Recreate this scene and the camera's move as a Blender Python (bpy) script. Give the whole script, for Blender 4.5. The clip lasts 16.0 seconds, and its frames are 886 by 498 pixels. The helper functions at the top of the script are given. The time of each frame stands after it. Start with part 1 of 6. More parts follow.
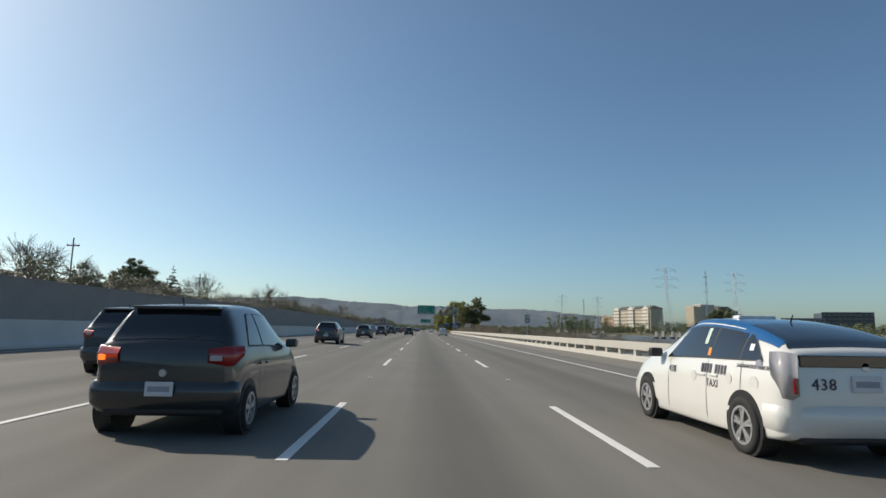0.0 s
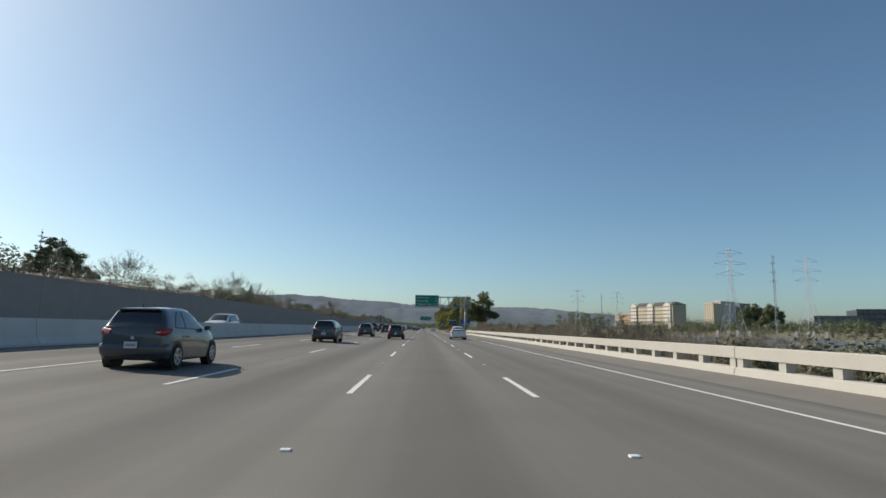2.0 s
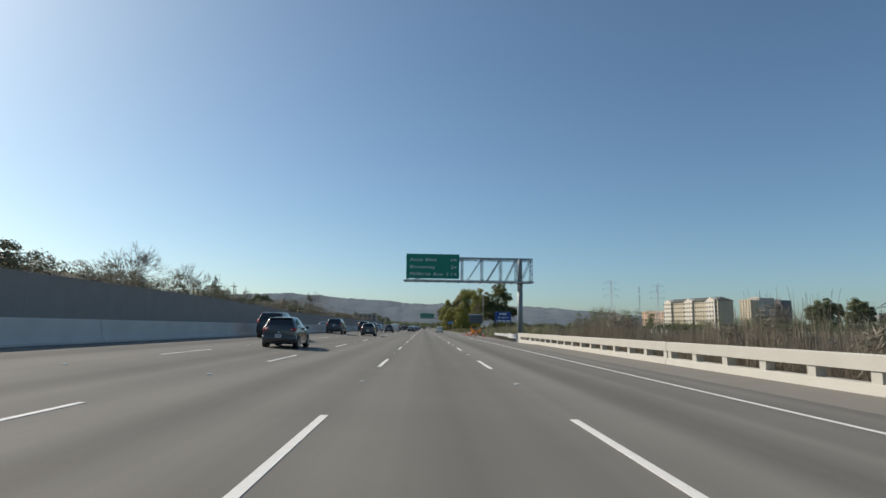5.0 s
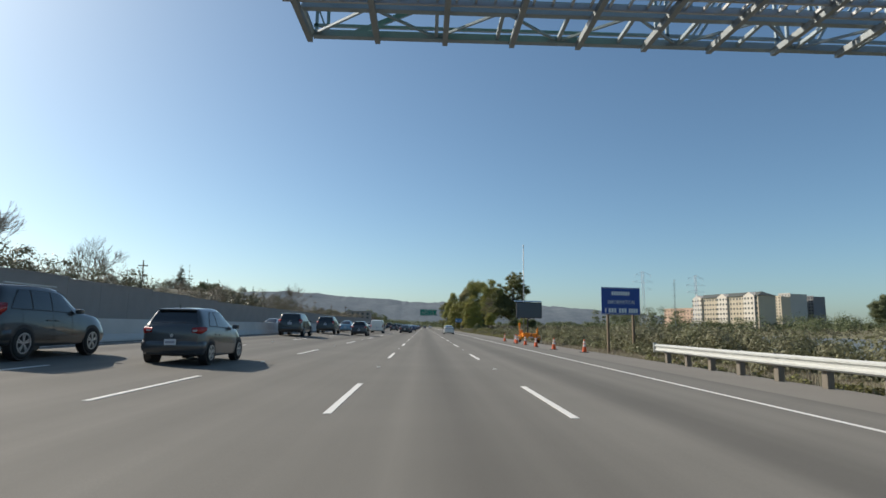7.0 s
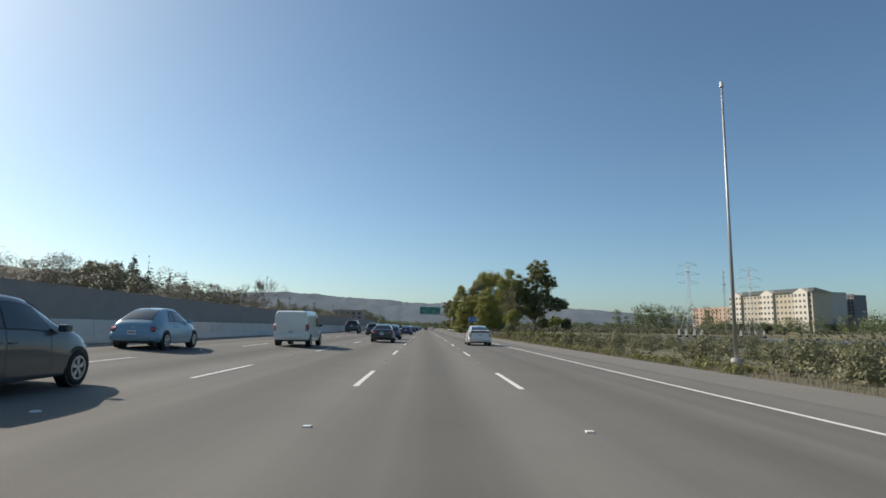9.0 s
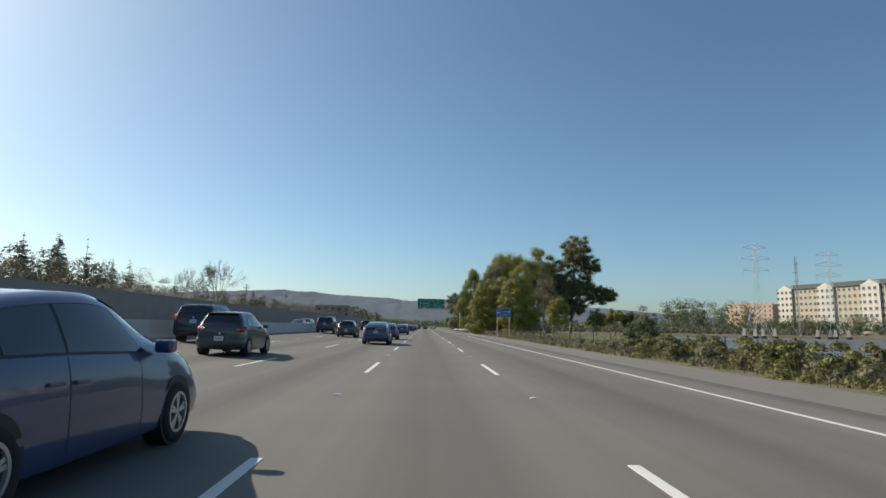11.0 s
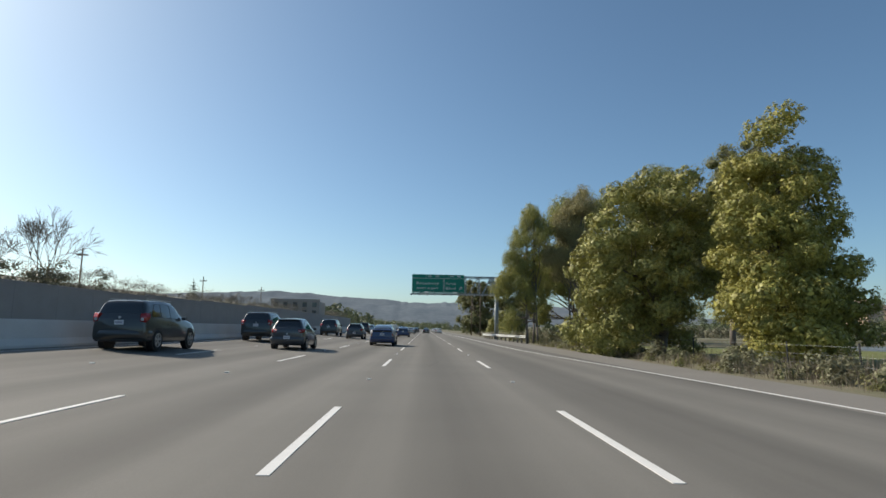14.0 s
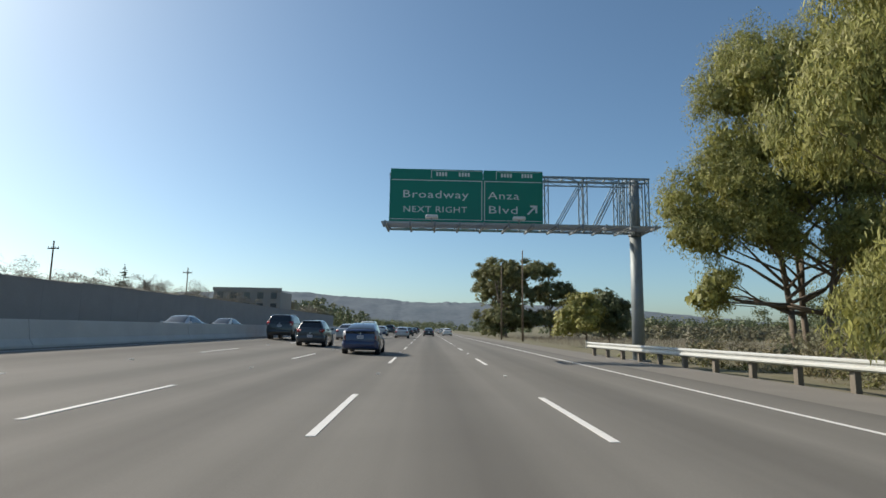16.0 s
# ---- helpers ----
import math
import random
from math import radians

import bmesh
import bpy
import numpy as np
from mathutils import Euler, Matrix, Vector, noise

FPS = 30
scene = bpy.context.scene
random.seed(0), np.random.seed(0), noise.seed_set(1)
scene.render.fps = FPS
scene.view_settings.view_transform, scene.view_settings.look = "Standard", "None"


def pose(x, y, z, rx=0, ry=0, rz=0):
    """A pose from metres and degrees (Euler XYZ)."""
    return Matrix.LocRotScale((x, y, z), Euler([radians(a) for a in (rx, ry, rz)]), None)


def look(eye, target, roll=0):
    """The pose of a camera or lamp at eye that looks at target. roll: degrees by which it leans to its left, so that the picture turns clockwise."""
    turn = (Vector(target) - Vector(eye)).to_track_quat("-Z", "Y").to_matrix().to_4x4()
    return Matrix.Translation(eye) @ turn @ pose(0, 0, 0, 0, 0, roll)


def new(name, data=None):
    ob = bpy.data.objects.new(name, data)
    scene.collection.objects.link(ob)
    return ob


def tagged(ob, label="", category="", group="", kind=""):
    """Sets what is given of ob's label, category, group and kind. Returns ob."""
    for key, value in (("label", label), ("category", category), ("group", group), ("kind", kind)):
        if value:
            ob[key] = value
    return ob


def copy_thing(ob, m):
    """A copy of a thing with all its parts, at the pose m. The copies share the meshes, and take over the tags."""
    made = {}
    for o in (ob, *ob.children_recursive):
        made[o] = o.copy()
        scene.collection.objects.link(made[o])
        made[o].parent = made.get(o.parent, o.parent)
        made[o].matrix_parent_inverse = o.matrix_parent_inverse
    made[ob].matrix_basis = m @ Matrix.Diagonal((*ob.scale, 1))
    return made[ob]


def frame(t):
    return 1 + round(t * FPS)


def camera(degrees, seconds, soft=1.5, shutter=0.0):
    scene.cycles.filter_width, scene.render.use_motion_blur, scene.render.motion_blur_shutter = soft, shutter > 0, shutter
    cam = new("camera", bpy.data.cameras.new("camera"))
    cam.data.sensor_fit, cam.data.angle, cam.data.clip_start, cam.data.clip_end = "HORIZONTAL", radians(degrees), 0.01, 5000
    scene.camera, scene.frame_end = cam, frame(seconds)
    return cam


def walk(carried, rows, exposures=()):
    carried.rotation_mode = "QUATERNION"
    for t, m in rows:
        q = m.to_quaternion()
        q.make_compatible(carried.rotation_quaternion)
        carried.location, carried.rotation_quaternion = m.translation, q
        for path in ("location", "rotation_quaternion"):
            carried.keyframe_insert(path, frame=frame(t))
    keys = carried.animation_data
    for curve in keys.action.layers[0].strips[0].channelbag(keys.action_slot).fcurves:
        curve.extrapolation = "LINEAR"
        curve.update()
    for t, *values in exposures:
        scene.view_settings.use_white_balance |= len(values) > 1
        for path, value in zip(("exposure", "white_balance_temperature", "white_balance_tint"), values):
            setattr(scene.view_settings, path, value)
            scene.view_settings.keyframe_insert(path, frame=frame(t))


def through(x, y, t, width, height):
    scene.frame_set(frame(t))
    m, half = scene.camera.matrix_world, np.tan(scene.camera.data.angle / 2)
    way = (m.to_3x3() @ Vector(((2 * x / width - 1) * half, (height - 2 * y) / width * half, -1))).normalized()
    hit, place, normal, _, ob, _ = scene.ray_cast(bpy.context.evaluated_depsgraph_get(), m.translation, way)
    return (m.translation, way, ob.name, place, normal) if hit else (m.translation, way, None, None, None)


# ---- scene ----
# Camera: a car on a straight freeway, heading along +y.
EXPOSURES = [(0.0, 0.1), (6.0, 0.12), (7.0, 0.24), (8.5, 0.22), (11.0, 0.2), (13.0, 0.26), (16.0, 0.3)]
cam = camera(75.7, 16.0, soft=1.55)
LEAN, EYE_HEIGHT = 0.87, 1.288
DRIVE = [
    (0.0, 0.0, 0.0, -1.86, 8.03), (0.5, 0.019, 13.23, -1.85, 7.99), (1.0, 0.035, 26.47, -1.85, 7.94),
    (1.5, 0.044, 39.73, -1.84, 7.9), (2.0, 0.046, 53.01, -1.88, 7.88), (2.5, 0.043, 66.31, -1.85, 7.86),
    (3.0, 0.041, 79.65, -1.82, 7.84), (3.5, 0.044, 93.02, -1.81, 7.85), (4.0, 0.051, 106.42, -1.81, 7.86),
    (4.5, 0.057, 119.85, -1.81, 7.86), (5.0, 0.061, 133.31, -1.8, 7.85), (5.5, 0.06, 146.8, -1.79, 7.82),
    (6.0, 0.052, 160.32, -1.79, 7.83), (6.5, 0.043, 173.86, -1.76, 7.7), (7.0, 0.04, 187.41, -1.76, 7.74),
    (7.5, 0.049, 200.96, -1.76, 7.87), (8.0, 0.069, 214.53, -1.67, 7.82), (8.5, 0.099, 228.14, -1.62, 7.88),
    (9.0, 0.135, 241.8, -1.66, 7.87), (9.5, 0.173, 255.52, -1.68, 7.85), (10.0, 0.207, 269.3, -1.69, 7.83),
    (10.5, 0.231, 283.14, -1.69, 7.79), (11.0, 0.239, 297.05, -1.69, 7.74), (11.5, 0.227, 311.01, -1.71, 7.77),
    (12.0, 0.199, 325.0, -1.72, 7.79), (12.5, 0.159, 339.0, -1.69, 7.78), (13.0, 0.113, 352.97, -1.67, 7.75),
    (13.5, 0.069, 366.95, -1.66, 7.7), (14.0, 0.034, 380.97, -1.69, 7.99), (14.5, 0.013, 395.06, -1.68, 7.88),
    (15.0, 0.004, 409.23, -1.68, 7.74), (15.5, 0.003, 423.43, -1.64, 7.92), (16.0, 0.006, 437.66, -1.52, 8.0)]


def heading(x, y, yaw, pitch):
    a, b = radians(yaw), radians(pitch)
    eye = Vector((x, y, EYE_HEIGHT))
    return look(eye, eye + Vector((-math.sin(a) * math.cos(b), math.cos(a) * math.cos(b), math.sin(b))), LEAN)


walk(cam, [(t, heading(x, y, yaw, pitch)) for t, x, y, yaw, pitch in DRIVE], exposures=EXPOSURES)

# Light: clear sky, sun ahead to the left.
TO_SUN = Vector((-1.214, 0.673, 1.0)).normalized()
SUN_HEIGHT = math.asin(TO_SUN.z)
SUN_BEARING = math.atan2(TO_SUN.x, TO_SUN.y)
world = bpy.data.worlds.new("world")
scene.world = world
world.use_nodes = True
wn = world.node_tree.nodes
sky = wn.new("ShaderNodeTexSky")
sky.sky_type = "NISHITA"
sky.sun_disc = False
sky.sun_elevation, sky.sun_rotation = SUN_HEIGHT, SUN_BEARING
sky.air_density, sky.dust_density, sky.ozone_density, sky.altitude = 1.0, 4.0, 6.0, 1500
wn["Background"].inputs["Strength"].default_value = 0.12
balance = wn.new("ShaderNodeVectorMath")
balance.operation = "MULTIPLY"
balance.inputs[1].default_value = (1.013, 1.026, 0.863)
world.node_tree.links.new(sky.outputs["Color"], balance.inputs[0])
world.node_tree.links.new(balance.outputs["Vector"], wn["Background"].inputs["Color"])
sun_data = bpy.data.lights.new("sun", "SUN")
sun_data.energy, sun_data.angle, sun_data.color = 4.2, radians(0.55), (1.0, 0.9, 0.77)
sun = new("sun", sun_data)
sun.matrix_world = look((0, 0, 60), Vector((0, 0, 60)) - TO_SUN)

# ---- materials ----
def shade(name, color, rough=0.7, metal=0.0, vary=0.15, scale=3.0, fine=40.0, bump=0.15, depth=0.01, stretch=(1, 1, 1),
          coat=0.0, second=None, spread=0.5, island=0.0, spec=0.5, random_tint=0.0, alpha=1.0, emit=None):
    """A surface with broad stains and fine grain, in metres."""
    m = bpy.data.materials.new(name)
    m.use_nodes = True
    nt = m.node_tree
    nodes, link = nt.nodes, nt.links.new
    b = nodes["Principled BSDF"]
    b.inputs["Roughness"].default_value = rough
    b.inputs["Metallic"].default_value = metal
    b.inputs["Coat Weight"].default_value = coat
    b.inputs["Coat Roughness"].default_value = 0.06
    b.inputs["Specular IOR Level"].default_value = spec
    co = nodes.new("ShaderNodeTexCoord")
    mp = nodes.new("ShaderNodeMapping")
    mp.inputs["Scale"].default_value = stretch
    link(co.outputs["Object"], mp.inputs["Vector"])
    broad = nodes.new("ShaderNodeTexNoise")
    broad.inputs["Scale"].default_value, broad.inputs["Detail"].default_value = scale, 5
    link(mp.outputs["Vector"], broad.inputs["Vector"])
    grain = nodes.new("ShaderNodeTexNoise")
    grain.inputs["Scale"].default_value, grain.inputs["Detail"].default_value = fine, 3
    link(co.outputs["Object"], grain.inputs["Vector"])
    mix = nodes.new("ShaderNodeMix")
    mix.data_type = "RGBA"
    other = second or tuple(c * 0.55 for c in color)
    mix.inputs["A"].default_value, mix.inputs["B"].default_value = (*color, 1), (*other, 1)
    ramp = nodes.new("ShaderNodeMapRange")
    ramp.inputs["From Min"].default_value, ramp.inputs["From Max"].default_value = 0.5 - spread / 2, 0.5 + spread / 2
    ramp.inputs["To Min"].default_value, ramp.inputs["To Max"].default_value = 0.0, 1.0 if second else vary * 2
    link(broad.outputs["Fac"], ramp.inputs["Value"])
    link(ramp.outputs["Result"], mix.inputs["Factor"])
    hsv = nodes.new("ShaderNodeHueSaturation")
    val = nodes.new("ShaderNodeMapRange")
    val.inputs["To Min"].default_value, val.inputs["To Max"].default_value = 1 - vary, 1 + vary
    link(grain.outputs["Fac"], val.inputs["Value"])
    source = val.outputs["Result"]
    for kind, socket, amount in (("ShaderNodeNewGeometry", "Random Per Island", island), ("ShaderNodeObjectInfo", "Random", random_tint)):
        if amount:
            g = nodes.new(kind)
            r = nodes.new("ShaderNodeMapRange")
            r.inputs["To Min"].default_value, r.inputs["To Max"].default_value = 1 - amount, 1 + amount
            link(g.outputs[socket], r.inputs["Value"])
            mu = nodes.new("ShaderNodeMath")
            mu.operation = "MULTIPLY"
            link(source, mu.inputs[0])
            link(r.outputs["Result"], mu.inputs[1])
            source = mu.outputs["Value"]
    link(source, hsv.inputs["Value"])
    link(mix.outputs["Result"], hsv.inputs["Color"])
    link(hsv.outputs["Color"], b.inputs["Base Color"])
    if bump:
        bp = nodes.new("ShaderNodeBump")
        bp.inputs["Strength"].default_value, bp.inputs["Distance"].default_value = bump, depth
        link(grain.outputs["Fac"], bp.inputs["Height"])
        link(bp.outputs["Normal"], b.inputs["Normal"])
    if emit:
        b.inputs["Emission Color"].default_value, b.inputs["Emission Strength"].default_value = (*emit[0], 1), emit[1]
    return m


def leafy(name, color, second, island=0.35, through=0.33):
    m = shade(name, color, rough=0.55, vary=0.12, scale=0.5, fine=6, bump=0, second=second, island=island, spec=0.35)
    nt = m.node_tree
    b, out = nt.nodes["Principled BSDF"], nt.nodes["Material Output"]
    tr = nt.nodes.new("ShaderNodeBsdfTranslucent")
    mx = nt.nodes.new("ShaderNodeMixShader")
    mx.inputs["Fac"].default_value = through
    nt.links.new(b.inputs["Base Color"].links[0].from_socket, tr.inputs["Color"])
    nt.links.new(b.outputs["BSDF"], mx.inputs[1])
    nt.links.new(tr.outputs["BSDF"], mx.inputs[2])
    nt.links.new(mx.outputs["Shader"], out.inputs["Surface"])
    return m


def carriageway(name, color, streak):
    """Old asphalt with long streaks of tyre wear and oil down the lanes."""
    m = shade(name, color, rough=0.85, vary=0.14, scale=0.35, fine=60, bump=0.25, depth=0.006, spec=0.3)
    nt = m.node_tree
    nodes, link = nt.nodes, nt.links.new
    b = nodes["Principled BSDF"]
    base = b.inputs["Base Color"].links[0].from_socket
    co = nodes.new("ShaderNodeTexCoord")
    mp = nodes.new("ShaderNodeMapping")
    mp.inputs["Scale"].default_value = (1.0, 0.012, 1.0)
    n = nodes.new("ShaderNodeTexNoise")
    n.inputs["Scale"].default_value, n.inputs["Detail"].default_value = 0.75, 4
    r = nodes.new("ShaderNodeMapRange")
    r.inputs["From Min"].default_value, r.inputs["From Max"].default_value = 0.3, 0.7
    r.inputs["To Min"].default_value, r.inputs["To Max"].default_value = 1 - streak, 1 + streak
    mu = nodes.new("ShaderNodeVectorMath")
    mu.operation = "SCALE"
    link(co.outputs["Object"], mp.inputs["Vector"])
    link(mp.outputs["Vector"], n.inputs["Vector"])
    link(n.outputs["Fac"], r.inputs["Value"])
    link(base, mu.inputs[0])
    # oil line down the middle of each 3.64 m lane
    sx = nodes.new("ShaderNodeSeparateXYZ")
    link(co.outputs["Object"], sx.inputs["Vector"])
    wv = nodes.new("ShaderNodeMath")
    wv.operation = "MULTIPLY_ADD"
    wv.inputs[1].default_value, wv.inputs[2].default_value = 2 * math.pi / 3.64, -2 * math.pi * 0.45 / 3.64
    link(sx.outputs["X"], wv.inputs[0])
    cs = nodes.new("ShaderNodeMath")
    cs.operation = "COSINE"
    link(wv.outputs["Value"], cs.inputs[0])
    rr = nodes.new("ShaderNodeMapRange")
    rr.inputs["From Min"].default_value, rr.inputs["From Max"].default_value = 0.35, 1.0
    rr.inputs["To Min"].default_value, rr.inputs["To Max"].default_value = 1.0, 1 - streak * 1.1
    link(cs.outputs["Value"], rr.inputs["Value"])
    tw = nodes.new("ShaderNodeMath")
    tw.operation = "MULTIPLY"
    link(r.outputs["Result"], tw.inputs[0])
    link(rr.outputs["Result"], tw.inputs[1])
    link(tw.outputs["Value"], mu.inputs["Scale"])
    link(mu.outputs["Vector"], b.inputs["Base Color"])
    return m


def glass(name, color, rough=0.03):
    m = shade(name, color, rough=rough, vary=0.03, bump=0, spec=0.6, coat=0.6)
    return m


ASPHALT = carriageway("asphalt", (0.176, 0.167, 0.146), 0.2)
SHOULDER = shade("shoulder", (0.2, 0.185, 0.16), 0.9, vary=0.16, scale=0.6, fine=50, bump=0.3)
PAINT = shade("road_paint", (0.72, 0.71, 0.67), 0.7, vary=0.12, scale=6, fine=70, bump=0.1)
STICKER_PALE = shade("pale_sticker", (0.5, 0.6, 0.5), 0.5, vary=0.04, bump=0)
REFLECTOR = shade("reflector", (0.75, 0.74, 0.7), 0.4, vary=0.05, bump=0)
CONCRETE = shade("concrete", (0.46, 0.44, 0.39), 0.85, vary=0.1, scale=1.2, fine=35, bump=0.15)
BARRIER = shade("median_concrete", (0.55, 0.535, 0.51), 0.9, vary=0.16, scale=0.8, fine=30, bump=0.2)
WALL = shade("sound_wall", (0.3, 0.28, 0.265), 0.95, vary=0.14, scale=0.5, fine=14, bump=0.3, depth=0.02)
GALV = shade("galvanised", (0.42, 0.43, 0.43), 0.5, 0.6, vary=0.12, scale=2.5, fine=30, bump=0.05)
POST_STEEL = shade("weathered_steel", (0.27, 0.3, 0.31), 0.6, 0.4, vary=0.12, scale=2, fine=30, bump=0.08)
TRUSS_STEEL = shade("truss_steel", (0.27, 0.33, 0.36), 0.55, 0.4, vary=0.12, scale=2, fine=30, bump=0.05)
GUARD = shade("guardrail_steel", (0.55, 0.56, 0.53), 0.55, 0.25, vary=0.08, scale=2, fine=30, bump=0.05)
TIMBER = shade("timber_post", (0.2, 0.15, 0.1), 0.9, vary=0.25, scale=4, fine=30, stretch=(4, 4, 1))
OLD_TIMBER = shade("grey_timber", (0.2, 0.175, 0.14), 0.9, vary=0.25, scale=4, fine=30, stretch=(4, 4, 1))
SIGN_GREEN = shade("sign_green", (0.0, 0.22, 0.15), 0.45, vary=0.06, scale=1.5, fine=30, bump=0.02)
SIGN_BLUE = shade("sign_blue", (0.01, 0.055, 0.28), 0.45, vary=0.06, scale=1.5, fine=30, bump=0.02)
SIGN_BLUE_LIGHT = shade("sign_pale_blue", (0.02, 0.13, 0.33), 0.45, vary=0.06, scale=1.5, bump=0.02)
SIGN_WHITE = shade("sign_white", (0.72, 0.74, 0.72), 0.5, vary=0.04, bump=0)
SIGN_BACK = shade("sign_back", (0.3, 0.33, 0.35), 0.55, 0.3, vary=0.1, bump=0.03)
ORANGE = shade("orange_paint", (0.8, 0.28, 0.02), 0.45, vary=0.12, scale=3, bump=0.03)
CONE_ORANGE = shade("cone_orange", (0.75, 0.12, 0.03), 0.6, vary=0.1, scale=8, bump=0.03)
CONE_WHITE = shade("cone_collar", (0.75, 0.73, 0.68), 0.5, vary=0.1, bump=0)
BOARD = shade("message_board_face", (0.07, 0.085, 0.1), 0.35, vary=0.08, scale=2, fine=60, bump=0.05)
DARK = shade("dark_frame", (0.03, 0.03, 0.032), 0.5, vary=0.1, bump=0.02)
SOLAR = shade("solar_panel", (0.03, 0.04, 0.07), 0.2, vary=0.08, bump=0)
TAR = shade("tar_mark", (0.09, 0.085, 0.075), 0.9, vary=0.3, scale=8, fine=60, bump=0.1)
RUBBER = shade("rubber", (0.022, 0.022, 0.022), 0.85, vary=0.2, fine=50, bump=0.2)
ALLOY = shade("alloy_rim", (0.55, 0.55, 0.55), 0.35, 0.7, vary=0.08, bump=0)
SOIL = shade("soil", (0.19, 0.16, 0.11), 0.95, vary=0.25, scale=0.8, fine=16, bump=0.5, depth=0.03, second=(0.12, 0.125, 0.055))
LAWN = shade("lawn", (0.15, 0.165, 0.045), 0.9, vary=0.25, scale=0.5, fine=20, bump=0.4, depth=0.03)
WATER = shade("lagoon_water", (0.12, 0.12, 0.1), 0.35, vary=0.1, scale=0.15, fine=0.9, bump=1.0, depth=0.25, spec=0.2)
# Blue-grey base puts the air haze over the green hills into their colour.
HAZED_HILL = shade("hazed_wooded_hill", (0.14, 0.168, 0.19), 1.0, vary=0.22, scale=0.012, fine=0.09, bump=0, second=(0.185, 0.212, 0.232), spread=0.4, spec=0.0)
ACACIA = leafy("acacia_leaf", (0.43, 0.385, 0.095), (0.235, 0.235, 0.06), 0.35, 0.1)
ACACIA_DULL = leafy("dull_acacia_leaf", (0.38, 0.35, 0.1), (0.2, 0.21, 0.06), 0.35, 0.08)
DRY_LEAF = leafy("dry_leaf", (0.26, 0.21, 0.12), (0.19, 0.17, 0.09), 0.35, 0.2)
BRUSH = leafy("dry_brush", (0.2, 0.17, 0.125), (0.15, 0.14, 0.1), 0.35, 0.15)
EUCALYPT = leafy("eucalyptus_leaf", (0.34, 0.325, 0.085), (0.23, 0.24, 0.085), 0.35, 0.3)
OLIVE = leafy("olive_leaf", (0.24, 0.23, 0.1), (0.175, 0.19, 0.085), 0.35, 0.42)
EUC_DARK = leafy("dark_leaf", (0.155, 0.175, 0.085), (0.115, 0.14, 0.07), 0.35, 0.25)
DRY_GREEN = leafy("dry_green_leaf", (0.34, 0.3, 0.14), (0.27, 0.25, 0.125), 0.35, 0.42)
SHRUB = leafy("shrub_leaf", (0.175, 0.185, 0.09), (0.205, 0.19, 0.12))
WEED = leafy("weed_leaf", (0.19, 0.205, 0.06), (0.2, 0.175, 0.085))
REED = leafy("reed_blade", (0.27, 0.225, 0.165), (0.2, 0.17, 0.125), 0.3)
CONIFER = leafy("conifer_needle", (0.055, 0.075, 0.04), (0.075, 0.09, 0.05), 0.3, 0.15)
BARE = shade("bare_twig", (0.2, 0.165, 0.13), 0.9, vary=0.2, bump=0)
BARK = shade("bark", (0.18, 0.145, 0.11), 0.9, vary=0.25, scale=3, fine=20, bump=0.4, depth=0.02, stretch=(3, 3, 0.6))
PALE_BARK = shade("pale_bark", (0.16, 0.14, 0.12), 0.85, vary=0.25, scale=2, fine=20, bump=0.3, depth=0.02, stretch=(3, 3, 0.5))
STUCCO = shade("cream_stucco", (0.52, 0.45, 0.34), 0.9, vary=0.05, scale=0.3, fine=4, bump=0.1)
STUCCO_PALE = shade("pale_stucco", (0.66, 0.61, 0.53), 0.9, vary=0.05, scale=0.3, fine=4, bump=0.1)
DULL_FACADE = shade("dull_facade", (0.36, 0.32, 0.28), 0.9, vary=0.08, scale=0.2, fine=3, bump=0.1)
TOWER_DARK = shade("dark_grey_facade", (0.2, 0.2, 0.21), 0.9, vary=0.06, scale=0.2, fine=3, bump=0.1)
BANK = shade("dry_bank", (0.17, 0.155, 0.115), 0.95, vary=0.25, scale=0.3, fine=3, bump=0.5, depth=0.1, second=(0.12, 0.12, 0.075))
HEDGE_LEAF = leafy("hedge_leaf", (0.14, 0.145, 0.08), (0.17, 0.155, 0.105), 0.35, 0.12)
BRUSH_GREEN = leafy("green_brush", (0.14, 0.145, 0.075), (0.17, 0.15, 0.1), 0.35, 0.15)
STUCCO_TAN = shade("tan_stucco", (0.56, 0.4, 0.3), 0.9, vary=0.06, scale=0.3, fine=4, bump=0.1)
TOWER_GREY = shade("grey_facade", (0.46, 0.445, 0.41), 0.9, vary=0.06, scale=0.2, fine=3, bump=0.1)
DARK_FACADE = shade("dark_facade", (0.07, 0.08, 0.1), 0.4, vary=0.1, scale=0.2, fine=3, bump=0.0)
ROOF = shade("roof_shingle", (0.1, 0.11, 0.1), 0.9, vary=0.12, scale=0.5, fine=6)
PANE = glass("window_pane", (0.06, 0.07, 0.08), 0.12)
# Pylon steel paled towards the sky tone, so distance haze sits in its colour.
HAZY_STEEL = shade("hazed_lattice_steel", (0.62, 0.66, 0.7), 0.6, 0.2, vary=0.05, bump=0)
CAR_GLASS = glass("car_glass", (0.012, 0.015, 0.017))
TRIM_BLACK = shade("black_trim", (0.018, 0.018, 0.019), 0.5, vary=0.1, bump=0.02)
TAIL_RED = shade("tail_light_red", (0.32, 0.012, 0.01), 0.2, vary=0.05, bump=0, coat=0.7)
TAIL_CLEAR = shade("tail_light_clear", (0.42, 0.41, 0.42), 0.2, vary=0.08, fine=25, bump=0.1, coat=0.7)
AMBER_LIT = shade("lit_indicator", (0.8, 0.1, 0.02), 0.3, vary=0.0, bump=0, emit=((1.0, 0.16, 0.02), 1.6))
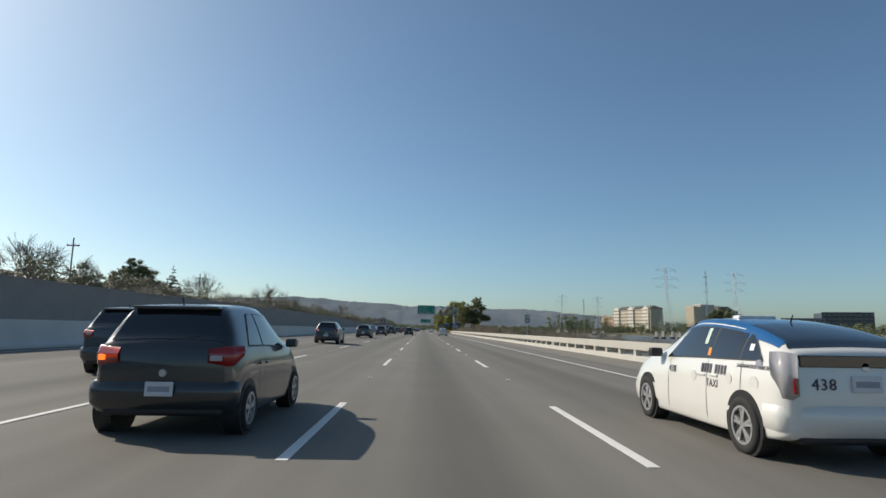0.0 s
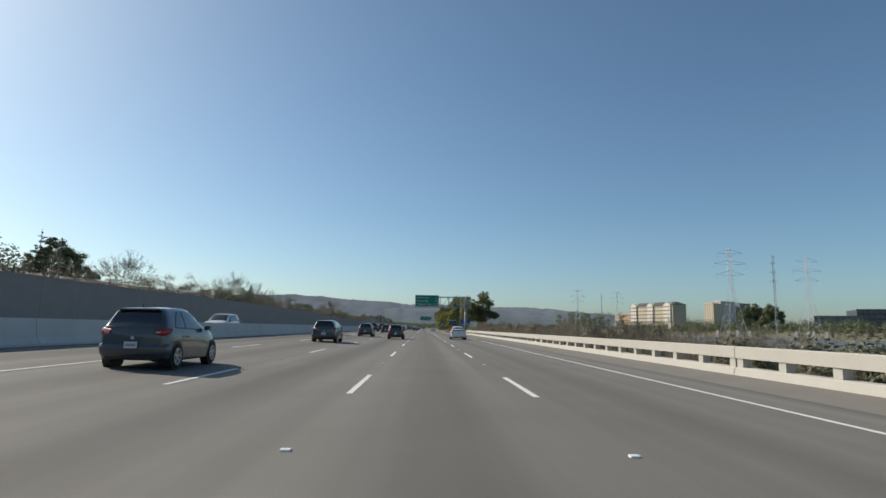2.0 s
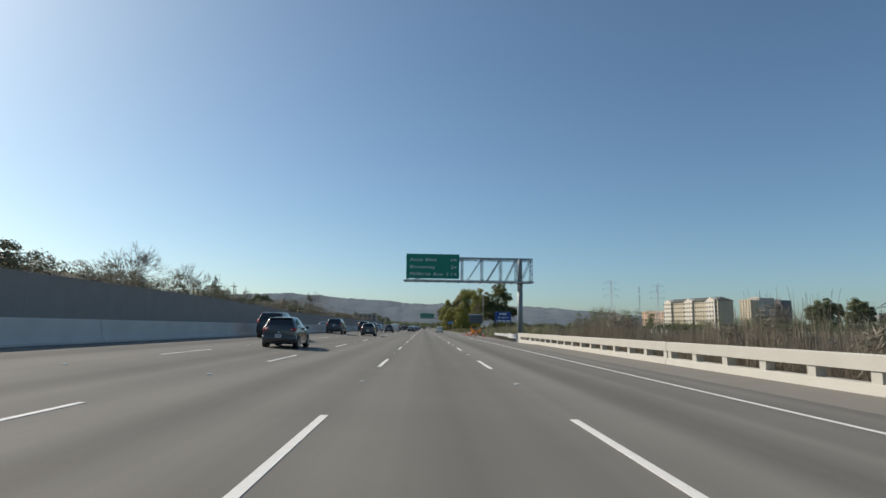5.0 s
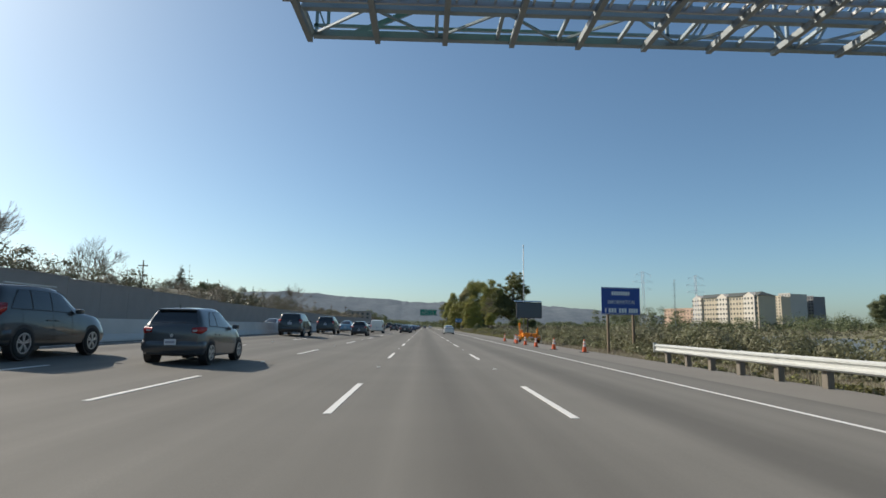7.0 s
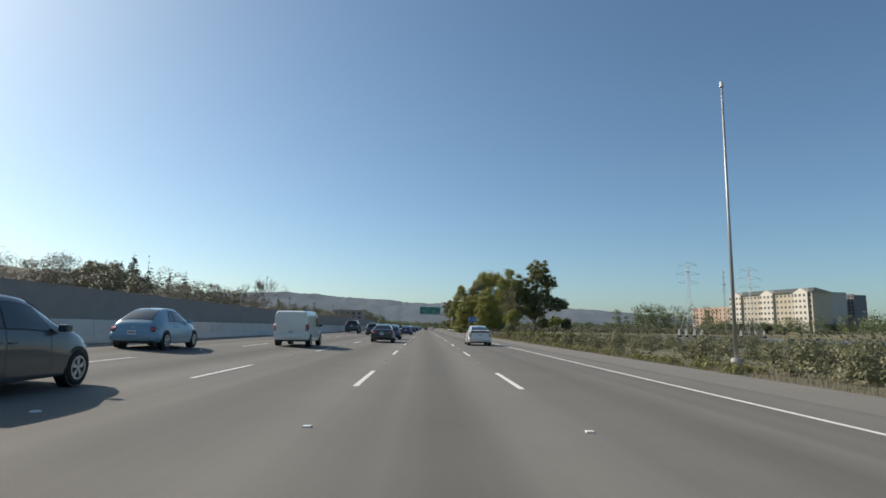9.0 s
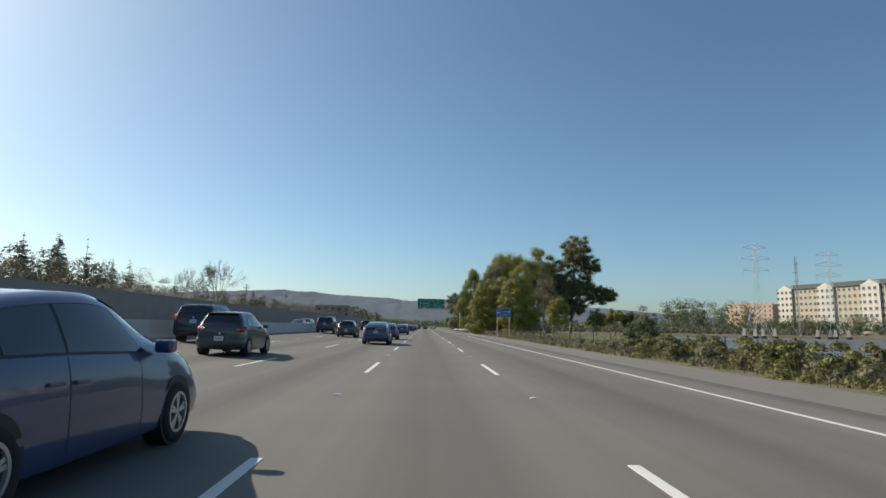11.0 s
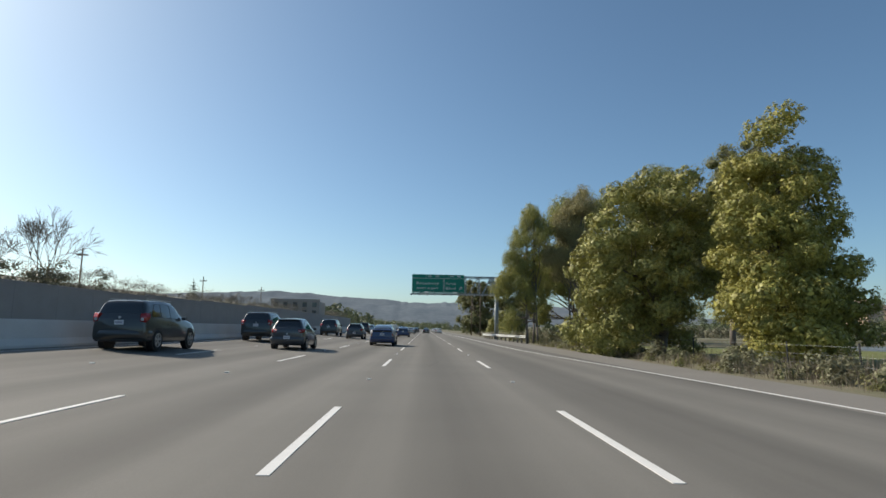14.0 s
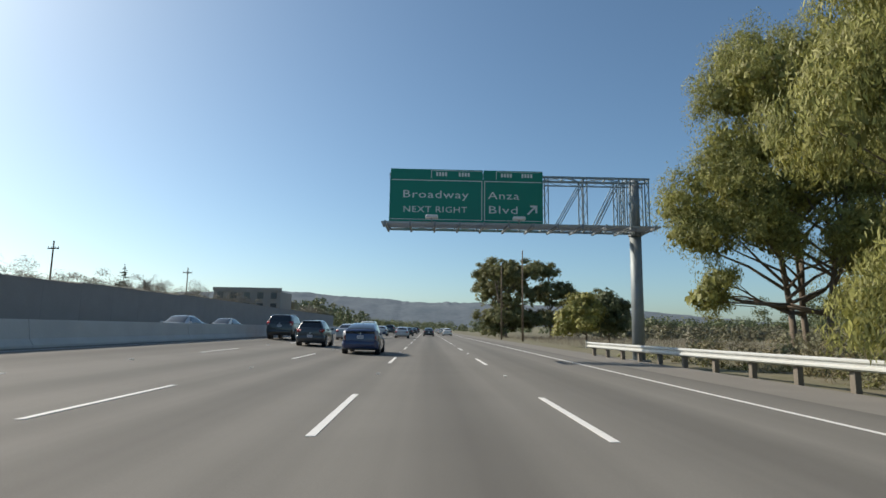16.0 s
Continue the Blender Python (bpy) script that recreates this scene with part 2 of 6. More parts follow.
PLATE = shade("number_plate", (0.62, 0.62, 0.64), 0.5, vary=0.04, bump=0)
PLATE_INK = shade("plate_lettering", (0.3, 0.31, 0.36), 0.6, vary=0.05, bump=0)
INK = shade("dark_lettering", (0.06, 0.06, 0.075), 0.6, vary=0.05, bump=0)


def car_paint(name, color, metal=0.0):
    return shade(name, color, 0.32, metal, vary=0.05, scale=1.5, fine=60, bump=0.01, coat=0.9)


PAINT_WHITE = car_paint("white_car_paint", (0.72, 0.71, 0.66))
PAINT_BLUE_ROOF = car_paint("taxi_blue_paint", (0.008, 0.1, 0.28))
PAINT_BLACK = car_paint("charcoal_car_paint", (0.022, 0.025, 0.026))
PAINT_GREY = car_paint("dark_grey_car_paint", (0.045, 0.05, 0.056))
PAINT_NAVY = car_paint("navy_car_paint", (0.022, 0.04, 0.115))
PAINT_PALE_BLUE = car_paint("pale_blue_car_paint", (0.2, 0.33, 0.42))
PAINT_SILVER = car_paint("silver_car_paint", (0.42, 0.43, 0.44), 0.4)


# ---- mesh helpers ----
def mesh_of(name, bm, material=None, smooth=False):
    me = bpy.data.meshes.new(name)
    bm.to_mesh(me)
    bm.free()
    if material:
        me.materials.append(material)
    if smooth:
        me.shade_smooth()
    return me


def mesh_from(name, verts, faces, material=None, smooth=False):
    me = bpy.data.meshes.new(name)
    me.from_pydata(verts, [], faces)
    me.update()
    if material:
        me.materials.append(material)
    if smooth:
        me.shade_smooth()
    return me


def thing(name, label, category, x=0, y=0, z=0, turn=0, group="", kind=""):
    ob = new(name)
    ob.empty_display_size = 0.3
    ob.matrix_world = pose(x, y, z, 0, 0, turn)
    return tagged(ob, label, category, group, kind)


def part(name, bm, material, parent, label="", smooth=False):
    me = bm if isinstance(bm, bpy.types.Mesh) else mesh_of(name, bm, material, smooth)
    ob = new(name, me)
    ob.parent = parent
    return tagged(ob, label)


def piece(name, me, parent, x=0, y=0, z=0, turn=0, label=""):
    ob = new(name, me)
    ob.parent = parent
    ob.matrix_basis = pose(x, y, z, 0, 0, turn)
    return tagged(ob, label)


def box(bm, x0, x1, y0, y1, z0, z1, bevel=0.0):
    m = Matrix.LocRotScale(((x0 + x1) / 2, (y0 + y1) / 2, (z0 + z1) / 2), None, (abs(x1 - x0), abs(y1 - y0), abs(z1 - z0)))
    made = bmesh.ops.create_cube(bm, size=1, matrix=m)
    if bevel:
        edges = list({e for v in made["verts"] for e in v.link_edges})
        bmesh.ops.bevel(bm, geom=edges, offset=bevel, segments=2, affect="EDGES", profile=0.5)
    return bm


def boxes(*rows, bevel=0.0):
    bm = bmesh.new()
    for r in rows:
        box(bm, *r, bevel=bevel)
    return bm


def along(p, q):
    p, q = Vector(p), Vector(q)
    return Matrix.Translation((p + q) / 2) @ (q - p).to_track_quat("Z", "Y").to_matrix().to_4x4(), (q - p).length


def tube(bm, p, q, r0, r1=None, n=10):
    m, size = along(p, q)
    bmesh.ops.create_cone(bm, cap_ends=True, segments=n, radius1=r0, radius2=r0 if r1 is None else r1, depth=size, matrix=m)
    return bm


def bar(bm, p, q, w, h=None):
    m, size = along(p, q)
    bmesh.ops.create_cube(bm, size=1, matrix=m @ Matrix.Diagonal((w, h or w, size, 1)))
    return bm


def profile_strip(points, ys, closed=True):
    """A profile of (x, z) carried along a list of (y, dx, dz)."""
    verts, faces, n = [], [], len(points)
    for y, dx, dz in ys:
        verts += [(x + dx, y, z + dz) for x, z in points]
    for j in range(len(ys) - 1):
        for i in range(n if closed else n - 1):
            k = (i + 1) % n
            faces.append((j * n + i, j * n + k, (j + 1) * n + k, (j + 1) * n + i))
    if closed:
        faces.append(tuple(range(n))[::-1])
        faces.append(tuple((len(ys) - 1) * n + i for i in range(n)))
    return verts, faces


def lettering(body, size, material, parent, x, y, z, name="lettering", turn=0, width=None, align="LEFT", lean=90):
    """Words as thin raised letters that face -y."""
    cu = bpy.data.curves.new(name, "FONT")
    cu.body, cu.size, cu.extrude, cu.align_x = body, size, 0.003, align
    cu.resolution_u = 2
    cu.space_character = 1.08
    tmp = bpy.data.objects.new(name, cu)
    scene.collection.objects.link(tmp)
    me = bpy.data.meshes.new_from_object(tmp.evaluated_get(bpy.context.evaluated_depsgraph_get()))
    bpy.data.objects.remove(tmp)
    me.materials.clear()
    me.materials.append(material)
    if width and len(me.vertices):
        span = max(v.co.x for v in me.vertices) - min(v.co.x for v in me.vertices)
        for v in me.vertices:
            v.co.x *= width / span
    ob = new(name, me)
    ob.parent = parent
    ob.matrix_basis = pose(x, y, z, 0, 0, turn) @ pose(0, 0, 0, lean)
    return ob


# ---- road ----
def road_z(x):
    """The carriageway rises towards the median."""
    if x > -1.35:
        return -0.003 * min(x, 7.6)
    w = -1.35 - max(x, -12.2)
    return 0.004 + 0.0135 * w + 0.0031 * w * w


XS = [-12.9] + [-12.2 + 0.9 * i for i in range(13)] + [-1.35, 0.0, 2.0, 4.0, 6.0, 7.6]
YS = list(range(-80, 700, 20)) + list(range(700, 1700, 100))


def sheet(name, xs, ys, height, material, smooth=True):
    verts = [(x, y, height(x, y)) for y in ys for x in xs]
    n = len(xs)
    faces = [(j * n + i, j * n + i + 1, (j + 1) * n + i + 1, (j + 1) * n + i) for j in range(len(ys) - 1) for i in range(n - 1)]
    return new(name, mesh_from(name, verts, faces, material, smooth))


tagged(sheet("road", XS, YS, lambda x, y: road_z(x), ASPHALT), "worn grey asphalt freeway lanes with tyre streaks", "road", kind="structure")
tagged(sheet("road_opposite", [-35.5, -30, -24, -18, -12.9], YS, lambda x, y: 0.5 - 0.012 * (-12.9 - x), ASPHALT),
       "grey asphalt lanes beyond the median barrier", "road", kind="structure")
tagged(sheet("shoulder", [7.6, 8.4, 9.9], [-80 + 10 * i for i in range(60)] + [560, 700, 1000, 1600],
             lambda x, y: -0.023 + (0.035 if y < 186 else -0.008) * (x - 7.6), SHOULDER), "dusty pale shoulder beside the right lane", "road", kind="structure")

CYCLE, DASH = 14.63, 4.4
dash_mesh = mesh_of("dash", boxes((-0.06, 0.06, -DASH, 0, -0.01, 0.004)), PAINT)
dot_mesh = mesh_of("road_stud", boxes((-0.055, 0.055, -0.05, 0.05, -0.01, 0.018), bevel=0.006), REFLECTOR)
for x, phase in ((-1.35, 10.2), (2.26, 10.08), (-5.03, 10.6), (-8.62, 10.9)):
    line = thing("lane_line", "dashed white lane line of worn paint with small studs", "lane line", x, 0, road_z(x), group="lane lines", kind="structure")
    for k in range(-3, 55):
        piece("dash", dash_mesh, line, 0, phase + k * CYCLE, 0.003)
        if k < 40:
            piece("road_stud", dot_mesh, line, 0, phase + k * CYCLE + 5.1, 0.003)


def painted_line(name, label, points, width=0.12):
    verts, faces = [], []
    for i, (x, y) in enumerate(points):
        z = road_z(x) + 0.005 if x < 7.6 else -0.02
        verts += [(x - width / 2, y, z), (x + width / 2, y, z)]
        if i:
            faces.append((2 * i - 2, 2 * i - 1, 2 * i + 1, 2 * i))
    return tagged(new(name, mesh_from(name, verts, faces, PAINT)), label, "edge line", kind="structure")


painted_line("edge_line_near", "solid white edge line of the right lane", [(6.2, -80), (6.2, 375.8)])
painted_line("edge_line_far", "solid white edge line that swings in past a lay-by", [(8.5, 377), (8.1, 385), (7.7, 394.5), (7.2, 403), (6.65, 411), (6.3, 419), (6.15, 430), (6.15, 1600)])
painted_line("edge_line_median", "yellowed solid line beside the median barrier", [(-11.75, -80), (-11.75, 1600)])

mark = mesh_from("tyre_mark", [(0.16, 401.0, 0.004), (0.19, 401.0, 0.004), (0.56, 403.4, 0.004), (0.52, 403.4, 0.004), (0.6, 404.2, 0.004), (0.585, 404.2, 0.004)], [(0, 1, 2, 3), (3, 2, 4, 5)], TAR)
tagged(new("tyre_mark", mark), "short dark rubber skid mark on the asphalt", "skid mark", kind="structure")

# ---- median barrier and sound wall ----
JERSEY = [(-0.33, -0.05), (0.33, -0.05), (0.33, 0.09), (0.2, 0.3), (0.12, 0.82), (0.1, 0.9), (-0.1, 0.9), (-0.12, 0.82), (-0.2, 0.3), (-0.33, 0.09)]
median = thing("median_barrier", "long grey concrete median barrier with sloping foot", "barrier", -12.55, 0, 0.5, kind="structure")
seg = mesh_from("barrier_segment", *profile_strip(JERSEY, [(0.012, 0, 0), (11.988, 0, 0)]), BARRIER)
for k in range(-6, 60):
    piece("barrier_segment", seg, median, 0, k * 12.0)
far_seg = mesh_from("barrier_run", *profile_strip(JERSEY, [(720, 0, 0), (1600, 0, 0)]), BARRIER)
piece("barrier_run", far_seg, median)

WALL_TOP = [(-80, 5.3), (60, 5.2), (130, 5.5), (235, 5.7), (262, 5.3), (300, 4.7), (440, 4.7), (475, 5.1), (520, 5.5), (700, 5.6)]


def wall_top(y):
    return float(np.interp(y, [a for a, b in WALL_TOP], [b for a, b in WALL_TOP]))


wall = thing("sound_wall", "tall grey-brown block sound wall with a capped top", "wall", -36, 0, 0.2, kind="structure")
for k in range(-14, 110):
    y0 = k * 6.0
    h = round(wall_top(y0 + 3) * 5) / 5 - 0.2
    part("wall_panel", boxes((-0.1, 0.1, y0 + 0.01, y0 + 5.99, -0.3, h)), WALL, wall)
    part("wall_cap", boxes((-0.17, 0.17, y0, y0 + 6.0, h, h + 0.14)), WALL, wall)

# ---- bridge rail ----
RAIL_X, JOINT, BAY = 9.35, 28.4, 2.0
rail = thing("bridge_rail", "cream concrete bridge rail, a deep beam on short posts over a kerb", "bridge rail", RAIL_X, 0, -0.03, kind="structure")
BEAM = [(0.02, 0.56), (0.34, 0.56), (0.34, 0.875), (0.31, 0.9), (0.05, 0.9), (0.02, 0.875)]
KERB = [(-0.06, -0.3), (0.42, -0.3), (0.42, 0.3), (0.04, 0.3), (0.0, 0.27), (-0.06, 0.0)]
beam_mesh = mesh_from("beam", *profile_strip(BEAM, [(0.015, 0, 0), (JOINT - 0.015, 0, 0)]), CONCRETE)
kerb_mesh = mesh_from("kerb", *profile_strip(KERB, [(0.015, 0, 0), (JOINT - 0.015, 0, 0)]), CONCRETE)
post_mesh = mesh_of("post", boxes((0.06, 0.32, -0.15, 0.15, 0.3, 0.56)), CONCRETE)
for k in range(-4, 5):
    y0 = 41.6 + k * JOINT
    piece("beam", beam_mesh, rail, 0, y0)
    piece("kerb", kerb_mesh, rail, 0, y0)
    for i in range(15):
        piece("post", post_mesh, rail, 0, y0 + 0.2 + i * BAY)
END = 191.0
part("end_beam", mesh_from("end_beam", *profile_strip(BEAM, [(183.6 + 0.015, 0, 0), (END, 0, 0)]), CONCRETE), None, rail)
part("end_kerb", mesh_from("end_kerb", *profile_strip(KERB, [(183.6 + 0.015, 0, 0), (END, 0, 0)]), CONCRETE), None, rail)
part("end_block", boxes((0.024, 0.336, 188.4, END - 0.004, 0.28, 0.57)), CONCRETE, rail)
for y in (183.8, 185.9, 187.3):
    piece("post", post_mesh, rail, 0, y)

# ---- ground, water, hills ----
def step(a, b, v):
    t = min(max((v - a) / (b - a), 0.0), 1.0)
    return t * t * (3 - 2 * t)


def ground_z(x, y):
    bump = 0.12 * noise.noise((x * 0.15, y * 0.15, 3))
    if x < -10:
        return 0.15 + 0.6 * step(-36, -44, x) + 3.0 * step(-60, -260, x) + 14 * step(-300, -1400, x) + bump
    if x < 9.6:
        return -0.4
    z = -0.1 - 0.12 * step(9.6, 11, x) + bump * step(9.6, 12, x)
    shore = 11.0 + 12 * step(186, 200, y) + 3 * step(270, 300, y) + 19 * step(350, 425, y) + 300 * step(500, 560, y)
    far = 175 + 60 * step(300, 100, y)
    z -= 2.6 * step(shore, shore + 7, x) * (1 - step(far, far + 30, x)) * (1 - step(555, 600, y))
    z += 2.5 * step(far, far + 120, x) + 6 * step(620, 900, y) * step(30, 150, x)
    return z


gx = [-3000, -2000, -1400, -900, -500, -300, -200, -140, -100, -80, -60, -50, -44, -40, -36, -35.4, -12, 9.0, 9.7] + [10.4 + 1.2 * i for i in range(30)] + [50 + 8 * i for i in range(25)] + [260, 320, 420, 600, 900, 1500, 2200, 3000]
gy = [-1500, -800, -400, -200] + [-100 + 10 * i for i in range(17)] + [66 + 4 * i for i in range(140)] + [640, 680, 740, 820, 950, 1200, 1600, 2200, 3000]
tagged(sheet("ground", gx, gy, ground_z, SOIL), "dry soil and low weeds beside the road", "ground", kind="structure")
tagged(sheet("water", [10.5, 60, 120, 200, 330], [-400, -100, 100, 300, 470, 640], lambda x, y: -1.35, WATER), "rippled blue-grey lagoon water", "water", kind="structure")


def hill_height(x, layer):
    u = x / 1000.0
    base = 118 * math.exp(-((u + 0.65) / 0.9) ** 2) + 55 * math.exp(-((u - 0.5) / 0.4) ** 2) + 40 * math.exp(-((u + 1.7) / 0.5) ** 2) + 32
    return (base + 12 * noise.noise((u * 4, layer, 0)) + 5 * noise.noise((u * 17, layer, 1)) + 4 * noise.noise((u * 55, layer, 2))) * (1.0 if layer else 0.62)


# Two far ridges; their haze is painted in the material, not in the air.
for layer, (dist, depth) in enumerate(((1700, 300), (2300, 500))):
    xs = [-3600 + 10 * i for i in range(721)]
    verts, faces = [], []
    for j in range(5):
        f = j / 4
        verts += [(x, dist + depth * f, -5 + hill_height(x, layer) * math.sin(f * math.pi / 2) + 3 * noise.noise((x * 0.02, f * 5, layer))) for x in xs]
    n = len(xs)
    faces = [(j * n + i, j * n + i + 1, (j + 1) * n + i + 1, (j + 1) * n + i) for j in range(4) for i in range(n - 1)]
    tagged(new(f"backdrop_hills_{layer + 1}", mesh_from("hills", verts, faces, HAZED_HILL, True)), "long low wooded ridge with distance haze painted in as blue-grey", "hill", kind="structure")


# ---- overhead signs ----
def laced(bm, x, y, z0, z1, w=0.2):
    """A post of two angles with lacing between them."""
    for dx in (-w, w):
        bar(bm, (x + dx / 2, y, z0), (x + dx / 2, y, z1), 0.05)
    n = max(2, int((z1 - z0) / 0.45))
    for i in range(n):
        a, b = z0 + (z1 - z0) * i / n, z0 + (z1 - z0) * (i + 1) / n
        s = 1 if i % 2 else -1
        bar(bm, (x - s * w / 2, y, a), (x + s * w / 2, y, b), 0.03)


def blocks(bm, x, z, count, size, y, gap=0.35, wide=0.62):
    """A row of plain blocks in place of characters."""
    for i in range(count):
        box(bm, x + i * size * wide * (1 + gap), x + i * size * wide * (1 + gap) + size * wide, y - 0.006, y, z, z + size)


def gantry(y, left, sign_right, right, post_x, low, high, sign_low, sign_high, uprights, label):
    g = thing("overhead_sign", label, "overhead sign", post_x, y, -0.15, group="overhead signs")
    o = lambda x: x - post_x
    base = 0.15
    low, high, sign_low, sign_high = low + base, high + base, sign_low + base, sign_high + base
    pole = tube(tube(bmesh.new(), (0, 0.45, 0), (0, 0.45, low), 0.31, 0.29, 20), (0, 0.45, low), (0, 0.45, high), 0.27, 0.25, 20)
    box(pole, -0.45, 0.45, 0.0, 0.9, -0.1, 0.06, 0.02)
    part("pole", pole, POST_STEEL, g, "thick grey steel pole", True)
    part("collar", tube(bmesh.new(), (0, 0.45, low - 0.22), (0, 0.45, low - 0.02), 0.36, 0.36, 20), POST_STEEL, g)
    for yy, nm in ((0.0, "front_truss"), (0.9, "back_truss")):
        bm = bmesh.new()
        for zz, t in ((high, 0.1), (high - 0.22, 0.06), (low, 0.12), (low + 0.16, 0.05)):
            bar(bm, (o(left), yy, zz), (o(right), yy, zz), t)
        ux = [left + 0.15] + list(uprights)
        n = int((right - left) / 0.45)
        for i in range(n):
            a, b = left + (right - left) * i / n, left + (right - left) * (i + 1) / n
            bar(bm, (o(a), yy, high - 0.2 * (i % 2)), (o(b), yy, high - 0.2 * ((i + 1) % 2)), 0.025)
        for x in ux:
            laced(bm, o(x), yy, low, high)
        for a, b in zip(ux, ux[1:]):
            if b - a > 1.0:
                for dx in (-0.06, 0.06):
                    bar(bm, (o(a + 0.5) + dx, yy, low), (o(b - 0.1) + dx, yy, high - 0.2), 0.045)
        part(nm, bm, TRUSS_STEEL, g)
    n = int((right - left) / 1.05)
    for i in range(n + 1):
        x = o(left + (right - left) * i / n)
        for zz in (low, high):
            part("cross_strut", bar(bmesh.new(), (x, 0, zz), (x, 0.9, zz), 0.06), TRUSS_STEEL, g)
        if i < n:
            x2 = o(left + (right - left) * (i + 1) / n)
            part("cross_brace", bar(bmesh.new(), (x, 0 if i % 2 else 0.9, low), (x2, 0.9 if i % 2 else 0, low), 0.04), TRUSS_STEEL, g)
            part("cross_brace", bar(bmesh.new(), (x, 0.9 if i % 2 else 0, high), (x2, 0 if i % 2 else 0.9, high), 0.04), TRUSS_STEEL, g)
    # walkway with brackets and sign lamps
    bm = bmesh.new()
    x0, x1 = o(left) - 0.25, o(right) - 0.05
    for yy in (-1.35, -1.0, -0.65, -0.3):
        bar(bm, (x0, yy, low - 0.06), (x1, yy, low - 0.06), 0.05, 0.1)
    for i in range(int((x1 - x0) / 0.3)):
        bar(bm, (x0 + i * 0.3, -1.38, low - 0.05), (x0 + i * 0.3, -0.25, low - 0.05), 0.03, 0.05)
    part("walkway", bm, GALV, g)
    i, x = 0, x0 + 0.2
    while x < x1:
        bm = bmesh.new()
        bar(bm, (x, -1.65, low - 0.16), (x, 0.9, low - 0.1), 0.09, 0.11)
        bar(bm, (x, -1.62, low - 0.26), (x, -1.62, low - 0.02), 0.08)
        part("bracket", bm, POST_STEEL, g)
        x += 1.18
    panel = part("sign_panel", boxes((o(left + 0.02), o(sign_right), -0.2, -0.12, sign_low, sign_high), bevel=0.01), SIGN_GREEN, g, "green reflective sign panel")
    return g, panel, o, base


g1, panel1, o1, up = gantry(196.0, -2.0, 3.85, 12.0, 10.68, 6.35, 9.0, 6.62, 9.33, (4.2, 6.4, 8.5, 10.25, 11.9),
                            "green overhead sign with three white lines on a steel cantilever truss")
edge = bmesh.new()
for x0, x1, z0, z1 in ((-1.9, 3.75, 6.75, 6.78), (-1.9, 3.75, 9.24, 9.27), (-1.9, -1.87, 6.75, 9.27), (3.72, 3.75, 6.75, 9.27)):
    box(edge, o1(x0), o1(x1), -0.206, -0.2, z0 + up, z1 + up)
part("border", edge, SIGN_GREEN, panel1)
for words, tail, z in (("Anza Blvd", "1/4", 8.52), ("Broadway", "3/4", 7.72), ("Millbrae Ave", "2 1/4", 6.95)):
    lettering(words, 0.52, SIGN_WHITE, panel1, o1(-1.6), -0.206, z + up, width={"Anza Blvd": 2.9, "Broadway": 2.75, "Millbrae Ave": 3.6}[words])
    lettering(tail, 0.5, SIGN_WHITE, panel1, o1(3.55), -0.206, z + up, width=1.1 if " " in tail else 0.6, align="RIGHT")

g2, panel2, o2, up = gantry(466.0, -2.0, 5.78, 11.35, 10.7, 6.4, 9.1, 6.62, 8.82, (6.0, 8.0, 9.85, 10.25, 11.2),
                            "two-panel green overhead sign with a white arrow on a steel truss")
for x0, x1 in ((-1.95, 2.72), (2.76, 5.78)):
    part("exit_tab", boxes((o2(x0), o2(x1), -0.2, -0.12, 8.825 + up, 9.33 + up), bevel=0.01), SIGN_GREEN, panel2)
bm = bmesh.new()
for x0, x1, z0, z1 in ((-1.9, 2.68, 8.73, 8.77), (-1.9, 2.68, 6.72, 6.75), (2.66, 2.7, 6.72, 8.77), (2.8, 5.7, 8.73, 8.77), (2.8, 2.84, 6.72, 8.77), (2.8, 5.7, 6.72, 6.75),
                       (0.1, 0.13, 8.87, 9.26), (0.1, 2.66, 9.26, 9.29), (3.4, 3.43, 8.87, 9.26), (3.4, 5.7, 9.26, 9.29)):
    box(bm, o2(x0), o2(x1), -0.206, -0.2, z0 + up, z1 + up)
blocks(bm, o2(0.35), 8.98 + up, 4, 0.2, -0.2, 0.5, 0.5)
blocks(bm, o2(1.5), 8.98 + up, 4, 0.2, -0.2, 0.5, 0.5)
blocks(bm, o2(3.65), 8.98 + up, 4, 0.2, -0.2, 0.5, 0.5)
blocks(bm, o2(4.7), 8.98 + up, 4, 0.2, -0.2, 0.5, 0.5)
part("border", bm, SIGN_WHITE, panel2)
for words, x, z, size, w in (("Broadway", -1.35, 7.84, 0.55, 3.3), ("NEXT RIGHT", -1.3, 7.1, 0.44, 3.2), ("Anza", 2.98, 7.84, 0.55, 1.6), ("Blvd", 2.98, 7.1, 0.55, 1.45)):
    lettering(words, size, SIGN_WHITE, panel2, o2(x), -0.206, z + up, width=w)
bm = bmesh.new()
bar(bm, (o2(5.0), -0.205, 7.08 + up), (o2(5.38), -0.205, 7.46 + up), 0.09, 0.09)
bar(bm, (o2(5.14), -0.205, 7.5 + up), (o2(5.48), -0.205, 7.5 + up), 0.012, 0.1)
bar(bm, (o2(5.44), -0.204, 7.16 + up), (o2(5.44), -0.204, 7.548 + up), 0.1, 0.012)
part("arrow", bm, SIGN_WHITE, panel2, "white arrow pointing up and right")
for x in (0.15, 4.35):
    lamp = part("sign_lamp", boxes((o2(x - 0.3), o2(x + 0.3), -1.72, -1.4, 6.52 + up, 6.68 + up), bevel=0.04), SIGN_WHITE, g2, "white shallow lamp housing")
    part("lamp_arm", bar(bmesh.new(), (o2(x), -1.55, 6.3 + up), (o2(x), -1.55, 6.53 + up), 0.06), POST_STEEL, g2)


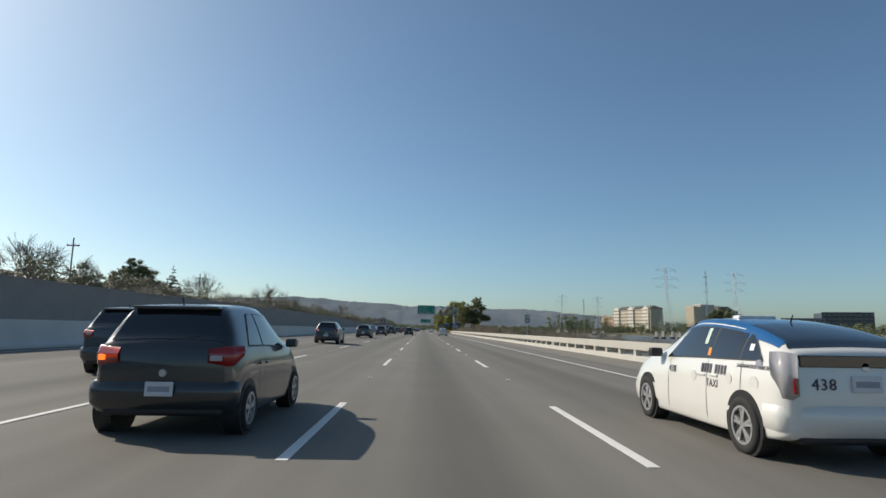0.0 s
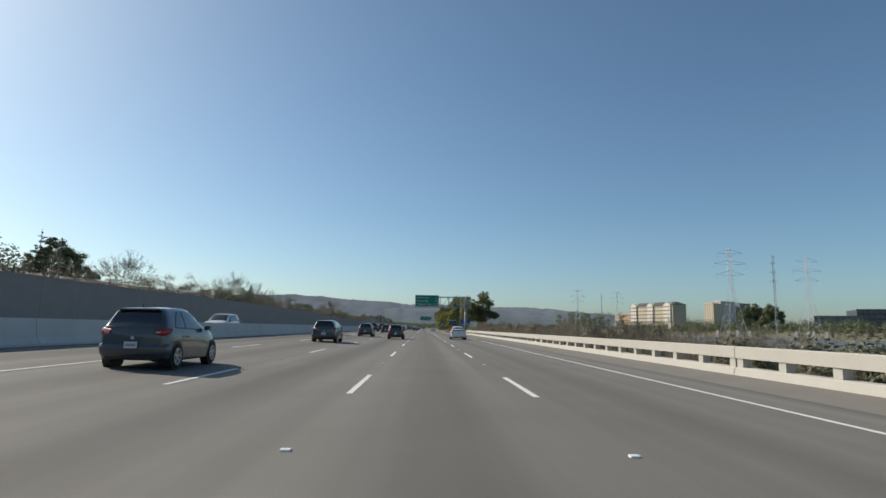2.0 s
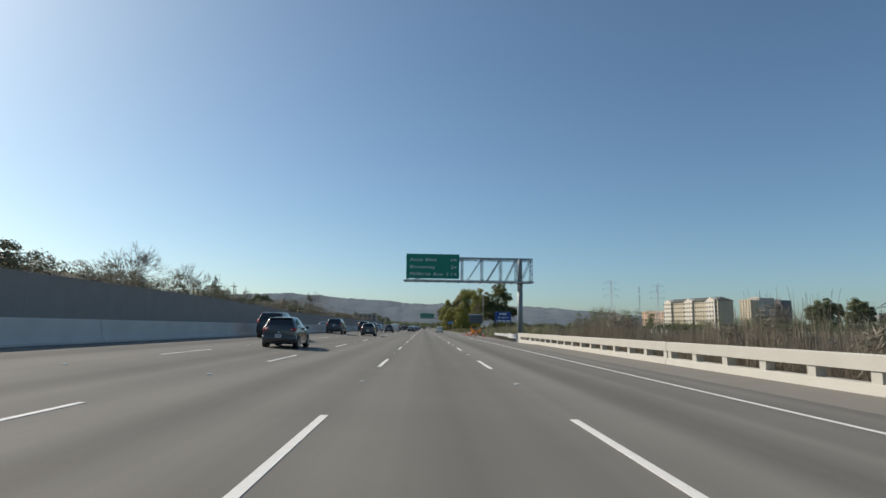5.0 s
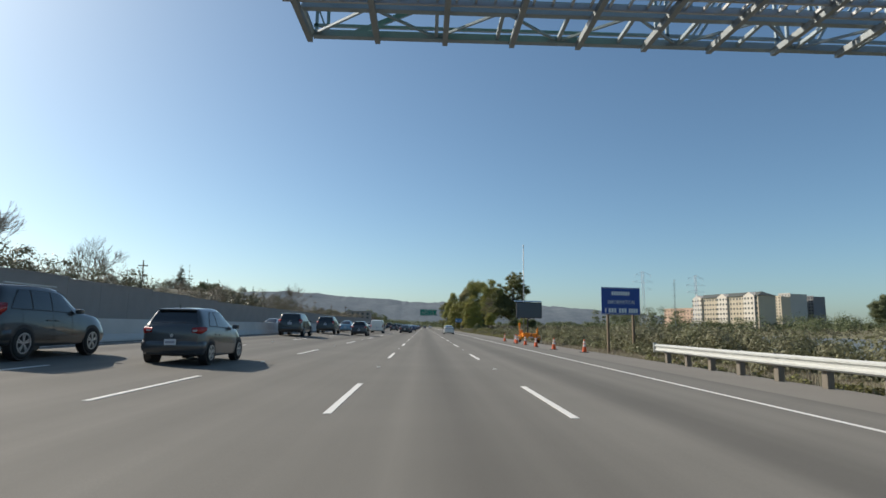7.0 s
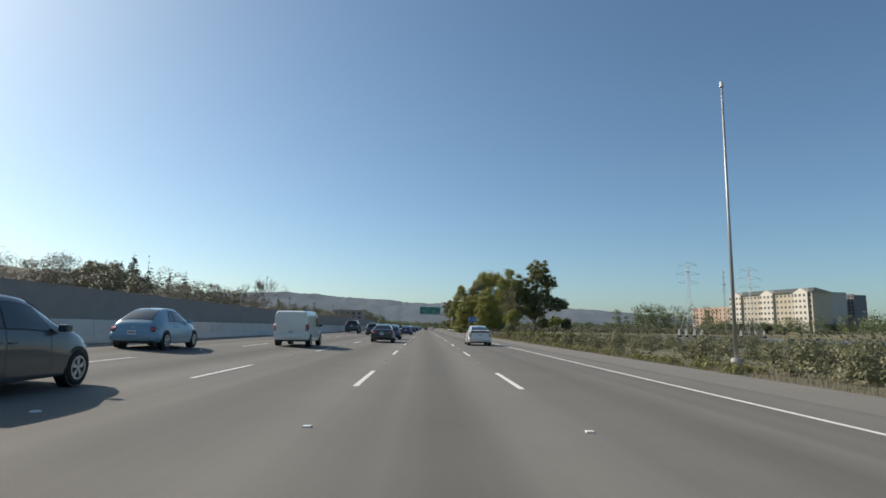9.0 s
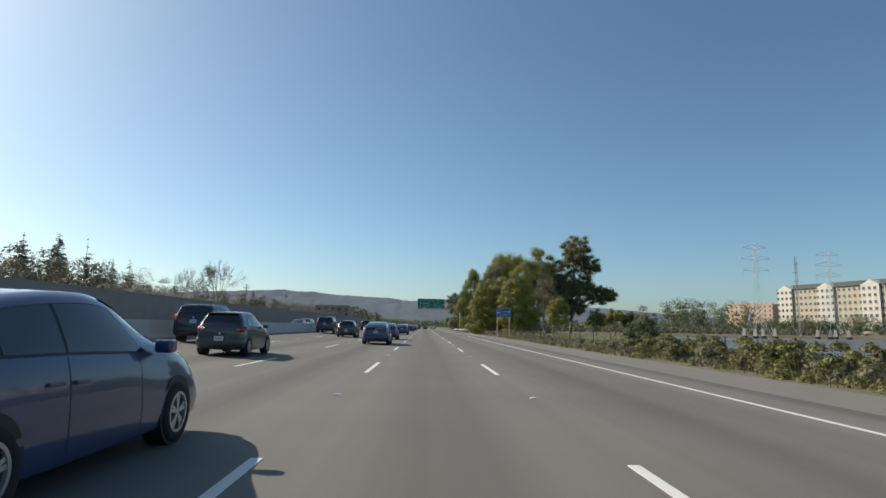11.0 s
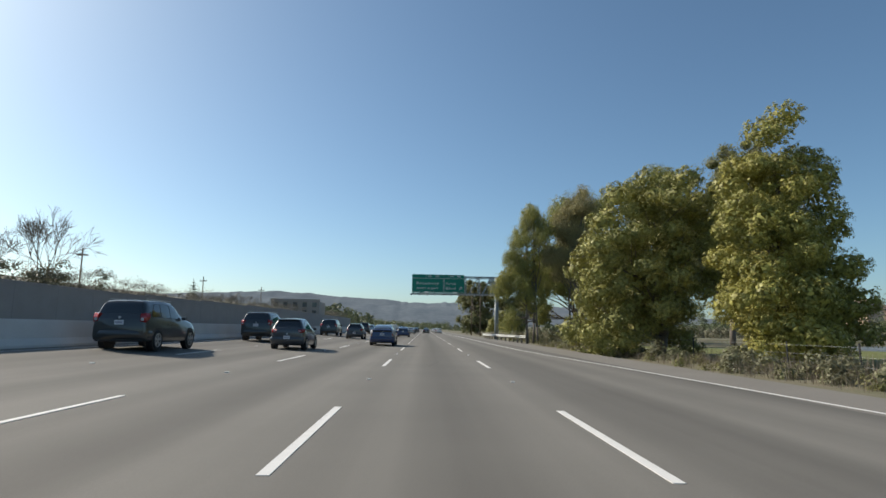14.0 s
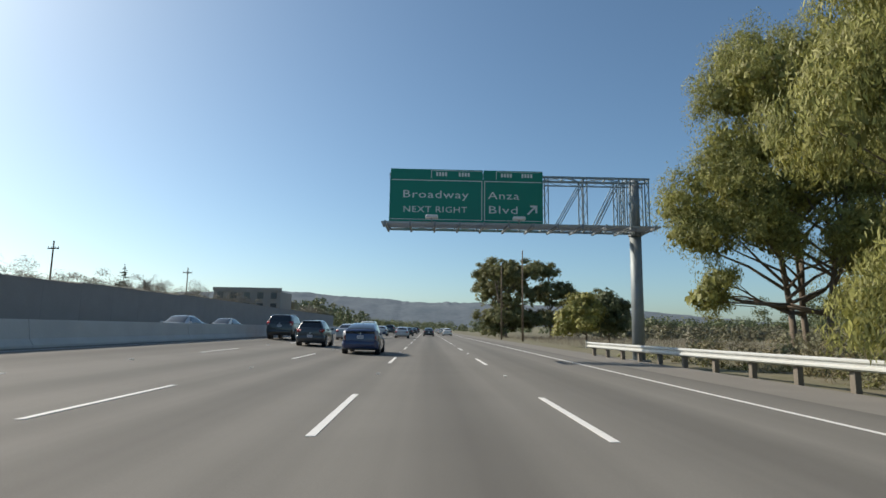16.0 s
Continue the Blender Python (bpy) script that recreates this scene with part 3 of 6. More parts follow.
# ---- guardrails ----
def guardrail(points, label, thrie=0.0, spacing=1.905, end_face=False):
    """A W-beam rail on timber posts, with a deeper three-wave beam over the first metres."""
    g = thing("guardrail", label, "guardrail", points[0][0], points[0][1], -0.15, group="guardrails")
    px, py = points[0]
    wave = [(0.0, 0.0), (0.06, 0.045), (0.06, 0.085), (0.0, 0.13), (0.0, 0.18), (0.06, 0.225), (0.06, 0.265), (0.0, 0.31)]
    deep = wave + [(0.0, 0.36), (0.06, 0.4), (0.06, 0.445), (0.0, 0.49)]

    def run(shape, pts, z):
        verts, faces = [], []
        for i, (x, y) in enumerate(pts):
            for dx, dz in shape:
                verts += [(x - px - dx, y - py, z + dz), (x - px - dx + 0.008, y - py, z + dz)]
        n = len(shape)
        for i in range(len(pts) - 1):
            for k in range(n - 1):
                a, b, c, d = 2 * (i * n + k), 2 * (i * n + k + 1), 2 * ((i + 1) * n + k + 1), 2 * ((i + 1) * n + k)
                faces += [(a, b, c, d), (a + 1, d + 1, c + 1, b + 1)]
        return verts, faces

    def at(y):
        return float(np.interp(y, [p[1] for p in points], [p[0] for p in points])), y
    y0, y1 = points[0][1], points[-1][1]
    mid = y0 + thrie
    if thrie:
        part("three_wave_beam", mesh_from("beam", *run(deep, [at(y0), at((y0 + mid) / 2), at(mid)], 0.42), GUARD), None, g)
    n = max(2, int((y1 - mid) / 2))
    part("w_beam", mesh_from("beam", *run(wave, [at(mid + (y1 - mid) * i / n) for i in range(n + 1)], 0.54), GUARD), None, g)
    post = mesh_of("post", boxes((0.1, 0.27, -0.1, 0.1, -0.3, 0.86), (0.008, 0.1, -0.075, 0.075, 0.52, 0.86), bevel=0.008), OLD_TIMBER)
    y = y0 + 0.4
    while y < y1:
        x, _ = at(y)
        piece("post", post, g, x - px, y - py)
        y += spacing
    part("end_terminal", boxes((at(y1)[0] - px - 0.1, at(y1)[0] - px + 0.05, y1 - py, y1 - py + 0.06, 0.5, 0.9), bevel=0.015), GUARD, g)
    return g


guardrail([(9.42, 191.02), (9.45, 197), (9.5, 205), (9.75, 211.3)], "pale steel guardrail on timber posts after the bridge rail", thrie=6.2)
guardrail([(11.5, 446.2), (10.9, 452), (9.75, 461), (9.1, 470)], "pale steel guardrail on timber posts around the sign pole", thrie=0.0)


# ---- roadside signs ----
def board_sign(x, y, turn, width, z0, z1, material, label, post_mat=TIMBER, inset=0.45):
    s = thing("road_sign", label, "road sign", x, y, -0.2, turn, group="roadside signs")
    p = part("sign_panel", boxes((-width / 2, width / 2, -0.03, 0.0, z0 + 0.2, z1 + 0.2), bevel=0.01), material, s)
    for k in (-1, 1):
        part("post", boxes((k * (width / 2 - inset) - 0.07, k * (width / 2 - inset) + 0.07, 0.002, 0.14, -0.2, z1 + 0.1), bevel=0.01), post_mat, s)
    for c, d in ((z0 + 0.24, z0 + 0.26), (z1 + 0.14, z1 + 0.16)):
        part("border_strip", boxes((-width / 2 + 0.04, width / 2 - 0.04, -0.034, -0.03, c, d)), SIGN_WHITE, p)
    return s, p


s, p = board_sign(12.5, 223.4, 8, 2.62, 2.2, 3.92, SIGN_BLUE, "dark blue information sign with white lettering on two posts", TIMBER)
bm = bmesh.new()
blocks(bm, -0.62, 3.62, 8, 0.24, -0.03, 0.3, 0.5)
blocks(bm, -1.08, 2.52, 1, 0.28, -0.03, 0.3, 0.3)
blocks(bm, -0.84, 2.52, 3, 0.28, -0.03, 0.3, 0.5)
blocks(bm, -0.14, 2.52, 3, 0.28, -0.03, 0.3, 0.5)
blocks(bm, 0.52, 2.52, 4, 0.28, -0.03, 0.25, 0.46)
part("lettering_bars", bm, SIGN_WHITE, p)
lettering("INFORMATION", 0.37, SIGN_WHITE, p, -0.9, -0.036, 3.06, width=1.8)

s, p = board_sign(11.5, 378.9, 18, 2.3, 2.75, 4.0, SIGN_BLUE_LIGHT, "blue sign with a white ring on two pale timber posts", shade("pale_timber", (0.42, 0.32, 0.19), 0.85, vary=0.2, scale=3, stretch=(4, 4, 1)), 0.2)
lettering("CALL", 0.3, SIGN_WHITE, p, -0.2, -0.036, 3.62, width=0.62)
lettering("TRAVEL INFO", 0.3, SIGN_WHITE, p, -0.22, -0.036, 3.22, width=1.25)
verts, faces = [], []
for i in range(27):
    a = math.radians(30 + 300 * i / 26)
    for rr, yy in ((0.94, -0.031), (0.94, -0.038), (1.06, -0.038), (1.06, -0.031)):
        verts.append((-0.68 + 0.34 * rr * math.cos(a), yy, 3.56 + 0.42 * rr * math.sin(a)))
    if i:
        faces += [(4 * i - 4 + k, 4 * i - 4 + (k + 1) % 4, 4 * i + (k + 1) % 4, 4 * i + k) for k in range(4)]
bm = mesh_from("ring", verts, faces, SIGN_WHITE)
part("ring", bm, SIGN_WHITE, p, "white open ring")
for bx, bz in ((-0.98, 3.47), (0.55, 3.62)):
    bm = bmesh.new()
    blocks(bm, bx, bz, 3, 0.2, -0.03, 0.25, 0.6)
    part("lettering_bars", bm, SIGN_WHITE, p)

s = thing("post_sign", "small grey sign in two panels on a slim steel post", "road sign", 10.42, 57.3, -0.4, group="roadside signs")
part("post", boxes((-0.04, 0.04, 0.0, 0.06, -1.8, 3.6)), GALV, s)
part("upper_panel", boxes((-0.27, 0.27, -0.03, 0.0, 2.9, 3.28), bevel=0.01), SIGN_BACK, s)
part("lower_panel", boxes((-0.27, 0.27, -0.03, 0.0, 2.44, 2.86), bevel=0.01), SIGN_BACK, s)
bm = bmesh.new()
blocks(bm, -0.18, 3.0, 3, 0.16, -0.03)
blocks(bm, -0.18, 2.6, 3, 0.12, -0.03)
part("lettering_bars", bm, SIGN_WHITE, s)

# ---- message board trailer ----
t = thing("message_board_trailer", "orange trailer with a dark blank message board and solar panels", "message board", 9.72, 240.6, -0.12, 2)
board = part("board", boxes((-1.2, 1.18, -0.46, -0.2, 2.28, 3.74), (-0.12, 0.12, -0.21, 0.38, 2.2, 2.5), bevel=0.03), DARK, t)
part("board_face", boxes((-1.15, 1.13, -0.468, -0.455, 2.33, 3.69)), BOARD, board, "blank dark grey display")
for i, (x0, x1) in enumerate(((-1.32, -0.5), (-0.46, 0.36), (0.4, 1.22))):
    bm = bmesh.new()
    bar(bm, ((x0 + x1) / 2, -0.55, 3.78), ((x0 + x1) / 2, 0.5, 3.92), x1 - x0, 0.04)
    part("solar_panel", bm, SOLAR, t)
part("mast", tube(bmesh.new(), (0, 0.3, 0.55), (0, 0.3, 2.3), 0.075, 0.075, 14), DARK, t, "dark steel mast")
part("deck", boxes((-0.72, 1.02, -0.9, 1.0, 0.5, 0.6), (-0.95, 0.98, -1.05, -0.93, 0.46, 0.62), (-0.06, 0.06, 1.0, 2.6, 0.5, 0.6), bevel=0.015), ORANGE, t)
part("battery_box", boxes((-0.62, 0.1, -0.6, 0.1, 0.6, 0.95), (0.2, 0.66, -0.5, 0.4, 0.6, 0.9), bevel=0.03), ORANGE, t)
for x in (0.95,):
    bm = bmesh.new()
    bar(bm, (x, 0.5, 0.58), (x, 0.5, 1.25), 0.14, 0.16)
    bar(bm, (x, 0.5, 1.2), (x + 0.03, 0.5, 1.42), 0.07, 0.1)
    part("upright", bm, ORANGE, t)
bm = tube(bmesh.new(), (-0.66, 0.6, 0.58), (-0.7, 0.6, 1.75), 0.07, 0.06)
box(bm, -0.78, -0.62, 0.5, 0.7, 1.5, 1.84, 0.02)
bar(bm, (-0.62, 0.55, 0.6), (-0.5, 0.55, 1.2), 0.14, 0.14)
part("winch_post", bm, ORANGE, t)
for k in (-1, 1):
    w = part("wheel", tube(bmesh.new(), (k * 0.76, -0.1, 0.32), (k * 0.98, -0.1, 0.32), 0.32, 0.32, 28), RUBBER, t, smooth=False)
    part("rim", tube(tube(bmesh.new(), (k * 0.97, -0.1, 0.32), (k * 0.99, -0.1, 0.32), 0.2, 0.18, 20), (k * 0.99, -0.1, 0.32), (k * 1.01, -0.1, 0.32), 0.07, 0.06, 12), SIGN_WHITE, w, "white steel rim")
    bm = bmesh.new()
    for i in range(9):
        a, b = math.pi * i / 9, math.pi * (i + 1) / 9
        bar(bm, (k * 0.88, -0.1 + 0.42 * math.cos(a), 0.32 + 0.4 * math.sin(a)), (k * 0.88, -0.1 + 0.42 * math.cos(b), 0.32 + 0.4 * math.sin(b)), 0.28, 0.03)
    part("mudguard", bm, ORANGE, t)
for x, y in ((-1.15, -0.85), (0.9, -1.2), (-1.15, 0.9), (0.9, 0.9)):
    bm = bar(bmesh.new(), (x, y, 0.0), (x, y, 0.75), 0.06)
    box(bm, x - 0.1, x + 0.1, y - 0.1, y + 0.1, -0.02, 0.02)
    bar(bm, (x, y, 0.56), (x * 0.6, y, 0.56), 0.05)
    part("jack", bm, GALV, t, "grey steel jack stand")
part("tail_plate", boxes((-0.2, 0.2, -1.07, -1.052, 0.49, 0.6)), PLATE, t)

# ---- cones ----
cone = thing("traffic_cone", "orange traffic cone with two white collars on a black base", "traffic cone", 7.84, 227.4, -0.03, group="traffic cones")
part("base", boxes((-0.19, 0.19, -0.19, 0.19, 0.0, 0.035), bevel=0.01), DARK, cone)
rad = lambda z: 0.135 - 0.1 * z / 0.72
for nm, a, b, mt, lb in (("body", 0.03, 0.33, CONE_ORANGE, ""), ("lower_collar", 0.33, 0.45, CONE_WHITE, "white reflective collar"), ("middle_band", 0.45, 0.5, CONE_ORANGE, ""),
                         ("upper_collar", 0.5, 0.62, CONE_WHITE, "white reflective collar"), ("tip", 0.62, 0.72, CONE_ORANGE, "")):
    part(nm, tube(bmesh.new(), (0, 0, a), (0, 0, b), rad(a), rad(b), 20), mt, cone, lb, smooth=False)
for x, y, turn in ((9.0, 219.4, 20), (8.1, 223.0, 45), (7.84, 231.6, 12), (7.75, 235.2, 70), (8.25, 238.9, 33), (7.75, 242.3, 5)):
    copy_thing(cone, pose(x, y, -0.03, 0, 0, turn))

# ---- lamp pole ----
pl = thing("mast", "tall slim pale steel mast with a small cap", "mast", 13.85, 266.9, -0.2)
part("shaft", tube(bmesh.new(), (0, 0, 0), (0, 0, 12.9), 0.09, 0.045, 12), GALV, pl, smooth=True)
part("cap", tube(bmesh.new(), (0, 0, 12.9), (0, 0, 13.15), 0.1, 0.07, 12), SIGN_WHITE, pl)
part("footing", tube(bmesh.new(), (0, 0, -0.2), (0, 0, 0.35), 0.22, 0.22, 14), BARRIER, pl)

# ---- wire fence ----
fence = thing("wire_fence", "low wire fence on dark slim posts", "fence", 15.6, 322, -0.3)
fp = mesh_of("post", boxes((-0.025, 0.025, -0.025, 0.025, -0.2, 1.3)), DARK)
for i in range(27):
    piece("post", fp, fence, 0.25 * math.sin(i * 0.7), i * 4.4)
for z in (0.45, 0.8, 1.15):
    part("wire", bar(bmesh.new(), (0, 0, z), (0, 114.4, z), 0.008), GALV, fence)

road_pole = thing("roadside_pole", "slim grey roadside pole beside the trees", "pole", 12.2, 531, -0.2, group="roadside poles")
part("shaft", tube(bmesh.new(), (0, 0, -0.3), (0, 0, 12.2), 0.14, 0.08, 12), TIMBER, road_pole, smooth=True)
part("cap", tube(bmesh.new(), (0, 0, 12.2), (0, 0, 12.34), 0.1, 0.06, 12), GALV, road_pole)
copy_thing(road_pole, pose(12.9, 514.5, -0.2))

# ---- utility poles behind the wall ----
UP = 1.33
up_pole = thing("utility_pole", "dark timber utility pole with a short crossarm", "utility pole", -55, 300, 0.5, group="utility poles")
part("shaft", tube(bmesh.new(), (0, 0, -0.5), (0, 0, 9.6), 0.14, 0.1, 10), TIMBER, up_pole, smooth=True)
part("crossarm", boxes((-0.9, 0.9, -0.06, 0.06, 8.7, 8.84)), TIMBER, up_pole)
up_pole.scale = (1, 1, UP)
for x in (-0.8, -0.3, 0.3, 0.8):
    part("insulator", tube(bmesh.new(), (x, 0, 8.84), (x, 0, 9.02), 0.04, 0.03, 8), GALV, up_pole)
for x, y, z, s in ((-54, 471.6, 0.5, 1.31), (-53.6, 520, 0.5, 1.3), (-51, 560, 0.6, 1.34), (-54, 139, 0.5, 1.38), (-54, 88.6, 0.5, 1.45)):
    c = copy_thing(up_pole, pose(x, y, z, 0, 0, 10 * math.sin(y)))
    c.scale = (1, 1, s)


# ---- plants ----
def leaf_quads(centres, normals, size, rng, slim=0.55, droop=0.0):
    """Small leaf blades round the given points: four corners each."""
    n = len(centres)
    nr = normals + rng.normal(0, 0.42, (n, 3))
    nr /= np.linalg.norm(nr, axis=1, keepdims=True) + 1e-9
    a = np.cross(nr, rng.normal(0, 1, (n, 3)))
    a[:, 2] -= droop
    a /= np.linalg.norm(a, axis=1, keepdims=True) + 1e-9
    b = np.cross(nr, a)
    s = size * rng.uniform(0.6, 1.35, (n, 1))
    a, b = a * s, b * s * slim
    quads = np.stack([centres - a * 0.5, centres + b * 0.5, centres + a * 0.6, centres - b * 0.5], 1)
    return quads.reshape(-1, 3)


def quads_mesh(name, verts, material):
    me = bpy.data.meshes.new(name)
    n = len(verts) // 4
    me.vertices.add(n * 4)
    me.vertices.foreach_set("co", verts.astype(np.float32).ravel())
    me.loops.add(n * 4)
    me.loops.foreach_set("vertex_index", np.arange(n * 4, dtype=np.int32))
    me.polygons.add(n)
    me.polygons.foreach_set("loop_start", np.arange(0, n * 4, 4, dtype=np.int32))
    me.update(calc_edges=True)
    me.materials.append(material)
    return me


def ball(rng, n):
    v = rng.normal(0, 1, (n, 3))
    return v / np.linalg.norm(v, axis=1, keepdims=True)


def crown_verts(lobes, clumps, clump_size, leaves, leaf, rng, flat=0.75, slim=0.55, droop=0.0, keep_low=-0.6, inner=0.3, tuft=0.0, core=0.55):
    """Leaves on the outside of many small clumps, which sit on the outside of a few large lobes, over a loose dark inside."""
    weights = np.array([l[3] * l[4] + l[4] * l[5] + l[3] * l[5] for l in lobes])
    weights = weights / weights.sum()
    pick = rng.choice(len(lobes), clumps, p=weights)
    out = []
    taken = []
    for k in pick:
        cx, cy, cz, rx, ry, rz = lobes[k]
        for _ in range(12):
            d = ball(rng, 1)[0]
            if d[2] < keep_low:
                d[2] *= -0.4
            c = np.array((cx, cy, cz)) + d * (rx, ry, rz) * rng.uniform(0.7, 1.1)
            if not tuft or all(np.linalg.norm(c - o) > clump_size * 1.05 for o in taken):
                break
        taken.append(c)
        r = clump_size * (rng.uniform(0.75, 1.2) if tuft else rng.uniform(0.5, 1.5))
        if core:
            u = ball(rng, 240)
            out.append(leaf_quads(c + u * (r, r, r * flat) * core * rng.uniform(0.8, 1.05, (240, 1)), u * 2.0, r * 0.21, rng, 0.75))
        u = ball(rng, leaves)
        u[:, 2] = np.where(u[:, 2] < -0.75, -u[:, 2], u[:, 2])
        if tuft:
            n = leaves // 24
            u = ball(rng, n)
            spots = c + u * (r, r, r * flat) * rng.uniform(0.92, 1.03, (n, 1))
            w = ball(rng, n * 24)
            w[:, 2] = np.where(w[:, 2] < -0.5, -w[:, 2], w[:, 2])
            pts = np.repeat(spots, 24, 0) + w * tuft * np.repeat(rng.uniform(0.6, 1.3, (n, 1)), 24, 0)
            out.append(leaf_quads(pts, w * 1.5 + np.repeat(u, 24, 0) * 0.9, leaf, rng, slim, droop))
            continue
        lump = 1 + 0.22 * np.sin(u @ rng.normal(0, 4.0, (3, 1)) + rng.uniform(0, 6)) * np.cos(u @ rng.normal(0, 4.0, (3, 1)))
        pts = c + u * (r, r, r * flat) * lump * rng.uniform(0.74, 1.06, (leaves, 1))
        out.append(leaf_quads(pts, u * 1.1 + d * 0.25, leaf, rng, slim, droop))
    count = int(clumps * leaves * inner / 6)
    if not count:
        return np.concatenate(out)
    lob = np.array([lobes[k] for k in rng.choice(len(lobes), count, p=weights)])
    u = ball(rng, count)
    pts = lob[:, :3] + u * lob[:, 3:] * rng.uniform(0.45, 0.85, (count, 1))
    out.append(leaf_quads(pts, u, leaf * 2.2, rng, 0.7, droop))
    return np.concatenate(out)


def limb(bm, p, q, r0, r1, rng, kinks=3, wander=0.12, n=7):
    p, q = Vector(p), Vector(q)
    size, last = (q - p).length, p
    for i in range(1, kinks + 1):
        t = i / kinks
        nxt = p.lerp(q, t) + (Vector(rng.normal(0, wander * size / kinks, 3)) if i < kinks else Vector((0, 0, 0)))
        tube(bm, last, nxt, r0 + (r1 - r0) * (t - 1 / kinks), r0 + (r1 - r0) * t, n)
        last = nxt
    return last


def broad_tree(name, label, x, y, z, lobes, material, bark, seed, clumps=130, clump_size=0.9, leaves=110, leaf=0.3, stems=((0, 0),), trunk=0.3, slim=0.55, droop=0.0, fork=0.35, keep_low=-0.6, inner=0.3, tuft=0.0, core=0.55, flat=0.75):
    rng = np.random.default_rng(seed)
    t = thing(name, label, "tree", x, y, z)
    bm = bmesh.new()
    for i, (sx, sy) in enumerate(stems):
        mine = [l for k, l in enumerate(lobes) if k % len(stems) == i] or lobes
        high = max(mine, key=lambda l: l[2])
        foot, crest = Vector((sx, sy, -0.4)), Vector(high[:3])
        limb(bm, foot, crest, trunk, trunk * 0.18, rng, 6, 0.03, 9)
        for l in mine:
            f = min(max(0.6 * l[2] / high[2], 0.5 * fork), 0.9)
            start = foot.lerp(crest, f)
            end = limb(bm, start, l[:3], trunk * (0.62 - 0.45 * f), trunk * 0.12, rng, 3, 0.12, 6)
            for _ in range(4):
                d = ball(rng, 1)[0] * (l[3], l[4], l[5]) * 0.8
                limb(bm, start.lerp(end, rng.uniform(0.55, 1.0)), (l[0] + d[0], l[1] + d[1], l[2] + abs(d[2]) * 0.8), trunk * 0.14, trunk * 0.04, rng, 2, 0.15, 5)
    part("trunk", bm, bark, t, smooth=True)
    part("crown", quads_mesh("crown", crown_verts(lobes, clumps, clump_size, leaves, leaf, rng, flat=flat, slim=slim, droop=droop, keep_low=keep_low, inner=inner, tuft=tuft, core=core), material), None, t)
    return t


def open_crown(lobes, each, size, seed, tall=0.8):
    """Breaks large lobes into smaller uneven ones with gaps between."""
    rng = np.random.default_rng(seed)
    out = []
    for x, y, z, rx, ry, rz in lobes:
        for _ in range(each):
            d = ball(rng, 1)[0] * rng.uniform(0.45, 0.95)
            s = size * rng.uniform(0.65, 1.25)
            out.append((x + d[0] * rx, y + d[1] * ry, z + d[2] * rz, rx * s, ry * s, rz * s * tall))
    return out


# the two yellow-green wattles beside the road
FINE = dict(leaf=0.1, slim=0.5, tuft=0.15, inner=0.02, core=0.76)
broad_tree("wattle_tree", "tall bushy yellow-green wattle with foliage almost to the ground", 18.2, 409.5, -0.3,
           [(0.2, 0, 11.0, 1.5, 1.6, 2.0), (-0.6, -0.3, 8.6, 1.9, 2.0, 2.2), (1.1, 0.5, 8.4, 1.8, 2.0, 2.6), (-1.2, -0.8, 6.0, 2.1, 2.1, 2.1), (1.7, 0.5, 5.8, 2.2, 2.2, 2.4), (-1.2, -1.0, 3.4, 2.2, 2.2, 2.0), (1.5, 0.2, 3.2, 2.3, 2.3, 2.2), (-0.6, -1.4, 1.4, 2.1, 1.8, 1.3), (0.4, -0.4, 2.4, 1.8, 1.6, 1.9), (2.0, -0.8, 1.6, 1.4, 1.4, 1.4)],
           ACACIA, BARK, 11, clumps=120, leaves=1296, clump_size=0.95, trunk=0.26, fork=0.25, keep_low=-0.9, **FINE)
broad_tree("wattle_tree", "broad domed wattle with a dark hollow underneath", 14.8, 417.0, -0.3,
           [(0, 0, 8.6, 3.4, 3.6, 3.2), (-2.8, -0.8, 5.6, 2.4, 2.6, 2.6), (2.6, 1.0, 6.4, 3.0, 3.0, 3.4), (2.4, 0.8, 9.4, 2.8, 2.8, 2.8), (-3.4, -0.6, 2.4, 2.1, 2.1, 2.2), (-1.4, -2.0, 4.2, 2.2, 2.0, 2.2), (0.5, 3.5, 4.6, 3.5, 3.0, 4.0), (-2.4, 2.0, 2.2, 2.4, 2.4, 2.0), (-0.6, 0.6, 5.0, 2.4, 2.2, 3.4), (1.8, 2.6, 2.2, 2.2, 1.8, 1.9)],
           ACACIA_DULL, BARK, 12, clumps=150, leaves=1152, clump_size=1.02, trunk=0.34, fork=0.3, keep_low=-0.9, **FINE)
broad_tree("wattle_tree", "small upright yellow-green wattle on thin leaning stems", 24.6, 402.0, -0.4,
           [(0.0, 0, 6.1, 1.1, 1.1, 1.1), (-0.6, 0, 4.9, 1.3, 1.3, 1.1), (0.8, 0.3, 4.9, 1.3, 1.3, 1.3), (-0.6, 0.1, 3.4, 1.2, 1.2, 1.0), (0.9, -0.2, 3.2, 1.2, 1.2, 1.0)],
           ACACIA, BARK, 14, clumps=70, clump_size=0.52, leaves=600, leaf=0.085, tuft=0.15, stems=((-0.3, 0), (0.3, 0.2)), trunk=0.09, fork=0.5)
broad_tree("park_tree", "slim small dark tree on the lagoon lawn", 36.0, 416.0, -0.4,
           [(0, 0, 4.2, 1.3, 1.3, 1.4), (-0.9, 0.3, 3.2, 1.1, 1.1, 0.9), (0.6, 0, 2.8, 1.2, 1.2, 0.9)],
           EUC_DARK, BARK, 15, clumps=70, clump_size=0.5, leaves=220, leaf=0.13, trunk=0.12, fork=0.5)
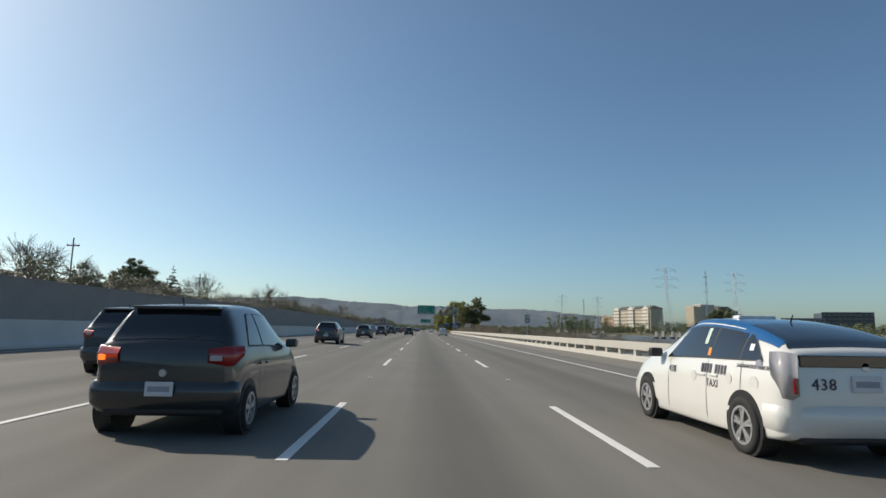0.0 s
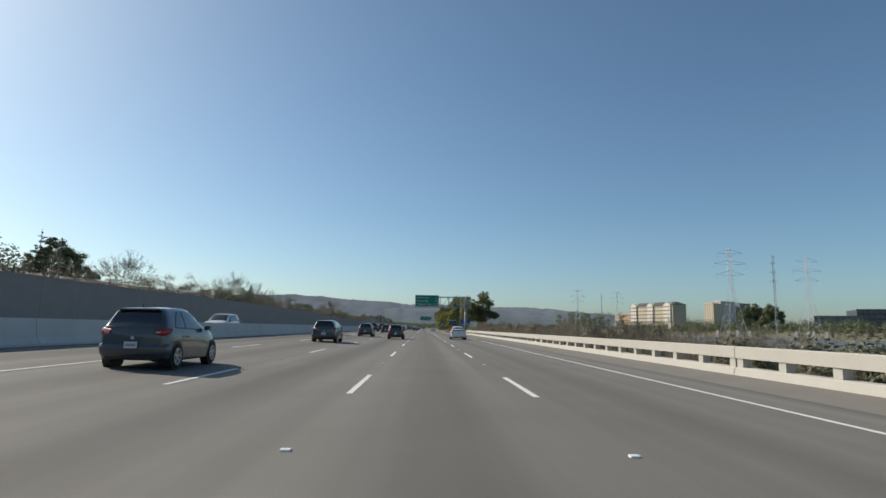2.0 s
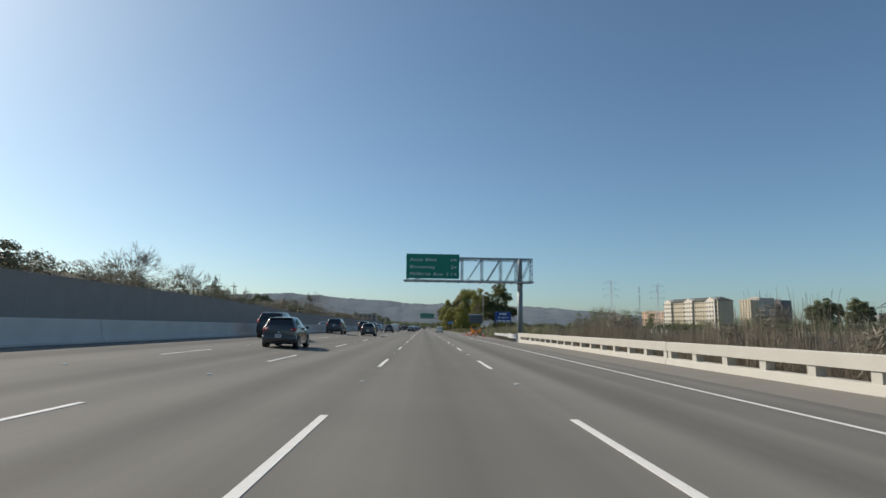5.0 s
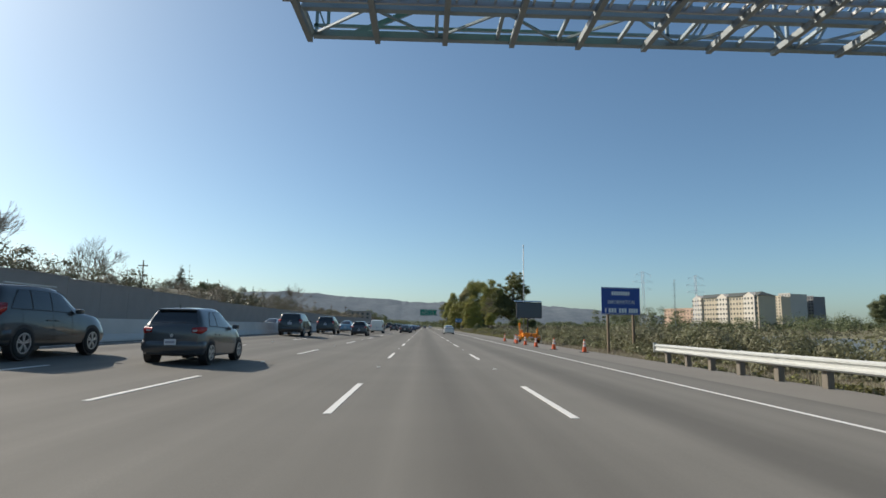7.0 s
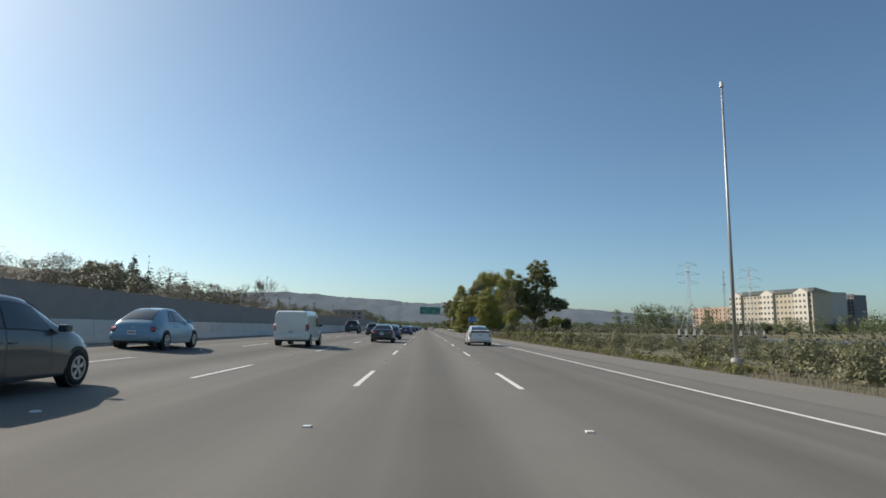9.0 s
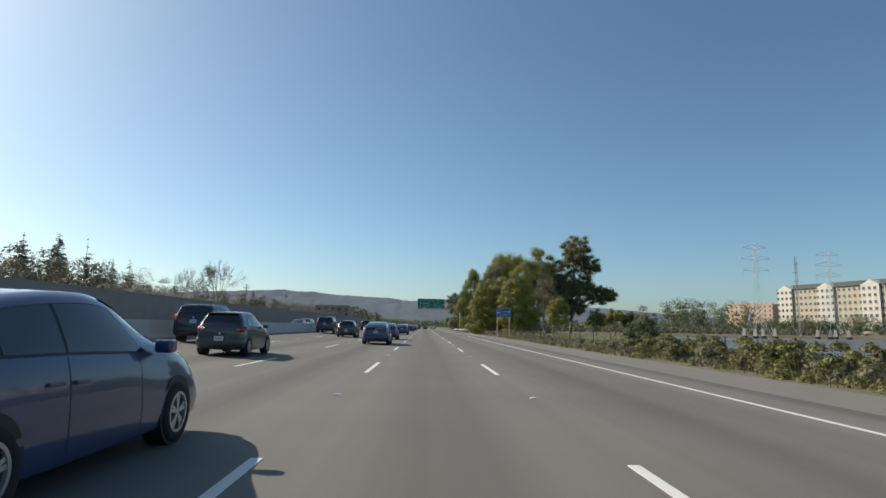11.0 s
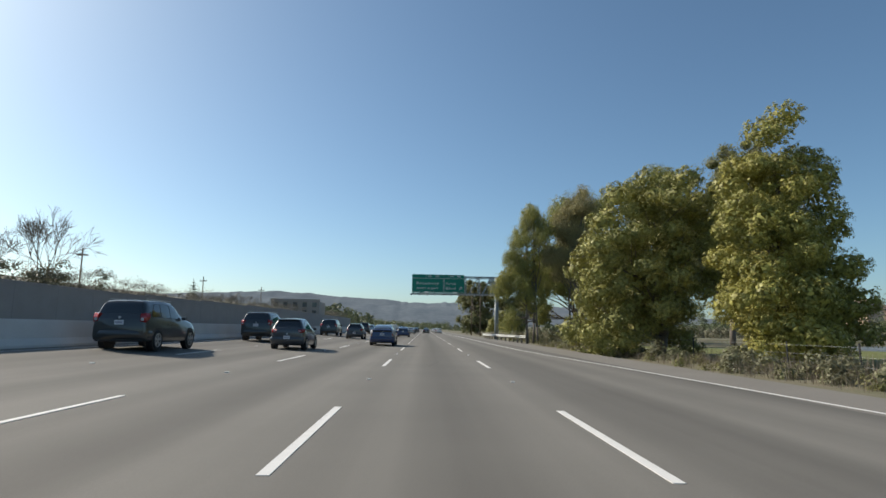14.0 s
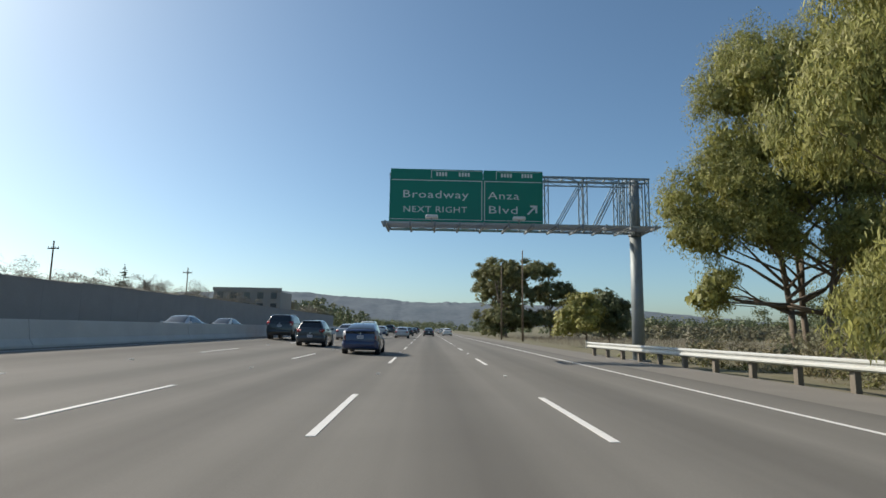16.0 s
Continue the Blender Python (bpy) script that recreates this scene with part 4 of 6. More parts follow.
broad_tree("park_tree", "small round tree with a yellowish top on the lawn", 39.6, 415.0, -0.4,
           [(0, 0, 4.2, 2.0, 2.0, 1.4), (-1.4, 0.3, 3.6, 1.3, 1.3, 1.1)],
           ACACIA_DULL, BARK, 16, clumps=90, clump_size=0.55, leaves=240, leaf=0.13, trunk=0.12, fork=0.5)
broad_tree("park_tree", "small dark rounded tree leaning beside its yellowish neighbour", 42.8, 416.0, -0.4,
           [(0, 0, 3.7, 1.6, 1.6, 1.5), (0.4, 0.3, 2.5, 1.5, 1.5, 1.1)],
           EUC_DARK, BARK, 17, clumps=80, clump_size=0.5, leaves=220, leaf=0.13, trunk=0.12, fork=0.45)
# tall eucalypts
broad_tree("thinning_tree", "grey-brown half-bare tree between the wattles and the tall eucalyptus", 26.5, 422.0, -0.3,
           [(0, 0, 10.6, 2.0, 2.0, 2.6), (-1.5, 0.4, 8.2, 1.7, 1.7, 2.0), (1.5, 0.3, 7.4, 1.7, 1.7, 2.0), (0.2, 0, 5.4, 1.6, 1.6, 1.6)],
           DRY_LEAF, PALE_BARK, 18, clumps=110, clump_size=0.7, leaves=150, leaf=0.13, slim=0.3, droop=0.8, trunk=0.2, stems=((-0.3, 0), (0.4, 0.2)), inner=0.0, core=0.0)
EUC = dict(clumps=520, clump_size=0.8, leaves=230, leaf=0.24, slim=0.25, droop=1.6, inner=0.04, core=0.0, flat=1.25, keep_low=-1.0)
broad_tree("eucalyptus_tree", "very tall dark eucalyptus with a billowing crown", 40.7, 456.0, -0.4,
           open_crown([(0.5, 0, 22.3, 4.6, 4.6, 4.6), (6.0, 1, 17.8, 4.8, 4.4, 4.3), (-5.6, 0, 17.2, 4.6, 4.4, 4.5), (9.2, 2, 10.8, 3.9, 3.7, 3.4), (1.0, 2, 14.6, 5.5, 5.0, 5.6), (-5.6, -1, 10.7, 4.8, 4.4, 4.5), (2.2, 0, 8.4, 4.8, 4.4, 4.0), (-1.6, -1, 12.4, 5.0, 4.4, 4.5)], 4, 0.82, 107),
           OLIVE, PALE_BARK, 21, trunk=0.42, clumps=520, clump_size=1.1, leaves=260, leaf=0.22, slim=0.36, droop=0.7, core=0.5)
NEAR = dict(clumps=520, clump_size=0.62, leaves=240, leaf=0.19, slim=0.25, droop=1.7, inner=0.05, core=0.0, flat=1.3, keep_low=-1.0)
left_gum = broad_tree("eucalyptus_tree", "tall full eucalyptus with yellow-green drooping leaves", 12.9, 450.0, -0.3,
           open_crown([(0.4, 0, 17.2, 2.0, 2.2, 2.2), (-0.4, 0, 14.6, 2.8, 2.8, 2.8), (1.6, 0.4, 13.2, 2.4, 2.4, 3.0), (-1.8, 0.5, 11.2, 2.6, 2.6, 3.0), (1.0, 1.0, 10.2, 2.8, 2.8, 3.0), (-2.2, 0.5, 7.6, 2.3, 2.4, 2.4), (0.4, 0.6, 7.2, 2.4, 2.6, 2.4), (-2.6, -0.4, 3.2, 1.9, 1.8, 1.6)], 5, 0.52, 101, 0.62),
           EUCALYPT, PALE_BARK, 22, stems=((-0.5, 0), (0.3, 0.5), (0.9, 0.2)), trunk=0.16, fork=0.42, **NEAR)
right_gum = broad_tree("eucalyptus_tree", "tall slender eucalyptus with thin olive foliage on pale stems", 17.9, 449.5, -0.3,
           open_crown([(0.2, 0, 18.4, 2.3, 2.3, 2.2), (0.4, 0, 15.8, 2.8, 2.8, 3.0), (-1.0, 0, 13.0, 2.4, 2.4, 2.8), (1.8, 0.6, 13.0, 2.5, 2.6, 2.8), (0.0, 0.8, 9.6, 2.4, 2.4, 2.6), (2.0, 0.4, 8.4, 1.8, 1.8, 2.0)], 5, 0.5, 102, 0.62),
           DRY_GREEN, PALE_BARK, 23, stems=((-0.6, 0), (0.1, 0.4), (0.7, 0.1)), trunk=0.15, fork=0.5, **NEAR)
left_gum.scale, right_gum.scale = (0.9, 0.9, 0.88), (0.95, 0.95, 0.92)
broad_tree("eucalyptus_tree", "very tall brownish eucalyptus with an open crown in the park", 31.0, 455.0, -0.3,
           open_crown([(0.2, 0, 21.4, 2.2, 2.2, 2.4), (-0.8, 0, 18.4, 2.8, 2.8, 3.0), (2.0, 0.5, 17.8, 3.0, 3.0, 3.4), (-1.7, 0, 14.2, 2.6, 2.6, 3.0), (1.8, 0.5, 13.2, 3.2, 3.2, 3.2), (-1.8, -0.5, 9.8, 2.8, 2.8, 2.8), (1.6, -0.5, 8.8, 2.8, 2.6, 2.6), (-0.4, -0.3, 5.8, 2.2, 2.2, 1.8)], 5, 0.55, 105, 0.62),
           EUCALYPT, PALE_BARK, 25, stems=((-0.8, 0), (0.0, 0.5), (0.8, 0.3)), trunk=0.22, fork=0.4, **EUC)
broad_tree("eucalyptus_tree", "large spreading eucalyptus on several leaning stems", 26.0, 476.0, -0.3,
           open_crown([(0.5, 0, 22.0, 4.2, 4.0, 4.0), (-3.0, 0.5, 17.2, 3.6, 3.4, 3.6), (4.2, -0.5, 17.0, 4.0, 3.8, 4.0), (-1.0, 0.3, 13.0, 3.4, 3.4, 3.0), (-7.6, 0.3, 9.4, 2.6, 2.6, 2.3), (-5.6, 0, 12.6, 2.2, 2.2, 1.8), (-3.4, -1, 8.6, 2.6, 2.6, 2.0), (3.5, -1.5, 10.0, 3.8, 3.4, 3.4), (-7.0, 0.8, 5.0, 1.7, 1.7, 1.5), (4.6, 0.2, 5.4, 2.6, 2.4, 2.2)], 5, 0.78, 104, 0.75),
           EUCALYPT, BARK, 24, stems=((-1.0, 0), (0.2, 0.5), (0.9, -0.2)), trunk=0.24, fork=0.3, **dict(EUC, clumps=820, leaves=270, leaf=0.2, slim=0.32, clump_size=0.9, droop=1.1, inner=0.6, core=0.0))
broad_tree("eucalyptus_tree", "rounded dark bushy tree in the shade between pale trunks", 28.0, 460.0, -0.3,
           open_crown([(0, 0, 7.2, 2.3, 2.3, 2.4), (-0.8, 0.3, 4.6, 2.4, 2.4, 2.4), (1.0, 0.2, 4.4, 2.4, 2.4, 2.4), (0, 0, 2.6, 2.4, 2.2, 1.6)], 4, 0.62, 106),
           EUC_DARK, BARK, 26, clumps=220, clump_size=0.6, leaves=240, leaf=0.15, trunk=0.18, core=0.5, keep_low=-1.0)
# beyond the second overhead sign
broad_tree("roadside_tree", "broad dark olive tree beside the road", 16.5, 556.0, -0.2,
           open_crown([(0, 0, 13.2, 5.0, 5.0, 5.0), (-2.8, 2, 8.0, 4.0, 4.0, 4.6), (5.4, 3, 9.4, 4.6, 4.6, 5.0), (1, 12, 11, 6, 5, 6), (-1.5, 0, 3.6, 3.6, 3.6, 3.2), (3.5, 2, 4.0, 4.4, 4.0, 3.4)], 4, 0.62, 109),
           OLIVE, BARK, 31, clumps=380, clump_size=0.95, leaves=70, leaf=0.4, trunk=0.35)
broad_tree("roadside_tree", "sprawling dark tree behind the verge", 26.5, 560.0, -0.2,
           open_crown([(-1, 0, 11.0, 5.0, 4.6, 4.6), (4.6, 2, 8.0, 4.6, 4.2, 4.2), (9.5, 2, 6.0, 4.0, 3.6, 3.6), (0, 0, 4.4, 5.6, 4.6, 3.6)], 4, 0.6, 110), OLIVE, BARK, 32, clumps=200, clump_size=0.9, leaves=70, leaf=0.38, trunk=0.3)
broad_tree("roadside_tree", "bright yellow-green bushy young tree", 15.2, 492.0, -0.2,
           [(0, 0, 3.0, 1.8, 1.8, 2.1), (-1.6, 0.6, 2.2, 1.3, 1.3, 1.4)], ACACIA_DULL, BARK, 33, clumps=100, clump_size=0.55, leaves=90, leaf=0.24, trunk=0.12)
broad_tree("roadside_tree", "rounded dark green young tree", 18.0, 494.0, -0.2,
           [(0, 0, 2.9, 1.9, 1.9, 2.2)], EUC_DARK, BARK, 34, clumps=70, clump_size=0.6, leaves=80, leaf=0.26, trunk=0.12)


def conifer(label, x, y, z, height, width, seed, boughs=260, low=0.06, ragged=0.3):
    rng = np.random.default_rng(seed)
    t = thing("conifer_tree", label, "tree", x, y, z, group="conifers")
    part("trunk", tube(bmesh.new(), (0, 0, -0.4), (0, 0, height * 0.98), 0.013 * height, 0.03, 8), BARK, t, smooth=True)
    out = []
    leaf = 0.28 + 0.013 * height
    width *= 1.28
    for i in range(boughs):
        f = 1 - math.sqrt(rng.uniform(0, 1))
        f = low + (1 - low) * f
        own = (width * (1 - f) ** 0.78 + 0.1) * rng.uniform(1 - ragged * 1.4, 1 + ragged * 0.6)
        a = rng.uniform(0, 2 * math.pi)
        k = int(26 + 60 * (1 - f))
        s = rng.uniform(0.0, 1, (k, 1)) ** 0.7
        side = rng.normal(0, 1, (k, 1)) * own * 0.24 * (1.15 - s)
        drop = s * own * 0.26 - 0.18 * own * s ** 3 + rng.uniform(0, 0.035, (k, 1)) * height * (1.1 - f)
        pts = np.concatenate([np.cos(a) * s * own - np.sin(a) * side, np.sin(a) * s * own + np.cos(a) * side, f * height - drop], 1)
        out.append(leaf_quads(pts, np.tile((np.cos(a) * 0.7, np.sin(a) * 0.7, 0.6), (k, 1)), leaf * (1 - 0.5 * f), rng, 0.55))
    part("crown", quads_mesh("crown", np.concatenate(out), CONIFER), None, t)
    return t


conifer("tall dark spiky conifer behind the sound wall", -67, 154, 0.8, 17.0, 3.0, 41)
conifer("slim dark conifer with a ragged tip behind the wall", -70, 148, 0.8, 15.2, 2.4, 42, ragged=0.5)
conifer("slender dark conifer behind the sound wall", -57, 379, 0.8, 13.2, 2.2, 43)
conifer("very tall pointed conifer with sparse boughs", -147.4, 548, 1.0, 37, 5.6, 44, 150, ragged=0.45)
conifer("tall dark pointed conifer beyond the wall", -136, 548, 1.0, 28.5, 5.6, 45)
conifer("tall dark pointed conifer beyond the wall", -128.5, 548, 1.0, 27.8, 4.4, 46)
conifer("dense dark conifer with a broad foot", -161.5, 548, 1.0, 27.0, 6.0, 47)
conifer("dense broad conifer beside a taller one", -143, 551, 1.0, 24.0, 6.2, 50)
conifer("dense dark cypress far behind the wall", -138, 514, 1.0, 34, 6.4, 53, 620, ragged=0.12)
conifer("small rounded dark conifer behind the wall", -108.6, 548, 1.0, 19.5, 4.4, 54, ragged=0.2)
conifer("stout dark cypress behind the sound wall", -97, 622, 1.0, 19.5, 4.6, 48, 300, ragged=0.15)


def bare_tree(label, x, y, z, height, spread, seed):
    rng = np.random.default_rng(seed)
    t = thing("bare_tree", label, "tree", x, y, z, group="leafless trees")
    trunk, twigs = bmesh.new(), []

    def grow(p, d, size, r, level):
        q = p + d * size
        if level < 2:
            tube(trunk, p, q, r, r * 0.7, 6)
        else:
            twigs.append((p, q, r))
        if level >= 6:
            return
        for _ in range(3):
            n = (d + Vector(rng.normal(0, 0.42 * spread, 3)) + Vector((0, 0, 0.12))).normalized()
            grow(p.lerp(q, rng.uniform(0.6, 1.0)), n, size * rng.uniform(0.66, 0.84), r * 0.6, level + 1)
    grow(Vector((0, 0, -0.3)), Vector((0, 0, 1)), height * 0.3, 0.26, 0)
    part("trunk", trunk, BARK, t, smooth=True)
    verts, faces = [], []
    for p, q, r in twigs:
        r = max(r, 0.03)
        d = (q - p).normalized()
        a = d.cross(Vector((0.3, 0.5, 0.8))).normalized() * r
        b = d.cross(a).normalized() * r
        i = len(verts)
        verts += [p + a, p - a * 0.5 + b * 0.87, p - a * 0.5 - b * 0.87, q + a * 0.6, q - a * 0.3 + b * 0.5, q - a * 0.3 - b * 0.5]
        faces += [(i, i + 1, i + 4, i + 3), (i + 1, i + 2, i + 5, i + 4), (i + 2, i, i + 3, i + 5)]
    part("branching", mesh_from("branching", [tuple(v) for v in verts], faces, BARE), None, t)
    return t


big = bare_tree("wide leafless tree with fine pale twigs behind the wall", -79.5, 290, 0.8, 25, 0.85, 51)
tall = bare_tree("tall leafless tree with upswept branches behind the wall", -77, 321, 0.8, 25, 0.85, 52)
for src, x, y, z, s, turn in ((big, -80, 207, 0.8, 0.9, 40), (tall, -70, 111, 0.8, 0.8, 70), (big, -66, 98, 0.8, 0.7, 200), (tall, -92, 240, 0.8, 0.7, 90), (big, -67, 482, 0.8, 0.95, 120),
                              (tall, -72, 474, 0.8, 0.85, 10), (big, -75, 352, 0.8, 0.55, 250), (tall, -78, 362, 0.8, 0.6, 300), (big, -80, 372, 0.8, 0.55, 20), (tall, -70, 575, 0.8, 0.55, 60),
                              (big, -74, 590, 1.0, 0.55, 80), (big, -58, 560, 0.8, 0.5, 160), (tall, -58, 20, 0.8, 0.7, 0), (tall, -60, 60, 0.8, 0.75, 44), (big, -100, 420, 0.8, 0.9, 110), (tall, -108, 436, 0.8, 0.9, 310)):
    c = copy_thing(src, pose(x, y, z, 0, 0, turn))
    c.scale = (s, s, s)
broad_tree("garden_tree", "dense tall domed dark tree behind the sound wall", -125, 250, 1.5, [(0, 0, 20.5, 8.2, 6.6, 6.8), (6.4, 1, 14.6, 6.6, 5.4, 5.4), (-6.4, 0, 14.6, 6.8, 5.6, 5.6), (0, -1, 9, 8.5, 6, 5)], EUC_DARK, BARK, 61, clumps=210, clump_size=1.6, leaves=150, leaf=0.45, trunk=0.4)
broad_tree("garden_tree", "dark spreading tree behind the wall", -62, 352, 0.8, [(0, 0, 8.6, 3.6, 4.2, 3.0), (1, 6, 7.6, 3.2, 3.8, 2.8)], EUC_DARK, BARK, 63, clumps=110, clump_size=1.0, leaves=90, leaf=0.4, trunk=0.28)


def mass(name, label, spots, material, leaf, leaves, seed, clump=0.5, slim=0.55):
    """Plants too many to count: leaves on low clumps at (x, y, z, size)."""
    rng = np.random.default_rng(seed)
    out = []
    for x, y, z, s in spots:
        u = ball(rng, leaves)
        u[:, 2] = np.abs(u[:, 2])
        pts = np.array((x, y, z)) + u * (s, s, s * rng.uniform(0.8, 1.2)) * rng.uniform(0.55, 1.1, (leaves, 1))
        out.append(leaf_quads(pts, u + (0, 0, 0.2), leaf, rng, slim))
    ob = new(name, quads_mesh(name, np.concatenate(out), material))
    return tagged(ob, label, "plants", kind="stuff")


rnd = random.Random(5)


def scatter(count, x0, x1, y0, y1, s0, s1, lift=0.0, stack=1, skew=1.0):
    spots = []
    for _ in range(count):
        x, y = rnd.uniform(x0, x1), rnd.uniform(y0, y1)
        s = s0 + (s1 - s0) * rnd.random() ** skew
        for k in range(stack):
            spots.append((x + rnd.uniform(-0.4, 0.4) * k, y + rnd.uniform(-0.4, 0.4) * k, max(ground_z(x, y), -1.4) + lift + k * s * 0.9, s * (1 - 0.2 * k)))
    return spots


mass("roadside_shrubs", "dense grey-green roadside shrubs on dry soil", scatter(280, 13.6, 22, 199, 262, 0.4, 1.15, 0, 2) + scatter(60, 13.4, 19, 212, 232, 0.7, 1.2, 0.1, 2) + scatter(170, 12.9, 15.4, 199, 262, 0.35, 0.8) + scatter(150, 13.6, 24, 260, 300, 0.5, 0.85, 0, 2), SHRUB, 0.14, 140, 71)
mass("verge_plants", "low green weeds along the verge", scatter(260, 11.3, 15.5, 296, 372, 0.2, 0.42) + scatter(50, 14, 24, 330, 366, 0.25, 0.45) + scatter(150, 11.6, 15.5, 368, 440, 0.2, 0.45)
     + scatter(120, 11.0, 13.0, 262, 300, 0.2, 0.4) + scatter(120, 12.0, 22, 440, 480, 0.25, 0.45) + scatter(60, 10.3, 11.5, 193, 215, 0.12, 0.28), WEED, 0.13, 64, 72)
mass("verge_bushes", "grey-green and brown bushes along the verge", scatter(70, 12.0, 15.5, 292, 345, 0.25, 0.6, 0, 2) + scatter(34, 12.0, 15.4, 345, 372, 0.25, 0.5, 0, 2) + scatter(80, 12.2, 15.2, 372, 436, 0.3, 0.6, 0, 2)
     + scatter(60, 15, 22, 292, 318, 0.4, 0.7, 0, 2), SHRUB, 0.14, 110, 77)
broad_tree("verge_shrub", "ragged dark green shrub beside the fence", 13.4, 331.5, -0.3, [(0.1, 0, 1.9, 0.5, 0.5, 0.6), (-0.4, 0.2, 1.3, 0.55, 0.55, 0.6), (0.5, 0, 1.1, 0.5, 0.5, 0.6), (-0.1, 0, 0.7, 0.6, 0.6, 0.5)],
           EUC_DARK, BARK, 35, clumps=60, clump_size=0.3, leaves=160, leaf=0.08, trunk=0.04, keep_low=-0.9, core=0.3, inner=0.1)
mass("marsh_bushes", "brownish-green bushes in the marsh behind the bridge rail", scatter(22, 11.2, 13.5, 66, 76, 0.5, 1.0, 0, 2) + scatter(30, 12, 17, 92, 102, 0.5, 0.9, 0, 2) + scatter(30, 14, 26, 124, 136, 0.5, 0.9, 0, 2) + scatter(24, 13, 18, 184, 192, 0.5, 0.9, 0, 2), BRUSH_GREEN, 0.15, 130, 73)

mass("marsh_brush", "grey-brown leafless brush standing in the marsh behind the bridge rail", [p for p in scatter(150, 11.5, 20, 98, 186, 0.6, 1.15, 0, 3) + scatter(150, 16, 38, 105, 186, 0.7, 1.25, 0, 3)
     + scatter(70, 12, 24, 82, 100, 0.5, 0.9, 0, 3)], BRUSH, 0.34, 150, 87, 0.5, 0.1)
mass("marsh_thicket", "rounded olive-brown bush among the marsh brush", scatter(16, 14, 17.5, 92, 99, 0.8, 1.25, 0.2, 3), BRUSH_GREEN, 0.16, 260, 88)
mass("tall_verge_weeds", "tall leafy green weeds along the verge", scatter(120, 12.4, 15.2, 296, 330, 0.3, 0.55, 0, 3), WEED, 0.13, 150, 89)

mass("grove_undergrowth", "dark tangled undergrowth between the eucalyptus trunks", scatter(70, 13.5, 27, 447, 466, 0.5, 1.1, 0, 2) + scatter(50, 24, 38, 455, 475, 0.6, 1.2, 0, 2), SHRUB, 0.15, 150, 93)
mass("grove_dry_brush", "dry brown brush in the shade of the grove", scatter(60, 12.8, 26, 446, 470, 0.5, 1.0, 0, 2), DRY_LEAF, 0.2, 110, 94, 0.5, 0.2)
hotel_green = []
for k in range(90):
    f, gap = rnd.random(), rnd.uniform(4, 14)
    size = rnd.uniform(1.6, 3.0)
    hotel_green += [(214.4 + 16.6 * f - gap, 640 - 64 * f - gap * 0.3, 2.2 + j * size, size) for j in range(rnd.choice((2, 2, 3)))]
mass("hotel_trees", "dark green shrubs and small trees along the foot of the hotel", hotel_green, EUC_DARK, 0.6, 90, 90)


def reeds(name, label, count, x0, x1, y0, y1, h0, h1, seed):
    rng = np.random.default_rng(seed)
    x, y = rng.uniform(x0, x1, count), rng.uniform(y0, y1, count)
    z = np.array([max(ground_z(a, b), -1.5) for a, b in zip(x, y)])
    h = rng.uniform(h0, h1, count) * (0.75 + 0.25 * np.sin(x * 0.9) * np.cos(y * 0.35))
    lean = rng.normal(0, 0.12, (count, 2))
    w = rng.uniform(0.004, 0.013, count)
    a = rng.uniform(0, math.pi, count)
    dx, dy = np.cos(a) * w, np.sin(a) * w
    v = np.stack([np.stack([x - dx, y - dy, z - 0.1], 1), np.stack([x + dx, y + dy, z - 0.1], 1),
                  np.stack([x + lean[:, 0] * h + dx * 0.3, y + lean[:, 1] * h + dy * 0.3, z + h], 1), np.stack([x + lean[:, 0] * h - dx * 0.3, y + lean[:, 1] * h - dy * 0.3, z + h], 1)], 1)
    return tagged(new(name, quads_mesh(name, v.reshape(-1, 3), REED)), label, "reeds", kind="stuff")


reeds("marsh_reeds", "tall dry grey-brown reeds in the marsh", 75000, 10.8, 34, 74, 186, 1.3, 2.7, 81)
reeds("tall_reeds", "tall wispy grey-brown reeds above the bridge rail", 20000, 11.4, 24, 158, 179, 2.2, 3.4, 91)
reeds("brown_reeds", "dense wispy brown reeds in the marsh", 42000, 11.2, 32, 96, 166, 1.9, 3.3, 92)
reeds("shore_reeds", "dry reeds along the lagoon edge", 4000, 23, 29, 262, 330, 0.5, 1.0, 82)
reeds("dry_grass", "short dry tan grass beside the shoulder", 26000, 9.95, 13.6, 193, 300, 0.06, 0.26, 85)
reeds("verge_grass", "dry grey-brown grass stems along the verge", 16000, 11.4, 16.5, 290, 440, 0.25, 0.8, 84)
reeds("tall_weeds", "tall wispy grey-green weeds beside the wire fence", 8000, 13.0, 17.0, 338, 404, 0.4, 1.3, 86)
reeds("bank_reeds", "pale dry reeds on the low bank", 9000, 14, 40, 486, 560, 0.5, 1.1, 83)
HEDGE = [(40, 9.5), (150, 9.5), (200, 10.5), (258, 10.0), (270, 9.2), (300, 9.0), (330, 10.4), (372, 10.2), (390, 9.0), (430, 8.8), (500, 8.6), (560, 9.4), (700, 10.0)]
hedge, brush = [], []
for k in range(1500):
    hy, hx = rnd.uniform(20, 700), rnd.uniform(-56, -41)
    top = float(np.interp(hy, [a for a, b in HEDGE], [b for a, b in HEDGE])) * rnd.uniform(0.72, 1.02) + 1.3 * noise.noise((hy * 0.06, 0, 7))
    size = rnd.uniform(0.9, 1.9)
    green = noise.noise((hy * 0.035, hx * 0.05, 2)) > 0.08
    (hedge if green else brush).extend((hx, hy, max(top - size * 1.1 - j * 1.5, 0.6), size) for j in range(3 if k % 2 else 2))
mass("wall_hedge", "overgrown green hedge and treetops behind the sound wall", hedge, HEDGE_LEAF, 0.34, 95, 74)
mass("wall_brush", "bare grey-brown brush behind the sound wall", brush, BRUSH, 0.42, 100, 78, 0.5, 0.13)
